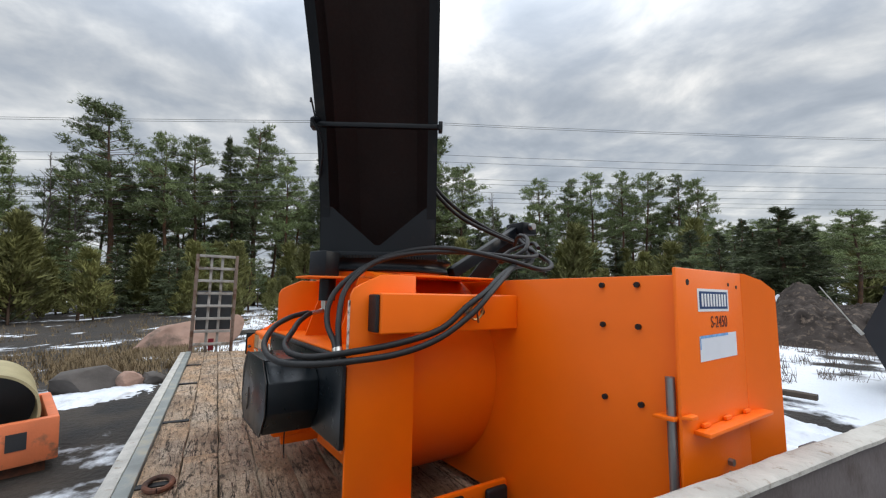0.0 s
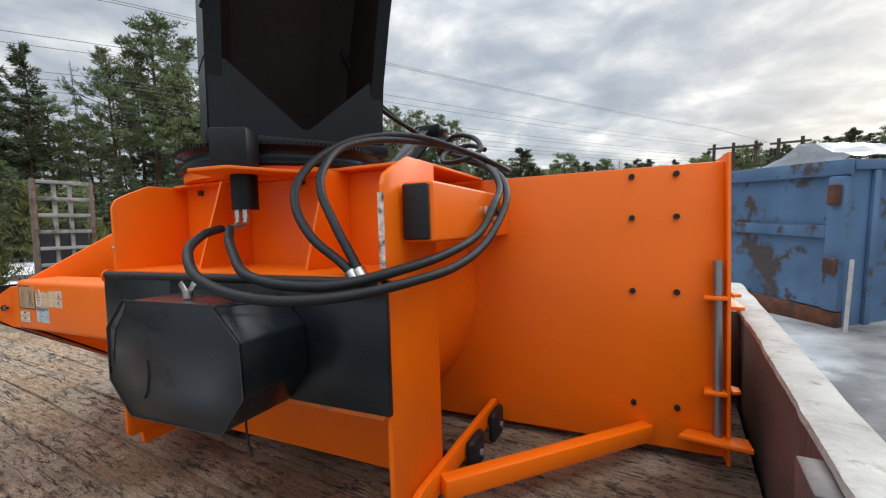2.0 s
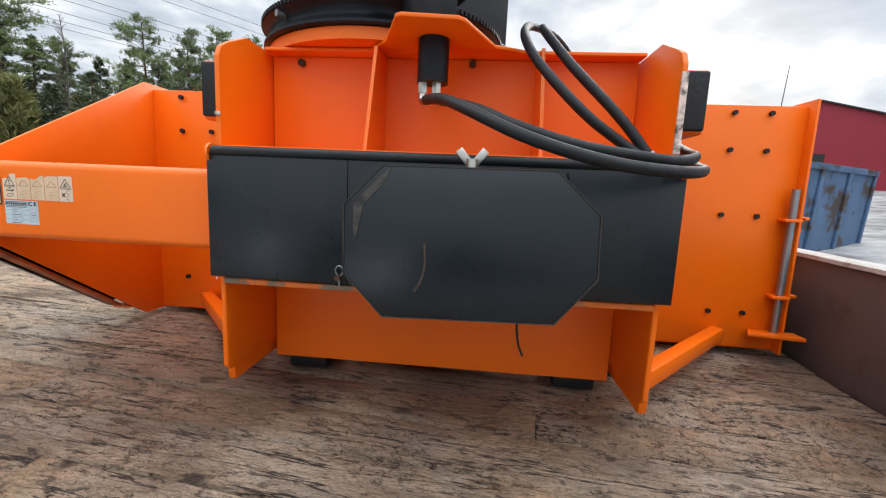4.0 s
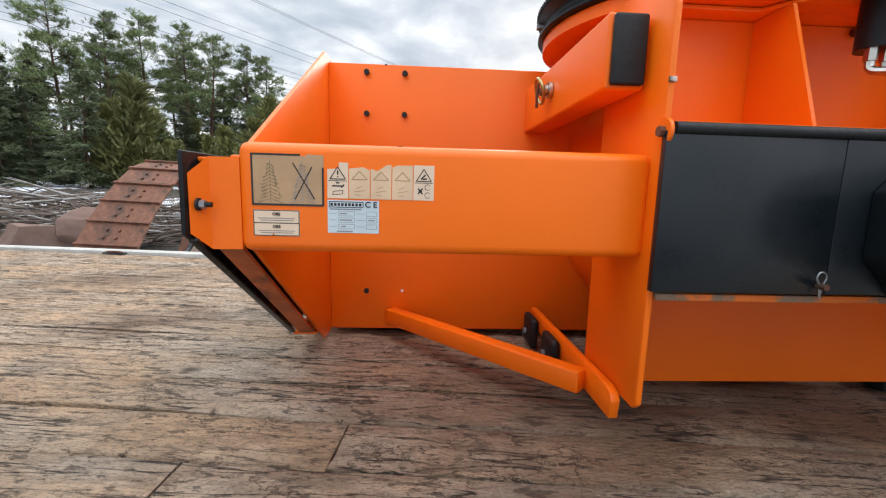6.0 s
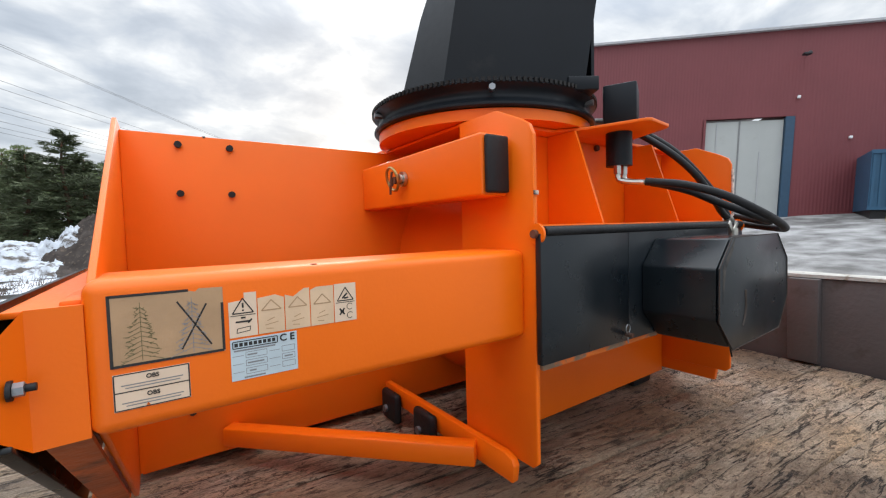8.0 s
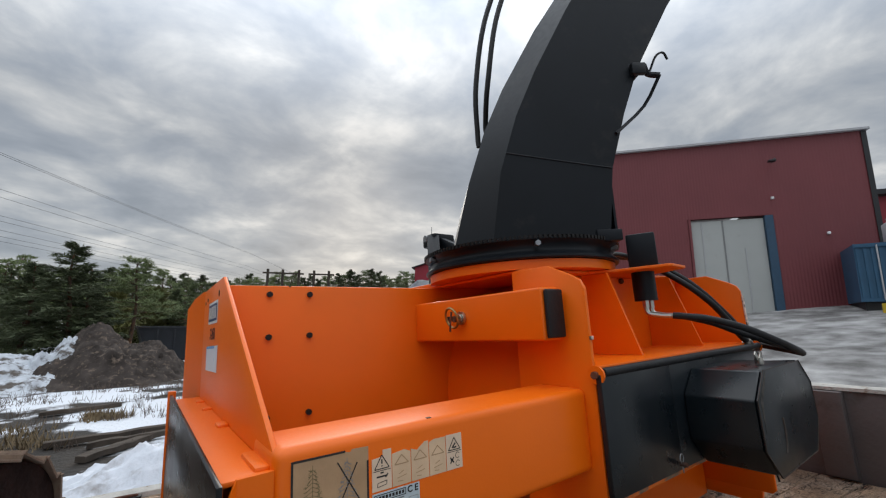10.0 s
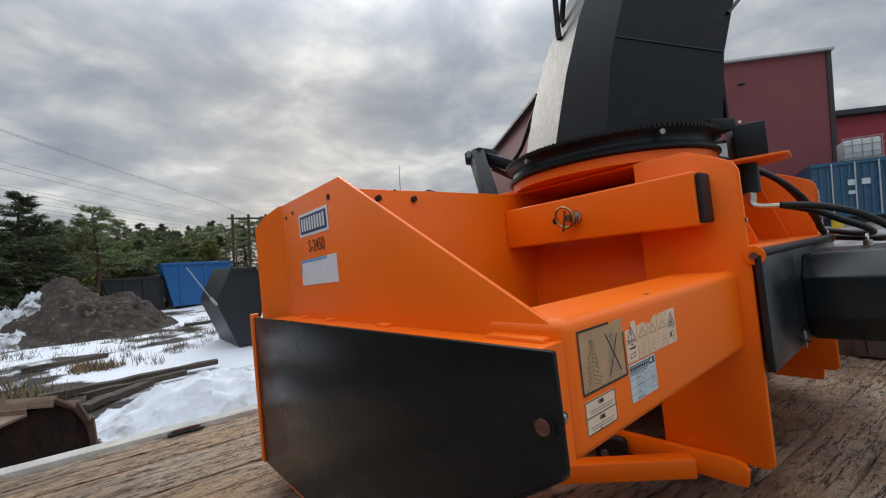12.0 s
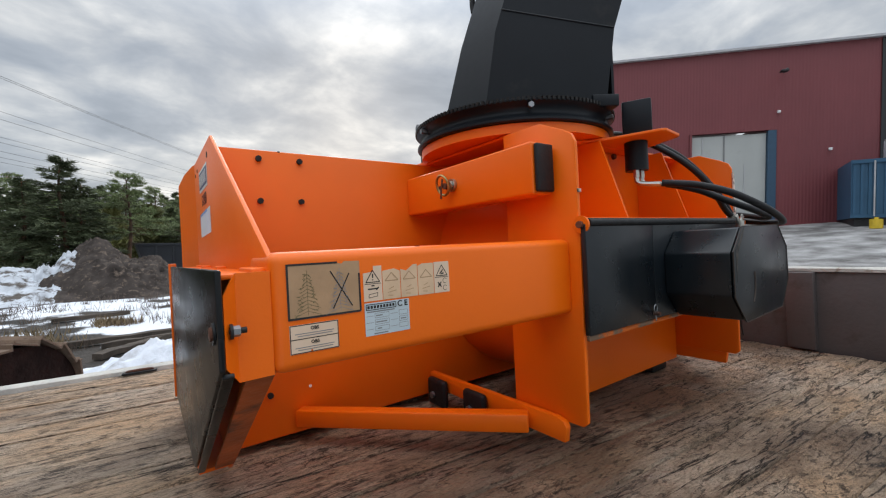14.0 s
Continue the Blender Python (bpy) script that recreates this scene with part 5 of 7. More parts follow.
def tree_proto(kind, seed, height=12.0):
    """Trunk and crown meshes of a tree of that height, standing at the origin."""
    r = random.Random(seed)
    wood, leaf = bmesh.new(), bmesh.new()
    lean = Vector((r.uniform(-0.03, 0.03), r.uniform(-0.03, 0.03), 0))
    line = [Vector((lean.x * z + 0.1 * math.sin(z * 0.6 + seed), lean.y * z + 0.08 * math.cos(z * 0.7 + seed), z - 0.3)) for z in np.linspace(0, height, 9)]
    base = {"pine": 0.17, "spruce": 0.16, "birch": 0.09, "bush": 0.06}[kind] * height / 12
    add_tube(wood, line, lambda t: base * (1 - 0.9 * t) + 0.012, 8)

    def trunk_at(z):
        t = max(0.0, min(1.0, (z + 0.3) / height)) * 8
        i = min(7, int(t))
        return line[i].lerp(line[i + 1], t - i)

    n = {"pine": 62, "spruce": 95, "birch": 60, "bush": 60}[kind]
    for i in range(n):
        f = i / n
        if kind == "pine":
            z = height * (0.34 + 0.655 * f)
            dead = f < 0.16
            reach = height * (0.185 * math.sin(math.pi * min(1, 0.30 + 0.66 * f)) ** 0.8) * r.uniform(0.45, 1.2) * (1.0 + 0.5 * noise.noise((seed * 3.1, f * 9.0, 0.0)))
            rise = r.uniform(-0.15, 0.30) + 0.40 * f
            if dead:
                z, reach = height * r.uniform(0.14, 0.40), reach * 0.6
        elif kind == "spruce":
            z = height * (0.06 + 0.92 * f)
            reach = height * (0.21 * (1 - f) ** 0.85 + 0.015) * r.uniform(0.7, 1.15)
            rise = -0.25 + 0.6 * f
        elif kind == "birch":
            z = height * (0.25 + 0.74 * f)
            reach = height * 0.16 * (1.05 - f) * r.uniform(0.5, 1.2)
            rise = r.uniform(0.6, 1.4)
        else:
            z = height * (0.02 + 0.92 * f)
            reach = height * 0.22 * (1 - f * 0.9) * r.uniform(0.6, 1.1)
            rise = r.uniform(0.5, 1.3)
        a = r.uniform(0, math.tau)
        p = trunk_at(z)
        q = p + Vector((math.cos(a), math.sin(a), rise)) * reach
        limb(wood, p, q, 0.022 * height / 12 + 0.006, 0.006)
        if kind == "birch":
            for _ in range(6):
                o = p.lerp(q, r.uniform(0.3, 1))
                limb(wood, o, o + Vector((r.uniform(-1, 1), r.uniform(-1, 1), r.uniform(0.0, 1.2))) * reach * 0.4, 0.007, 0.003)
            continue
        d = (q - p).normalized()
        if kind == "pine":
            # twigs and flattened clumps of needles on the outer part of the limb
            for _ in range(0 if dead else 4 if reach > 0.9 else 2):
                c = p.lerp(q, r.uniform(0.55, 1.05)) + Vector((-d.y, d.x, 0)) * r.uniform(-0.45, 0.45) * reach + Vector((0, 0, r.uniform(-0.05, 0.2)))
                limb(wood, p.lerp(q, 0.45), c, 0.012, 0.004)
                rc = r.uniform(0.22, 0.46)
                for _ in range(12):
                    o = c + Vector((r.gauss(0, 0.5), r.gauss(0, 0.5), r.gauss(0, 0.26))) * rc
                    tuft(leaf, o, Vector((o.x - c.x, o.y - c.y, 0.35)) + d * 0.2, 0.23, r, 5)
            continue
        steps = max(3, int(reach / (0.26 if kind != "bush" else 0.16)))
        for k in range(steps):
            t = (k + 1) / steps
            for _ in range(3):
                side = Vector((-d.y, d.x, 0)) * r.uniform(-0.38, 0.38) * reach * (1.1 - 0.6 * t)
                o = p.lerp(q, t) + side + Vector((0, 0, r.uniform(-0.10, 0.16)))
                tuft(leaf, o, d + Vector((0, 0, 0.5 if kind != "spruce" else -0.15)), (0.34 if kind == "spruce" else 0.22), r, 8 if kind != "bush" else 6)
    tm, lm = bpy.data.meshes.new(kind + "_trunk"), bpy.data.meshes.new(kind + "_crown")
    wood.to_mesh(tm)
    tm.shade_smooth()
    leaf.to_mesh(lm)
    wood.free()
    leaf.free()
    tm.materials.append(BARK if kind != "birch" else BARK_GREY)
    lm.materials.append({"pine": NEEDLE, "spruce": SPRUCE, "birch": TWIG, "bush": BUSH}[kind])
    return tm, lm


PROTO = {"pine": [tree_proto("pine", s) for s in (1, 2, 3, 4)], "spruce": [tree_proto("spruce", s) for s in (11, 12, 13)], "birch": [tree_proto("birch", s) for s in (21, 22)], "bush": [tree_proto("bush", s, 3.0) for s in (31, 32)]}
TREE_LABEL = {"pine": ("pine_tree", "tall Scots pine with dark green needles and bare trunk", "tree"), "spruce": ("spruce_tree", "dark green conical spruce tree", "tree"), "birch": ("birch_tree", "leafless thin grey deciduous tree", "tree"), "bush": ("juniper_bush", "yellow green juniper bush", "bush")}


def plant(kind, x, y, h, seed, wide=1.0):
    tm, lm = PROTO[kind][seed % len(PROTO[kind])]
    name, label, cat = TREE_LABEL[kind]
    s = h / (3.0 if kind == "bush" else 12.0)
    m = Matrix.Translation((x, y, ground_z(x, y) - 0.05)) @ Matrix.Rotation(seed * 2.4, 4, "Z") @ Matrix.Diagonal((s * wide, s * wide, s, 1))
    t = tagged(new(name), label, cat, name.replace("_", " ") + "s round the yard")
    t.matrix_world = m
    for nm, me in (("trunk", tm), ("crown", lm)):
        if len(me.polygons):
            o = new(nm, me)
            o.parent = t
    return t


EYE = (0.0, -1.2)


def skyline(az):
    """How high the tree tops stand over the horizon, in degrees, by azimuth clockwise from +y."""
    xs = [-130, -112, -104, -100, -95, -92, -88, -80, -76, -72, -67, -63, -59, -55, -51, -47, -42, -36, -28, -24, -20, -14, -10, 0, 8, 20, 40, 60]
    ys = [13, 13.5, 13.5, 13, 17.6, 16.5, 15.5, 18.5, 16, 16.5, 15, 15.5, 19.8, 17, 15, 13.5, 13, 12.4, 12.2, 11.4, 7.5, 7, 6.2, 6, 5.2, 4.8, 4.4, 4.0]
    return float(np.interp(az, xs, ys))


rt = random.Random(77)
k = 0
# the trees whose tops stand out, by azimuth and height over the horizon in degrees
for az, el, kind, wide in ((-104, 13.5, "pine", 0.9), (-100, 13.2, "birch", 1.1), (-97.5, 13.0, "birch", 1.0), (-94.2, 18.4, "pine", 1.15), (-89.3, 16.4, "pine", 0.9), (-86.6, 16.4, "pine", 0.9), (-82.5, 17.3, "spruce", 0.8), (-80, 18.9, "pine", 1.0), (-76, 15.5, "pine", 0.9), (-71.2, 16.7, "spruce", 0.8), (-68.9, 16.2, "spruce", 0.8), (-65.5, 15.6, "birch", 0.5), (-62.5, 16.4, "pine", 0.9), (-59, 20.2, "pine", 1.15), (-56.3, 18.0, "pine", 1.0), (-52, 15.3, "pine", 1.0), (-47.5, 12.0, "birch", 1.1), (-40.8, 13.0, "pine", 0.95), (-37.4, 12.7, "pine", 0.9), (-34.6, 13.0, "pine", 0.9), (-31, 13.0, "pine", 0.85), (-28.3, 12.7, "pine", 0.95), (-24.5, 11.8, "pine", 0.9), (-22.2, 11.4, "pine", 0.8)):
    d = rt.uniform(41, 45)
    x, y = 1.0 + d * math.sin(radians(az)), -1.25 + d * math.cos(radians(az))
    plant(kind, x, y, d * math.tan(radians(el)) + 0.8 - ground_z(x, y), k, wide)
    k += 1
az = -128.0
while az < -20:
    d = rt.uniform(44, 52)
    x, y = EYE[0] + d * math.sin(radians(az)), EYE[1] + d * math.cos(radians(az))
    h = d * math.tan(radians(skyline(az))) * rt.uniform(0.60, 0.86) + 1.0 - ground_z(x, y)
    plant("birch" if rt.random() < 0.16 else "pine" if rt.random() < 0.62 else "spruce", x, y, h, k, 1.0)
    if k % 2 == 0:
        a2, d2 = az + rt.uniform(-2, 2), d + rt.uniform(5, 10)
        x, y = EYE[0] + d2 * math.sin(radians(a2)), EYE[1] + d2 * math.cos(radians(a2))
        plant("spruce" if rt.random() < 0.6 else "pine", x, y, d2 * math.tan(radians(skyline(a2) * 0.68)) + 2, k + 3, 1.0)
    az += rt.uniform(2.0, 3.2)
    k += 1
for az in np.arange(-126, -20, 1.0):
    d = rt.uniform(29, 40)
    x, y = EYE[0] + d * math.sin(radians(az)), EYE[1] + d * math.cos(radians(az))
    plant("bush" if rt.random() < 0.55 else "spruce" if rt.random() < 0.6 else "pine", x, y, rt.uniform(2.4, 6.4), k, 1.35)
    k += 1
# low junipers close behind the ramps
for x, y, h in ((-13.5, 2.6, 2.1), (-14.2, 3.5, 1.7), (-15.5, 1.2, 1.9), (-14.6, 5.0, 1.6), (-15.0, -5.5, 1.8), (-16.5, -7.0, 2.2), (-16.0, 6.6, 2.0)):
    plant("bush", x, y, h, k, 1.35)
    k += 1
# spruces by the soil heap and the lower wood beyond the skips
for az, d, h, kind in ((-17, 40, 6.4, "spruce"), (-13, 44, 5.6, "spruce"), (-4, 38, 5.4, "spruce"), (-1, 36, 5.2, "pine"), (1.5, 40, 5.0, "pine"), (4, 45, 5.2, "birch"), (6, 48, 5.6, "spruce"), (8, 52, 5.6, "pine"), (10, 50, 4.8, "birch"), (12, 55, 5.6, "spruce"), (14, 56, 5.4, "pine"), (-11, 48, 5.8, "pine"), (-15, 50, 6.5, "pine"), (17, 58, 5.0, "spruce"), (20, 60, 5.2, "pine"), (23, 60, 4.6, "spruce"), (26, 58, 5.4, "pine"), (29, 62, 5.2, "spruce"), (32, 60, 5.4, "pine"), (35, 64, 6.4, "birch"), (2.5, 34, 3.4, "bush"), (-2.5, 32, 3.0, "bush")):
    plant(kind, EYE[0] + d * math.sin(radians(az)), EYE[1] + d * math.cos(radians(az)), h + 0.4, k, 1.15)
    k += 1
for x, y, h, kind, wide in ((-3.7, 18.2, 4.7, "spruce", 1.75), (-4.9, 18.8, 3.9, "spruce", 1.7), (-3.3, 18.9, 3.9, "spruce", 1.7), (-6.3, 19.5, 4.0, "spruce", 1.4), (-7.6, 21.0, 3.7, "pine", 1.6), (-1.9, 19.4, 4.3, "pine", 1.5), (-2.8, 25.2, 3.6, "bush", 1.5), (-1.0, 25.6, 3.7, "bush", 1.7), (-0.2, 26.0, 3.6, "spruce", 1.6), (0.7, 24.4, 3.9, "pine", 1.6), (1.8, 26.0, 3.5, "bush", 1.7), (-3.4, 22.0, 3.8, "pine", 1.5), (-5.5, 22.4, 4.2, "spruce", 1.5), (3.0, 27.0, 3.4, "bush", 1.7), (-9.0, 22.5, 4.6, "spruce", 1.4), (2.5, 29.0, 4.2, "pine", 1.4), (4.4, 30.0, 3.8, "spruce", 1.5), (-10.6, 24.0, 4.2, "bush", 1.5)):
    plant(kind, x, y, h, k, wide)
    k += 1
for az in np.arange(-21, 34, 0.9):
    d = rt.uniform(44, 66)
    h = d * math.tan(radians(skyline(az))) * rt.uniform(0.75, 1.0) + 1.9
    x, y = EYE[0] + d * math.sin(radians(az)), EYE[1] + d * math.cos(radians(az))
    plant("spruce" if rt.random() < 0.45 else "pine" if rt.random() < 0.75 else "birch", x, y, h, k, 1.5)
    k += 1


def far_wood():
    """A low belt of wood all round, far off."""
    r = random.Random(9)
    bm = bmesh.new()
    for i in range(900):
        a = i / 900 * math.tau + r.uniform(-0.004, 0.004)
        d = r.uniform(80, 100)
        h = r.uniform(4.5, 8.0)
        x, y = d * math.sin(a), d * math.cos(a)
        z0 = ground_z(x, y)
        for _ in range(46):
            f = r.random() ** 0.8
            o = Vector((x, y, z0 + 0.4 + f * h)) + Vector((r.uniform(-1, 1), r.uniform(-1, 1), 0)) * (1 - f) * 1.5
            tuft(bm, o, Vector((0, 0, 0.3)), 0.75, r, 1)
    return tagged(mesh_ob("far_wood", bm, SPRUCE), "belt of dark conifer wood in the distance", "wood", kind="stuff")


far_wood()


def scatter(name, label, mat, spots, count, build, category, seed):
    r = random.Random(seed)
    bm = bmesh.new()
    for _ in range(count):
        x0, x1, y0, y1 = spots[r.randrange(len(spots))]
        x, y = r.uniform(x0, x1), r.uniform(y0, y1)
        build(bm, Vector((x, y, ground_z(x, y))), r)
    return tagged(mesh_ob(name, bm, mat), label, category, kind="stuff")


def grass_tuft(bm, p, r):
    for _ in range(7):
        a, h = r.uniform(0, math.tau), r.uniform(0.07, 0.24)
        v = Vector((math.cos(a) * 0.5, math.sin(a) * 0.5, 1)).normalized() * h
        s = Vector((-math.sin(a), math.cos(a), 0)) * 0.012
        o = p + Vector((r.uniform(-0.12, 0.12), r.uniform(-0.12, 0.12), -0.01))
        bm.faces.new((bm.verts.new(o - s), bm.verts.new(o + s), bm.verts.new(o + v)))


def twig_heap(bm, p, r):
    a, L = r.uniform(0, math.tau), r.uniform(0.5, 1.9)
    z = r.uniform(0.05, 0.75) * r.random()
    q = p + Vector((math.cos(a) * L, math.sin(a) * L, r.uniform(-0.1, 0.35)))
    limb(bm, p + Vector((0, 0, z)), q + Vector((0, 0, z)), r.uniform(0.008, 0.03), 0.005)


scatter("dry_grass", "straw coloured dry grass tufts", STRAW, [(-28, -8, -8, 9), (-34, -14, -2, 14), (-14, -5, 9, 22), (-24, -7, 2, 16), (-14, -8.2, -4.5, 0.5), (-12.5, -9, -3, -0.2)], 3600, grass_tuft, "grass", 3)
scatter("grass_tussocks", "low yellow brown grass tussocks in the snow", STRAW, [(-3.9, -2.6, 7.4, 8.6), (-3.4, -2.3, 6.9, 7.5), (-2.2, -1.6, 8.6, 9.0)], 170, grass_tuft, "grass", 6)


def dwarf_shrub(bm, p, r):
    size = r.uniform(0.12, 0.34)
    for _ in range(r.randrange(14, 34)):
        a, d = r.uniform(0, math.tau), size * r.random() ** 0.7
        o = p + Vector((math.cos(a) * d, math.sin(a) * d, -0.02))
        q = o + Vector((r.uniform(-0.07, 0.07), r.uniform(-0.07, 0.07), r.uniform(0.03, 0.20)))
        limb(bm, o, q, 0.005, 0.002)


scatter("low_shrubs", "leafless brown dwarf shrubs in the snow", TWIG, [(-6, 7, 6.5, 16), (-9, 3, 8, 15), (-5, 1, 8.5, 13)], 150, dwarf_shrub, "shrub", 4)
scatter("brushwood_heap", "heap of cut branches and brushwood", TWIG, [(-11, -6.5, 6.0, 8.6), (-9, -5.2, 5.2, 7.0)], 860, twig_heap, "brushwood", 5)
PALE_BARK = material("pale_birch_bark", (0.27, 0.25, 0.225), 0.85, vary=0.3, scale=6, bump=0.2, second=(0.06, 0.05, 0.045), second_at=0.6, second_scale=8)


def birch_stick(bm, p, r):
    a, L = r.uniform(-0.5, 0.5) + (math.pi if r.random() < 0.5 else 0.0), r.uniform(0.8, 2.2)
    z = r.uniform(0.15, 0.75)
    limb(bm, p + Vector((0, 0, z)), p + Vector((math.cos(a) * L, math.sin(a) * L, z + r.uniform(-0.2, 0.35))), r.uniform(0.014, 0.032), 0.008)


scatter("birch_sticks", "pale birch branches lying on the brushwood", PALE_BARK, [(-9.5, -5.8, 5.0, 6.6)], 42, birch_stick, "brushwood", 8)


def boulder(x, y, sx, sy, sz, mat, label, seed, turn=0.0, sink=0.35, tip=0.0):
    """A broken rock: a ball cut by random planes, with a rough skin."""
    r = random.Random(int(seed * 97))
    cuts = []
    for _ in range(13):
        n = Vector((r.uniform(-1, 1), r.uniform(-1, 1), r.uniform(-0.5, 1))).normalized()
        cuts.append((n, r.uniform(0.62, 0.86)))
    bm = bmesh.new()
    bmesh.ops.create_icosphere(bm, subdivisions=5, radius=1.0)
    for v in bm.verts:
        p = v.co.copy()
        for n, d in cuts:
            e = p.dot(n) - d
            if e > 0:
                p -= n * e
        p *= 1 + 0.05 * noise.noise(p * 2.2 + Vector((seed, 0, 0))) + 0.025 * noise.noise(p * 7.0 + Vector((seed, 5, 0)))
        v.co = Vector((p.x * sx, p.y * sy, p.z * sz))
    ob = mesh_ob("boulder", bm, mat, True)
    ob.matrix_world = Matrix.Translation((x, y, ground_z(x, y) + sz * sink)) @ Matrix.Rotation(turn, 4, "Z") @ Matrix.Rotation(tip, 4, "X")
    return tagged(ob, label, "boulder", "boulders by the yard")


boulder(-12.9, -0.40, 0.9, 1.65, 0.70, ROCK, "large pink granite boulder beside dry grass", 1.0, 0.12, 0.22, 0.30)
boulder(-7.9, -2.05, 0.45, 0.68, 0.36, STONE, "grey boulder in the snow", 2.0, 0.1, 0.2)
boulder(-7.75, -1.52, 0.22, 0.25, 0.20, ROCK, "small pink boulder in the snow", 3.0)
boulder(-7.7, -1.18, 0.20, 0.26, 0.15, STONE, "small grey boulder in the snow", 4.0)
boulder(-5.55, 3.75, 0.42, 0.30, 0.40, ROCK_RED, "red brown granite boulder beside the brushwood", 5.0, 0.4, 0.9, 0.3)
boulder(-5.15, 4.15, 0.46, 0.34, 0.38, ROCK_RED, "red brown granite boulder beside the brushwood", 6.0, 1.2, 1.2, -0.2)
boulder(-4.80, 3.75, 0.30, 0.24, 0.32, ROCK_RED, "small red brown boulder beside the crawler track", 8.0, 0.2, 0.9, 0.4)


def heap(name, x, y, rx, ry, h, mat, label, seed, category):
    bm = bmesh.new()
    n = 90
    grid = []
    for i in range(n + 1):
        row = []
        for j in range(n + 1):
            u, v = i / n * 2 - 1, j / n * 2 - 1
            rr = math.hypot(u, v)
            f = max(0.0, 1 - rr ** 1.8) ** 1.25 * (1 + 0.45 * noise.noise((u * 2.2 + seed, v * 2.2, 0)))
            z = h * f + (0.16 * noise.noise((u * 7, v * 7, seed)) + 0.10 * noise.noise((u * 17, v * 17, seed)) + 0.06 * noise.noise((u * 40, v * 40, seed))) * min(1, f * 4) * max(h / 1.4, min(0.55, h * 2))
            px, py = x + u * rx, y + v * ry
            row.append(bm.verts.new((px, py, ground_z(px, py) - 0.03 + z)))
        grid.append(row)
    for i in range(n):
        for j in range(n):
            bm.faces.new((grid[i][j], grid[i + 1][j], grid[i + 1][j + 1], grid[i][j + 1]))
    return tagged(mesh_ob(name, bm, mat, True), label, category)


heap("soil_mound", -2.25, 15.8, 2.5, 2.9, 1.48, SOIL, "mound of dark brown soil with snow remains", 1.0, "soil mound")
SNOWM = material("old_snow", (0.62, 0.65, 0.70), 0.7, vary=0.12, scale=4, bump=1.0, bump_scale=9, second=(0.22, 0.19, 0.16), second_at=0.635, second_scale=2.2, sharp=0.10)
heap("snow_bank", -0.6, 4.0, 2.3, 1.5, 0.55, SNOWM, "bank of old snow beside the trailer", 4.0, "snow")
heap("snow_patch", -7.2, -2.0, 1.1, 1.25, 0.06, SNOWM, "thin patch of thawing snow on the yard", 3.0, "snow")
DIRTY_SNOW = material("dirty_broken_snow", (0.50, 0.53, 0.57), 0.8, vary=0.2, scale=4, bump=1.0, bump_scale=9, second=(0.085, 0.07, 0.058), second_at=0.55, second_scale=3.0, sharp=0.05)
heap("snow_patch", -3.35, 15.3, 1.25, 1.6, 1.14, DIRTY_SNOW, "thawing snow on the flank of the soil mound", 5.0, "snow")
heap("snow_bank", -4.5, 15.2, 2.3, 2.4, 0.80, DIRTY_SNOW, "bank of old snow beside the soil heap", 7.0, "snow")

# timbers lying on the snow
for (x0, y0), (x1, y1), w, tilt in (((-2.45, 6.95), (-0.25, 7.1), 0.15, 0.05), ((-1.95, 5.9), (-1.2, 6.75), 0.17, 0.0), ((-1.95, 6.6), (-0.75, 6.75), 0.10, 0.03), ((0.1, 13.6), (1.2, 13.5), 0.16, 0.0), ((-2.9, 9.6), (-1.7, 9.9), 0.11, 0.0)):
    z0, z1 = ground_z(x0, y0) + 0.06, ground_z(x1, y1) + 0.06 + tilt
    bm = bmesh.new()
    rl = random.Random(int(x0 * 100))
    a, b = Vector((x0, y0, z0)), Vector((x1, y1, z1))
    side = (b - a).cross(Vector((0, 0, 1))).normalized()
    rows = []
    for i in range(9):
        p = a.lerp(b, i / 8) + side * rl.uniform(-0.012, 0.012) + Vector((0, 0, rl.uniform(-0.008, 0.008)))
        h = w * rl.uniform(0.42, 0.5)
        rows.append([bm.verts.new(p + side * su * h + Vector((0, 0, sz * 0.04 + rl.uniform(-0.006, 0.006)))) for su, sz in ((-1, -1), (-1, 0.8), (-0.7, 1), (0.7, 1), (1, 0.8), (1, -1))])
    for r0, r1 in zip(rows, rows[1:]):
        for i in range(6):
            bm.faces.new((r0[i], r0[(i + 1) % 6], r1[(i + 1) % 6], r1[i]))
    bm.faces.new(rows[0])
    bm.faces.new(rows[-1])
    bmesh.ops.recalc_face_normals(bm, faces=bm.faces)
    tagged(mesh_ob("timber", bm, LOG), "weathered dark timber lying on the snow", "timber", "timbers on the snow")


# ---- crawler tracks beside the trailer ----
TRACK_MUD = material("mud_worn_track_steel", (0.190, 0.130, 0.090), 0.85, vary=0.35, scale=5, bump=0.3, bump_scale=40, second=(0.085, 0.042, 0.028), second_at=0.55, second_scale=6)
TRACK_RUST = material("orange_rust_track_steel", (0.185, 0.078, 0.045), 0.85, vary=0.4, scale=7, bump=0.35, bump_scale=45, second=(0.08, 0.042, 0.028), second_at=0.54, second_scale=4)
# near-black colour that stands for shade inside the low loop
TRACK_SHADE = material("shaded_loop_side", (0.022, 0.012, 0.010), 0.95, vary=0.5, scale=9, bump=0.8, bump_scale=30, spec=0.1)


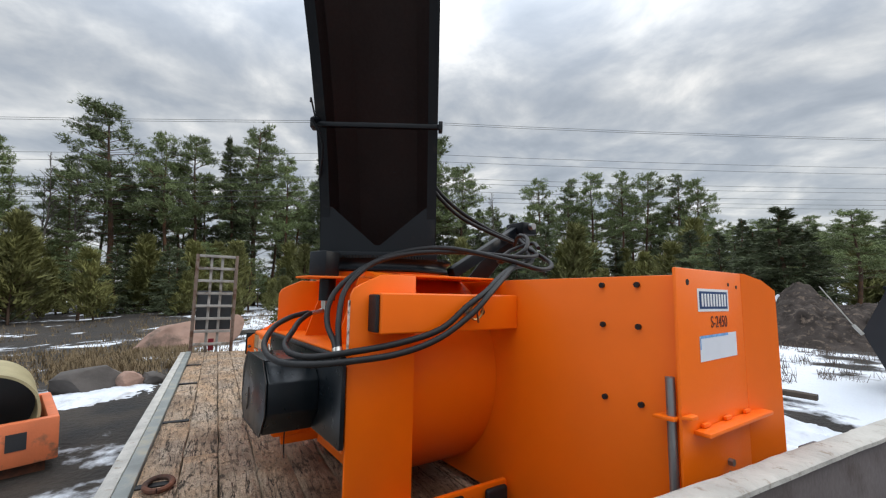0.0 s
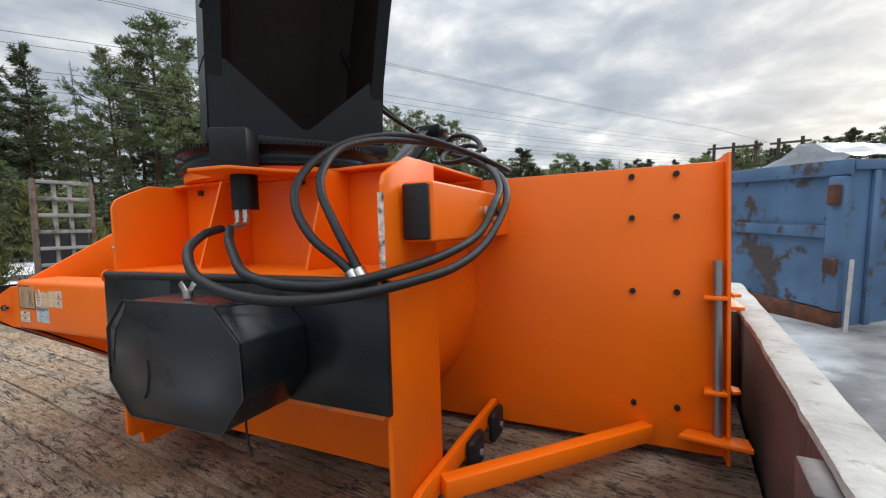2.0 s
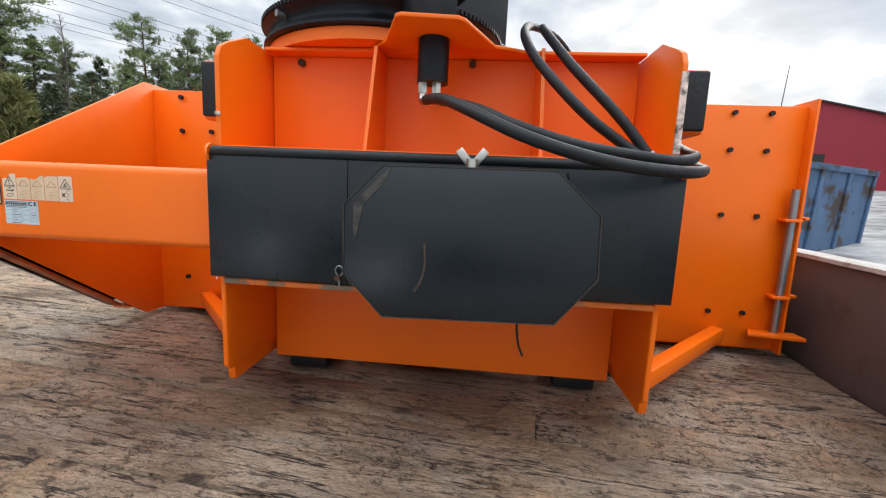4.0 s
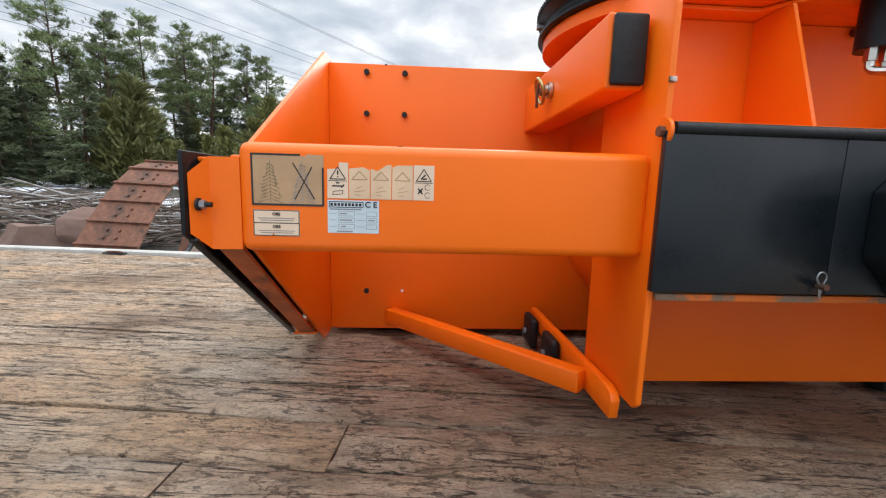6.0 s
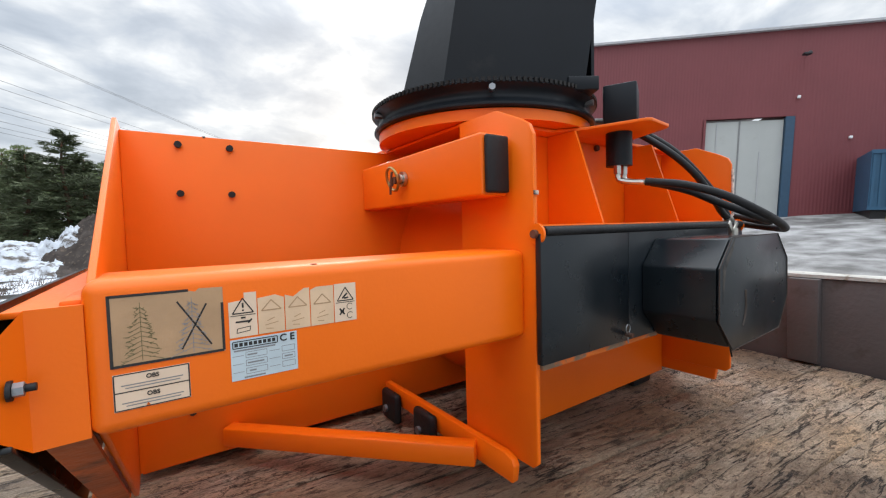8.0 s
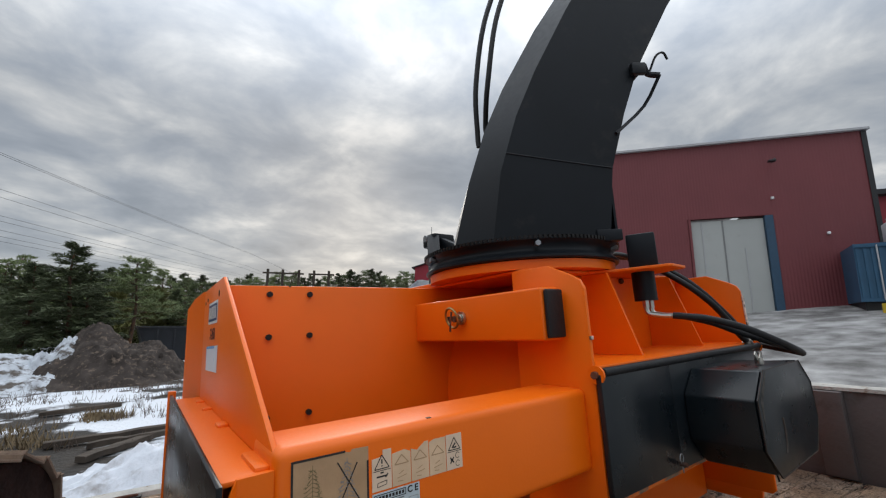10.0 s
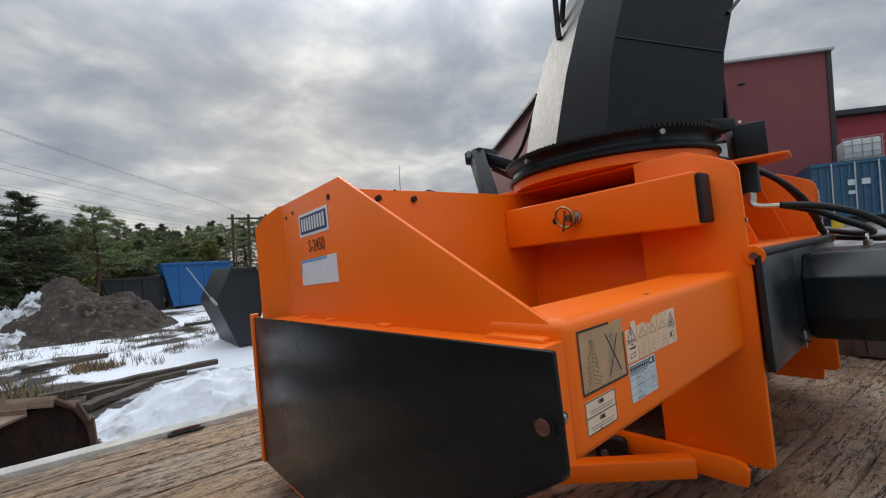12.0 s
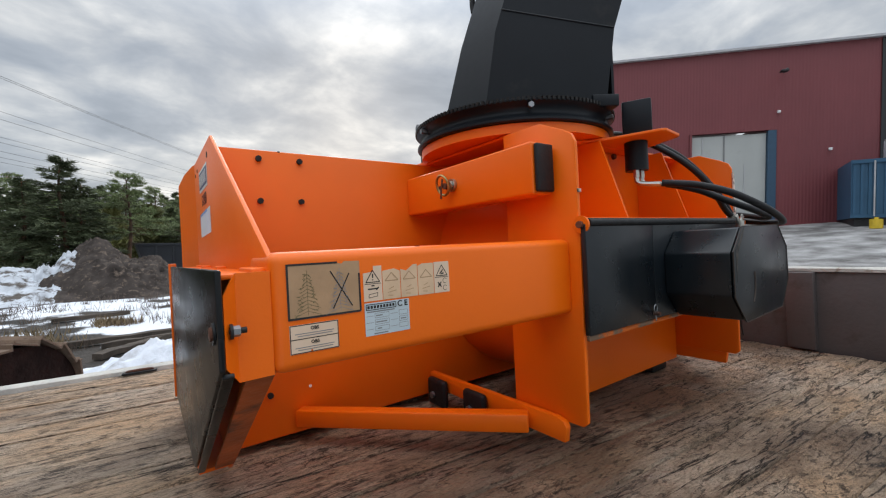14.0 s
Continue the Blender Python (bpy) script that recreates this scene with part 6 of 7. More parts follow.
def shoe_meshes():
    bm = box(-0.140, 0.136, -0.41, 0.41, -0.008, 0.008, bev=0.003)
    add_box(bm, 0.116, 0.134, -0.41, 0.41, -0.036, -0.006, bev=0.003)
    add_box(bm, -0.138, -0.126, -0.41, 0.41, -0.018, -0.006, bev=0.002)
    for yy in (-0.085, 0.075):
        for xx in (-0.06, 0.03):
            add_rod(bm, (xx, yy, -0.026), (xx, yy, -0.006), 0.017, 6)
    low = bm.copy()
    return mesh_ob("track_shoe", bm, TRACK_RUST), mesh_ob("track_shoe", low, TRACK_MUD), mesh_ob("track_link", box(-0.130, 0.130, -0.028, 0.028, 0.012, 0.120, bev=0.008), SKIP_DARK)


def crawler_track(x, y, turn, length, z0, z1, label, lead, slant=0.0, wide=1.0, shoe=None, pitch=0.276, lap=0.0):
    """A loop of shoes on two rows of links; it starts at x, y and runs off in the way turn, clockwise from +y."""
    way = Matrix.Rotation(radians(-turn), 4, "Z")
    t = root("crawler_track", label, "crawler track", Matrix.Translation((x, y, 0)) @ way, "crawler tracks beside the trailer")
    rad = (z1 - z0) / 2
    line = []
    for k in range(9):
        a = math.pi * (1.5 - k / 8)
        line.append((0, rad + rad * math.cos(a) * lead + slant * (rad + rad * math.sin(a)), z0 + rad + rad * math.sin(a)))
    for k in range(9):
        a = math.pi * (0.5 - k / 8)
        line.append((0, length - rad + rad * math.cos(a), z0 + rad + rad * math.sin(a)))
    line.append((0, length * 0.5, z0))
    line.append(line[0])
    path = spline(line, 16)
    mid = Vector((0, length / 2, (z0 + z1) / 2))
    dist, nxt = 0.0, 0.0
    for a, b in zip(path, path[1:]):
        if dist >= nxt:
            d = (b - a).normalized()
            s = Vector((1, 0, 0))
            up = d.cross(s)
            if up.dot(mid - a) < 0:
                s, up = -s, -up
            m = Matrix((d, s, up)).transposed().to_4x4()
            m.translation = a
            for me, nm, offs in ((shoe.data, "track_shoe", (0.0,)), (LINK.data, "track_link", (-0.10, 0.10))):
                for off in offs:
                    o = new(nm, me)
                    o.parent = t
                    o.matrix_local = m @ Matrix.Translation((0, off, 0)) @ Matrix.Rotation(lap, 4, "Y") @ Matrix.Diagonal((pitch / 0.276, wide if nm == "track_shoe" else 1, 1, 1))
            nxt += pitch
        dist += (b - a).length
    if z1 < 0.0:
        # added filling: gives the low loop its dark, shaded side
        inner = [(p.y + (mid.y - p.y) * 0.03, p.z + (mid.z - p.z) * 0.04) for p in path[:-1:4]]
        part("loop_shade", plate(inner, "x", -0.37, 0.37), TRACK_SHADE, t, "near-black filling painted as the shaded side of the loop")
    return t


SHOE, SHOE_LOW, LINK = shoe_meshes()
crawler_track(-4.02, 1.98, 2, 2.6, -0.95, 0.42, "tall loop of rusty crawler track beside brushwood", 0.55, 0.85, 0.76, shoe=SHOE)
crawler_track(-2.64, 2.09, 32, 0.98, -0.95, -0.06, "low loop of muddy crawler track on the snow", 1.0, shoe=SHOE_LOW, pitch=0.185, lap=-0.16)
for o in (SHOE, SHOE_LOW, LINK):
    bpy.data.objects.remove(o)

# ---- skips ----
def skip(name, label, x, y, turn, w, l, h, mat, group="skips in the yard", slope=0.45):
    """An open skip with a sloped end, ribs and rim."""
    s = root(name, label, "skip", Matrix.Translation((x, y, ground_z(x, y) + 0.02)) @ Matrix.Rotation(radians(turn), 4, "Z"), group)
    t = 0.03
    for yy in (-w / 2, w / 2 - t):
        part("side_wall", plate([(-l / 2 + slope, 0.06), (l / 2, 0.06), (l / 2, h), (-l / 2, h)], "y", yy, yy + t), mat, s)
    part("floor", box(-l / 2 + slope, l / 2, -w / 2 + t, w / 2 - t, 0.06, 0.10), mat, s)
    e = bmesh.new()
    vs = [(-l / 2 + slope, 0.06), (-l / 2 + slope + t, 0.06), (-l / 2 + t, h), (-l / 2, h)]
    add_plate(e, vs, "y", -w / 2 + t, w / 2 - t)
    part("end_wall", e, mat, s)
    part("end_wall", box(l / 2 - t, l / 2, -w / 2 + t, w / 2 - t, 0.10, h), mat, s)
    for yy in (-w / 2 - 0.05, w / 2):
        part("rim", box(-l / 2, l / 2, yy, yy + 0.05, h - 0.10, h + 0.02, bev=0.006), mat, s)
    for xx in np.linspace(-l / 2 + slope + 0.3, l / 2 - 0.1, max(3, int(l / 0.9))):
        for yy in (-w / 2 - 0.05, w / 2 + 0.004):
            part("rib", box(xx - 0.04, xx + 0.04, yy, yy + 0.046, 0.06, h - 0.11, bev=0.004), mat, s)
    for yy in (-w * 0.3, w * 0.3):
        part("runner", box(-l / 2 + slope + 0.1, l / 2 - 0.1, yy - 0.05, yy + 0.05, -0.03, 0.056), SKIP_DARK, s)
    return s


big = skip("roll_off_container", "scuffed blue open steel container with rusty lower edge", 5.29, 7.80, 30.9, 2.47, 6.0, 2.12, BIN_BLUE, slope=0.02)
big.location.z = -0.86
part("end_rail", box(-3.06, -3.004, -1.12, 1.12, 1.18, 1.34, bev=0.012), BIN_BLUE, big)
part("end_rail", box(-3.07, -3.004, -1.28, 1.28, 1.96, 2.15, bev=0.012), BIN_BLUE, big)
for yy in (-1.16, 1.16):
    part("end_post", box(-3.10, -3.004, yy - 0.10, yy + 0.10, 0.28, 1.95, bev=0.02), BIN_BLUE, big)
part("gusset", plate([(-1.04, 0.29), (-0.55, 0.29), (-1.04, 0.62)], "x", -3.05, -3.004), BIN_BLUE, big)
part("end_bumper", box(-3.07, -3.004, -1.25, 1.25, 0.02, 0.27, bev=0.01), RUST, big, "rusty lower edge")
part("rust_run", box(-3.0062, -3.0036, 0.86, 0.95, 0.30, 0.92), RUST, big, "rust stain where paint has flaked")
part("rust_run", box(-3.0622, -3.0602, -0.75, 0.05, 1.335, 1.3385), RUST, big)
part("hinge_bracket", box(-3.16, -3.10, -1.24, -1.10, 0.75, 0.95, bev=0.02), RUST, big)
part("hinge_bracket", box(-3.16, -3.10, -1.24, -1.10, 1.60, 1.85, bev=0.02), RUST, big)
part("prop_bar", rod((-3.12, -1.40, 0.03), (-3.05, -1.36, 0.95), 0.022, 8), CAP_WORN, big, "pale leaning steel bar")
van = root("pale_sheet", "crumpled pale plastic sheet lying in the container", "sheet", big.matrix_basis @ Matrix.Translation((-2.35, -0.45, 0.11)))
sh = bmesh.new()
grid = [[sh.verts.new((-0.55 + 0.14 * j, -0.72 + 0.12 * i, 2.06 + 0.26 * math.exp(-((i - 5) / 3.2) ** 2) + 0.05 * noise.noise((i * 0.6, j * 0.6, 0)))) for j in range(9)] for i in range(13)]
for i in range(12):
    for j in range(8):
        sh.faces.new((grid[i][j], grid[i + 1][j], grid[i + 1][j + 1], grid[i][j + 1]))
bmesh.ops.solidify(sh, geom=sh.faces[:], thickness=0.02)
part("sheet", sh, CARPAINT, van, smooth=False)
part("load", box(-0.5, 0.5, -0.6, 0.6, 0.0, 2.02, bev=0.05), SKIP_DARK, van)

old = skip("old_skip", "dull dark blue steel skip with rusty corners", 2.31, 8.86, 50, 1.2, 2.4, 1.98, BIN_DULL, slope=0.02)
old.location.z = -0.74
for yy in (-0.53, 0.53):
    part("end_post", box(-1.29, -1.204, yy - 0.07, yy + 0.07, 0.1, 1.86, bev=0.015), BIN_DULL, old)
part("end_rail", box(-1.27, -1.204, -0.45, 0.45, 1.05, 1.17, bev=0.01), BIN_DULL, old)
part("door_latch", box(-1.33, -1.275, 0.05, 0.18, 0.35, 1.65, bev=0.01), RUST, old, "rusty door latch bar")

skip("blue_skip", "bright blue open steel skip behind the soil heap", 1.75, 22.7, 0, 1.9, 2.9, 2.05, SKIP_BLUE)
skip("black_skip", "black low steel skip behind the soil heap", -0.72, 23.0, 4, 1.8, 2.2, 1.55, SKIP_DARK)
def hook_skip(x, y, turn):
    """A skip whose ends fold outwards to half its height and back in above."""
    s = root("dark_skip", "dark steel skip with folded ends and a lifting arm", "skip", Matrix.Translation((x, y, -1.0)) @ Matrix.Rotation(radians(turn), 4, "Z"), "skips in the yard")
    prof = [(0.40, 0.0), (0.68, 0.0), (0.98, 0.97), (0.80, 1.66), (0.30, 1.66), (0.0, 0.97)]
    for yy in (0.0, 1.47):
        part("side_wall", plate(prof, "y", yy, yy + 0.03), SKIP_DARK, s)
    for p, q in ((prof[0], prof[1]), (prof[1], prof[2]), (prof[2], prof[3]), (prof[5], prof[0]), (prof[4], prof[5])):
        part("end_wall", plate([(p[0], p[1]), (q[0], q[1]), (q[0] * 0.97 + 0.044, q[1] * 0.97 + 0.03), (p[0] * 0.97 + 0.044, p[1] * 0.97 + 0.03)], "y", 0.031, 1.469), SKIP_DARK, s)
    part("rim", box(0.30, 0.80, -0.03, -0.002, 1.58, 1.67, bev=0.005), SKIP_DARK, s)
    part("lifting_arm", rod((-0.50, -0.03, 1.72), (-0.05, -0.03, 1.0), 0.009, 8), CAP_WORN, s, "pale thin lifting arm")
    part("arm_end", rod((-0.10, -0.03, 1.08), (0.01, -0.03, 0.93), 0.028, 10), CAP_WORN, s)
    return s


hook_skip(0.03, 8.5, 2)

# ---- hall ----
def hall():
    A, B = Vector((14.1, 10.4, 0)), Vector((20.75, 1.57, 0))
    d = (B - A).normalized()
    nrm = Vector((d.y, -d.x, 0))
    if nrm.dot(Vector((-1, -1, 0)) - A) < 0:
        nrm = -nrm
    L = (B - A).length
    z0 = 0.55
    m = Matrix((d, -nrm, Vector((0, 0, 1)))).transposed().to_4x4()
    m.translation = Vector((A.x, A.y, z0))
    h = root("hall", "dark red corrugated sheet hall with off-white folding door", "hall", m)
    top0, top1 = 7.70, 7.52
    depth = 16.0
    dx0, dx1, dh = 4.80, 7.40, 4.28  # door opening along the front

    def ribbed(x0, x1, zf0, zf1, y, name, mat=HALL_RED):
        """Trapezoid sheet between heights given at both ends."""
        bm = bmesh.new()
        n = max(2, int((x1 - x0) / 0.11) * 2)
        prev = None
        for i in range(n + 1):
            x = x0 + (x1 - x0) * i / n
            yy = y - (0.007 if (i // 1) % 2 else 0.0)
            f = (x - x0) / (x1 - x0)
            va = bm.verts.new((x, yy, zf0[0] + (zf0[1] - zf0[0]) * f))
            vb = bm.verts.new((x, yy, zf1[0] + (zf1[1] - zf1[0]) * f))
            if prev:
                bm.faces.new((prev[0], va, vb, prev[1]))
            prev = (va, vb)
        return part(name, bm, mat, h, smooth=False)

    def top(x):
        return top0 + (top1 - top0) * x / L

    part("wall_core", box(0.02, dx0 - 0.13, 0.02, 0.25, -1.5, 6.9), HALL_RED, h)
    part("wall_core", box(dx1 + 0.33, L - 0.02, 0.02, 0.25, -1.5, 6.9), HALL_RED, h)
    part("wall_core", box(dx0 - 0.13, dx1 + 0.33, 0.02, 0.25, dh + 0.1, 6.9), HALL_RED, h)
    ribbed(0, dx0 - 0.12, (-1.5, -1.5), (top(0), top(dx0)), 0.0, "front_sheet")
    ribbed(dx1 + 0.32, L, (-1.5, -1.5), (top(dx1), top(L)), 0.0, "front_sheet")
    ribbed(dx0 - 0.12, dx1 + 0.32, (dh + 0.1, dh + 0.1), (top(dx0), top(dx1)), 0.0, "front_sheet")
    part("side_wall", box(0.0, 0.25, 0.26, depth, -1.5, 7.2), HALL_RED, h)
    part("side_wall", box(L - 0.25, L, 0.26, depth, -1.5, 7.0), HALL_RED, h)
    part("rear_wall", box(0.26, L - 0.26, depth - 0.25, depth, -1.5, 7.0), HALL_RED, h)
    part("side_wing", beam_bm((0.0, 0.3, 2.9), (-5.6, 17.1, 2.9), 0.25, 8.8, 0.0), HALL_RED, h)
    part("wing_gutter", beam_bm((-0.2, 0.1, 7.38), (-5.9, 17.1, 7.38), 0.35, 0.14, 0.0), DARK_TRIM, h)
    r = bmesh.new()
    add_plate(r, [(-0.1, top0 - 0.02), (L + 0.1, top1 - 0.02), (L + 0.1, top1 + 0.07), (-0.1, top0 + 0.07)], "y", -0.16, depth + 0.1)
    part("roof", r, PALE_TRIM, h, "pale sheet roof edge")
    part("corner_trim", box(-0.03, 0.10, -0.05, -0.002 - 0.03, -1.5, top0 - 0.03), DARK_TRIM, h, "dark corner trim")
    part("corner_trim", box(L - 0.14, L + 0.03, -0.05, -0.032, -1.5, top1 - 0.03), DARK_TRIM, h, "dark corner trim")
    door = part("folding_door", box(dx0, dx1, 0.10, 0.16, 0.0, dh), DOOR_WHITE, h, "off-white folding door of tall leaves")
    for k, f in enumerate((0.15, 0.445, 0.72)):
        x = dx0 + (dx1 - dx0) * f
        w = 0.025 if k == 1 else 0.014
        part("leaf_joint", box(x - w, x + w, 0.075, 0.098, 0.0 if k < 2 else 0.5, dh if k < 2 else dh * 0.72), INK_GREY if k == 1 else PALE_TRIM, door)
    part("door_frame", box(dx1 + 0.02, dx1 + 0.30, -0.04, 0.15, -0.1, dh + 0.08), BLUE_TRIM, h, "blue door post")
    part("door_frame", box(dx0 - 0.11, dx0 - 0.02, -0.04, 0.15, -0.1, dh + 0.08), HALL_RED, h)
    part("threshold", box(dx0 - 0.1, dx1 + 0.3, -0.5, 0.09, -1.5, -0.02), STONE, h)
    lamp = part("wall_lamp", tube([(7.9, -0.05, 6.55), (7.9, -0.35, 6.6), (7.75, -0.5, 6.5)], 0.03, 8, 3), DARK_TRIM, h)
    part("lamp_head", box(7.6, 7.85, -0.62, -0.42, 6.42, 6.5, bev=0.02), DARK_TRIM, lamp)
    for x, z in ((7.75, 5.05), (9.4, 3.5)):
        part("wall_light", box(x - 0.05, x + 0.05, -0.12, -0.03, z - 0.05, z + 0.05, bev=0.015), SIGN_WHITE, h)
    # lower wing beside it
    part("wing_wall", box(L + 0.04, L + 9, 0.6, 0.85, -1.5, 4.95), HALL_RED2, h, "bright red lower wing")
    part("wing_roof", box(L + 0.0, L + 9.2, 0.3, 8, 4.98, 5.18), DARK_TRIM, h)
    return h


hall()

# red gabled shed and mast in the distance
sx, sy = -1.7 + 42 * math.sin(radians(37.8)), -1.1 + 42 * math.cos(radians(37.8))
shed = root("red_shed", "dark red gabled shed in the distance", "shed", Matrix.Translation((sx, sy, ground_z(sx, sy))) @ Matrix.Rotation(radians(-40), 4, "Z"))
sg = plate([(-4.5, -0.5), (4.5, -0.5), (4.5, 4.9), (0.0, 6.3), (-4.5, 4.9)], "y", 0, 9)
part("wall", sg, HALL_RED2, shed)
part("roof", beam_bm((0.05, 4.5, 6.38), (-4.8, 4.5, 4.88), 9.4, 0.1, 0.0), DARK_TRIM, shed)
part("roof", beam_bm((-0.05, 4.5, 6.38), (4.8, 4.5, 4.88), 9.4, 0.1, 0.0), DARK_TRIM, shed)
part("door", box(-0.8, 0.8, -0.05, -0.005, 0, 2.6), DARK_TRIM, shed)
mx, my = -1.7 + 60 * math.sin(radians(33.9)), -1.1 + 60 * math.cos(radians(33.9))
mast = mesh_ob("radio_mast", tube([(mx, my, ground_z(mx, my) - 0.2), (mx, my, 14.3)], lambda t: 0.09 - 0.05 * t, 8, 1), WIRE)
tagged(mast, "thin grey radio mast in the distance", "mast")

# blue container with a tank on top
ca = radians(80.5)
ccx, ccy = -1.2 + 19.8 * math.sin(radians(84.4)), -1.37 + 19.8 * math.cos(radians(84.4))
cont = root("storage_container", "blue corrugated storage container beside the hall", "container", Matrix.Translation((ccx, ccy, ground_z(ccx, ccy) + 0.12)) @ Matrix.Rotation(radians(-70), 4, "Z"))
part("body", box(-1.5, 3.0, 0.0, 2.2, 0.12, 2.06), CONT_BLUE, cont)
for k in range(24):
    x = -1.42 + k * 0.187
    part("rib", box(x - 0.04, x + 0.04, -0.035, -0.002, 0.25, 1.93), CONT_BLUE, cont)
for z in (0.12, 1.94):
    part("rail", box(-1.52, 3.02, -0.07, -0.037, z, z + 0.12), CONT_BLUE, cont)
part("base", box(-1.4, 2.9, 0.1, 2.1, -0.5, 0.118), DARK_TRIM, cont)
for x, z, wd, hh in ((-0.55, 1.2, 0.22, 0.2), (-0.2, 1.2, 0.22, 0.2), (-0.55, 0.9, 0.22, 0.12)):
    part("notice", box(x, x + wd, -0.078, -0.072, z, z + hh), LABEL_SILVER, cont)
ibc = root("plastic_tank", "translucent white tank in a wire cage on the container", "tank", cont.matrix_world @ Matrix.Translation((-0.15, 0.0, 2.07)) @ Matrix.Diagonal((0.86, 0.86, 0.86, 1)))
part("tank", box(-0.45, 0.65, 0.15, 1.15, 0.1, 0.85, bev=0.06), PLASTIC_WHITE, ibc)
part("pallet", box(-0.5, 0.7, 0.1, 1.2, 0.0, 0.095), INK_GREY, ibc)
for k in range(5):
    part("cage_bar", box(-0.5 + 0.29 * k, -0.475 + 0.29 * k, 0.11, 0.13, 0.1, 0.9), GALV, ibc)
for z in (0.3, 0.6, 0.9):
    part("cage_bar", box(-0.52, 0.72, 0.085, 0.105, z - 0.015, z + 0.015), GALV, ibc)
for x in (-0.95, -0.35, 0.25, 0.85, 1.45, 2.05, 2.65):
    part("lock_rod", rod((x, -0.085, 0.16), (x, -0.085, 2.0), 0.022, 8), PALE_TRIM, cont, "pale vertical lock rod")
drum_bm = rod((0, 0, 0.0), (0, 0, 0.30), 0.16, 20)
add_rod(drum_bm, (0, 0, 0.302), (0, 0, 0.36), 0.05, 12)
can = tagged(mesh_ob("yellow_drum", drum_bm, YELLOW, True), "yellow plastic drum on the ice by the container", "drum")
yx, yy = -1.2 + 18.9 * math.sin(radians(81.9)), -1.37 + 18.9 * math.cos(radians(81.9))
can.matrix_world = Matrix.Translation((yx, yy, ground_z(yx, yy)))

# ---- old roller machine ----
rm = root("road_roller", "faded orange roller frame with a pale steel drum", "roller", Matrix.Translation((-4.75, -2.25, ground_z(-4.75, -2.25))) @ Matrix.Rotation(radians(12), 4, "Z"))
fr = bmesh.new()
add_box(fr, 0.57, 0.66, -1.2, 0.14, 0.12, 0.55, bev=0.015)
add_box(fr, -0.66, -0.57, -1.2, 0.14, 0.12, 0.55, bev=0.015)
add_box(fr, -0.569, 0.569, 0.05, 0.139, 0.12, 0.55, bev=0.01)
part("frame", fr, ROLLER_OR, rm)
part("slot", box(0.661, 0.666, -0.25, -0.10, 0.28, 0.45), DARK_TRIM, rm)
drum = part("drum", ring_bm((0, 0), 0.395, 0.42, -0.55, 0.55, 48), PALE_STEEL, rm)
drum.matrix_local = Matrix.Translation((-0.0, -0.42, 0.62)) @ Matrix.Rotation(radians(90), 4, "Y")
part("drum_plate", rod((0.10, -0.42, 0.62), (0.12, -0.42, 0.62), 0.39, 32), SKIP_DARK, rm)
part("drum_hub", rod((0.12, -0.42, 0.62), (0.22, -0.42, 0.62), 0.09, 16), RUST, rm)
for x in (-0.5, 0.5):
    part("foot", box(x - 0.06, x + 0.06, -1.1, 0.05, -0.1, 0.119), RUST, rm)

# ---- power lines ----
A0 = radians(-60)
out, along = Vector((math.sin(A0), math.cos(A0), 0)), Vector((math.sin(A0 + math.pi / 2), math.cos(A0 + math.pi / 2), 0))
for k, (dd, hh) in enumerate(((31, 9.9), (31.6, 9.5), (33, 8.5), (33.5, 8.2), (34, 7.6), (34.5, 7.2), (35, 6.9), (30.0, 12.0), (30.4, 12.3))):
    pts = []
    for s in np.linspace(-90, 150, 25):
        span = (s % 80) / 80
        pts.append(Vector((0, -1.2, 0.8)) + out * dd + along * s + Vector((0, 0, hh - 4 * 0.5 * span * (1 - span))))
    tagged(mesh_ob("power_line", tube(pts, 0.016, 5, 1), WIRE), "thin grey overhead power cable above the trees", "cable", "overhead cables")
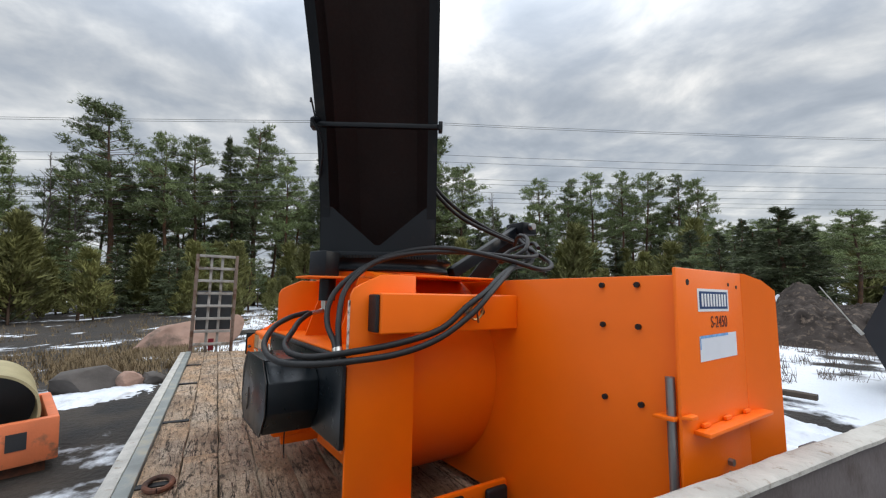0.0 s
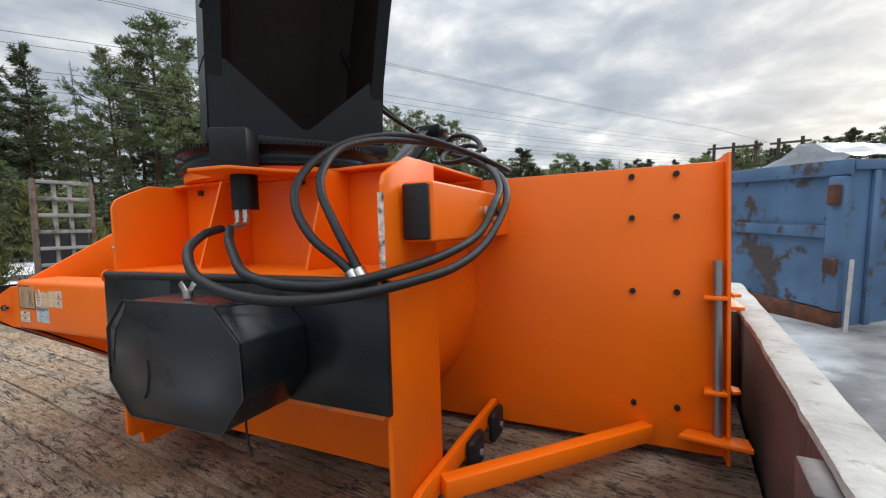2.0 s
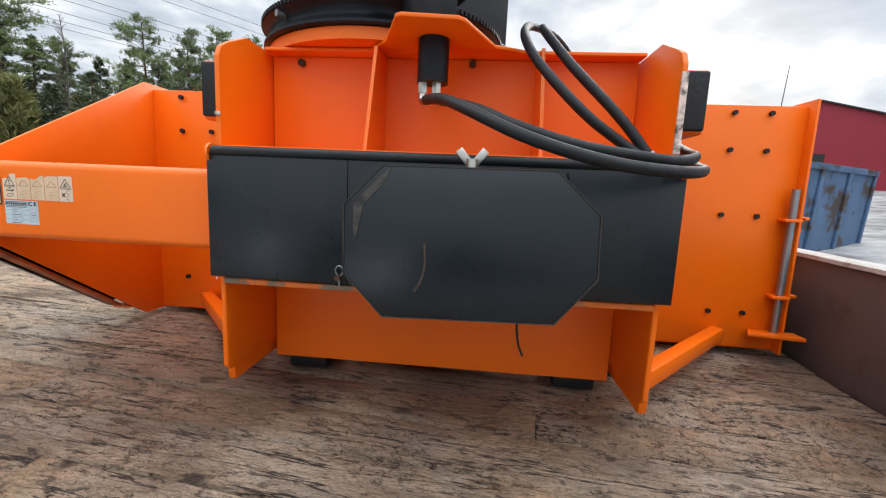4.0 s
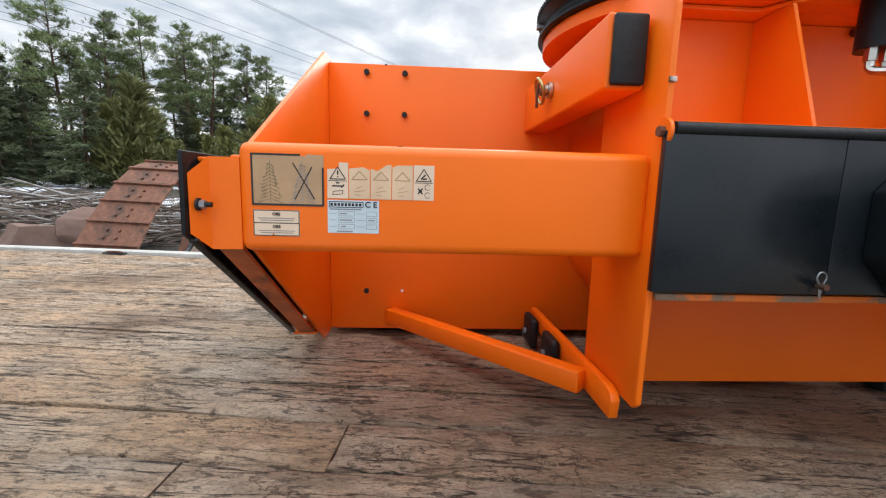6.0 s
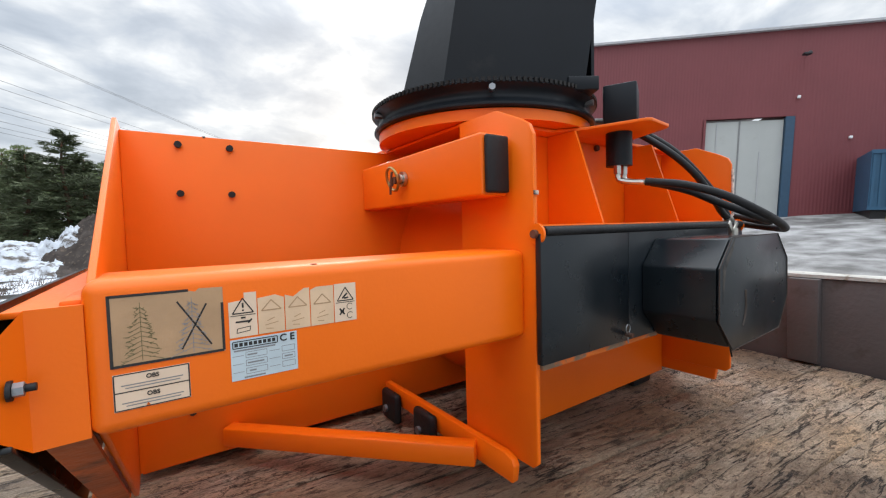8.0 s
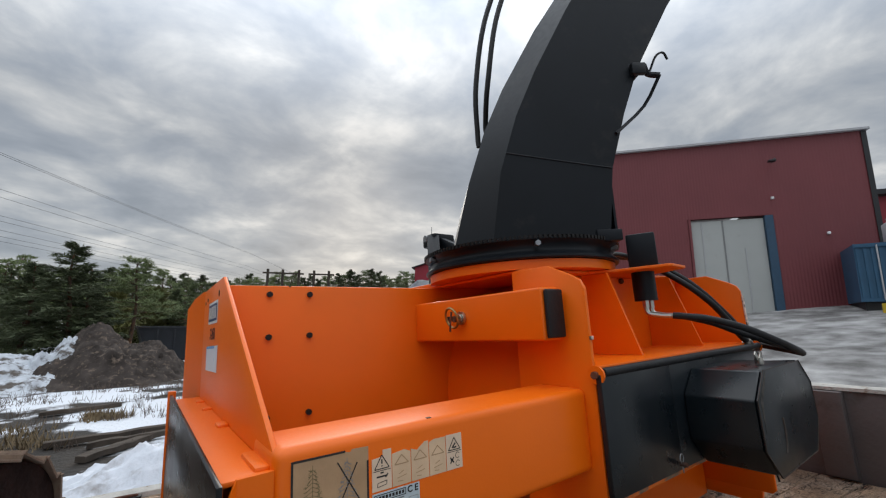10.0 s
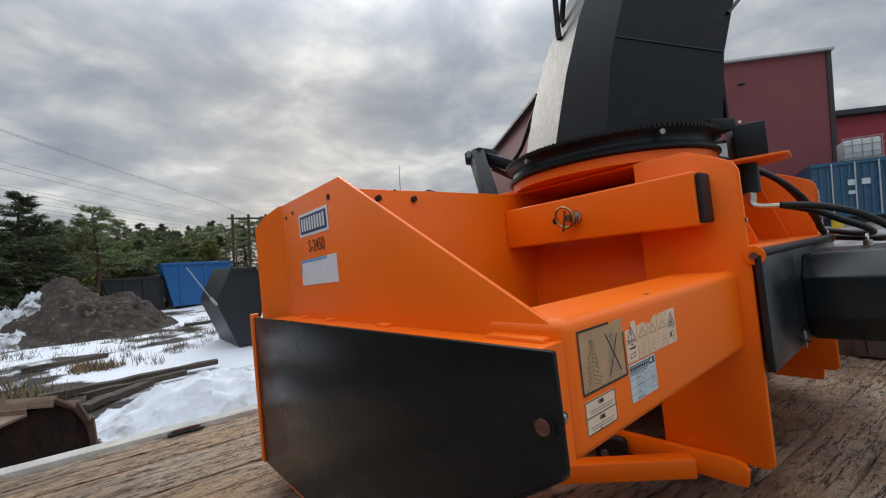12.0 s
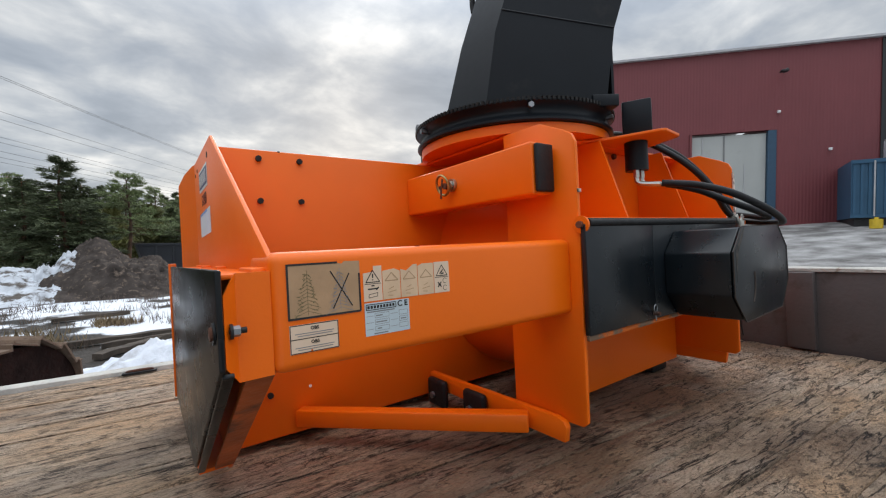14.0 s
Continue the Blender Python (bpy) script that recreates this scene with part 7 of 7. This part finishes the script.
for feet, ends in (((12.5, 14.3, 16.3), (11.9, 16.9)), ((18.2, 20.1), (17.5, 20.8))):
    d = 39.0
    mid = sum(feet) / len(feet)
    x, y = -1.68 + d * math.sin(radians(mid)), -1.12 + d * math.cos(radians(mid))
    g = ground_z(x, y)
    pole = root("power_pole", "dark wooden power pole frame with a crossbar in the distance", "pole", Matrix.Translation((x, y, g)) @ Matrix.Rotation(radians(-mid), 4, "Z"), "power poles")
    for a in feet:
        u = d * math.tan(radians(a - mid))
        part("pole", rod((u, 0, -0.3), (u, 0, 5.15 - g), 0.11, 8), LOG, pole)
    part("crossbar", box(d * math.tan(radians(ends[0] - mid)), d * math.tan(radians(ends[1] - mid)), -0.16, -0.115, 4.72 - g, 4.87 - g), LOG, pole)

# ---- deck planks, piece by piece ----
rp = random.Random(21)
planks = [bpy.data.meshes.new("plank") for _ in range(6)]
PL, PW = 2.7, 0.1575


def plank_mesh(me, r):
    """A worn plank: sagging, rounded and split edges, uneven ends."""
    bm = bmesh.new()
    nx, prof = 14, [(-0.5, -0.055), (-0.5, -0.007), (-0.478, -0.001), (-0.2, 0.0), (0.18, 0.0), (0.478, -0.001), (0.5, -0.007), (0.5, -0.055)]
    rows = []
    for i in range(nx + 1):
        x = (i / nx - 0.5) * PL
        row = []
        for j, (py, pz) in enumerate(prof):
            e = 0.004 if 0 < j < len(prof) - 1 else 0.0
            row.append(bm.verts.new((x + (r.uniform(-0.003, 0.003) if i in (0, nx) else 0), py * PW + r.uniform(-e, e), pz + r.uniform(-e, e) * 0.8)))
        rows.append(row)
    for a, b in zip(rows, rows[1:]):
        for j in range(len(prof) - 1):
            bm.faces.new((a[j], b[j], b[j + 1], a[j + 1]))
    bm.faces.new(rows[0])
    bm.faces.new(rows[-1][::-1])
    bmesh.ops.recalc_face_normals(bm, faces=bm.faces)
    bm.to_mesh(me)
    bm.free()
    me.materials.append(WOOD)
    me.shade_smooth()
    me.set_sharp_from_angle(angle=radians(50))


for me in planks:
    plank_mesh(me, rp)
rows_n = 16
for j in range(rows_n):
    v = V0 + PW / 2 + j * (V1 - V0) / rows_n
    off = rp.uniform(0.35, 1.0)
    first = True
    edge = U0
    while edge < U1 - 0.02:
        length = PL * (off if first else 1.0)
        first = False
        if edge + length > U1 - 0.35:
            length = U1 - edge
        o = new("plank", planks[rp.randrange(6)])
        o.parent = trailer
        o.matrix_local = Matrix.Translation((edge + length / 2, v, -0.005 + rp.uniform(-0.003, 0.002))) @ Matrix.Rotation(rp.uniform(-0.012, 0.012), 4, "X") @ Matrix.Diagonal(((length - 0.003) / PL, (0.990 + rp.uniform(-0.014, 0.0)), 1, 1))
        edge += length
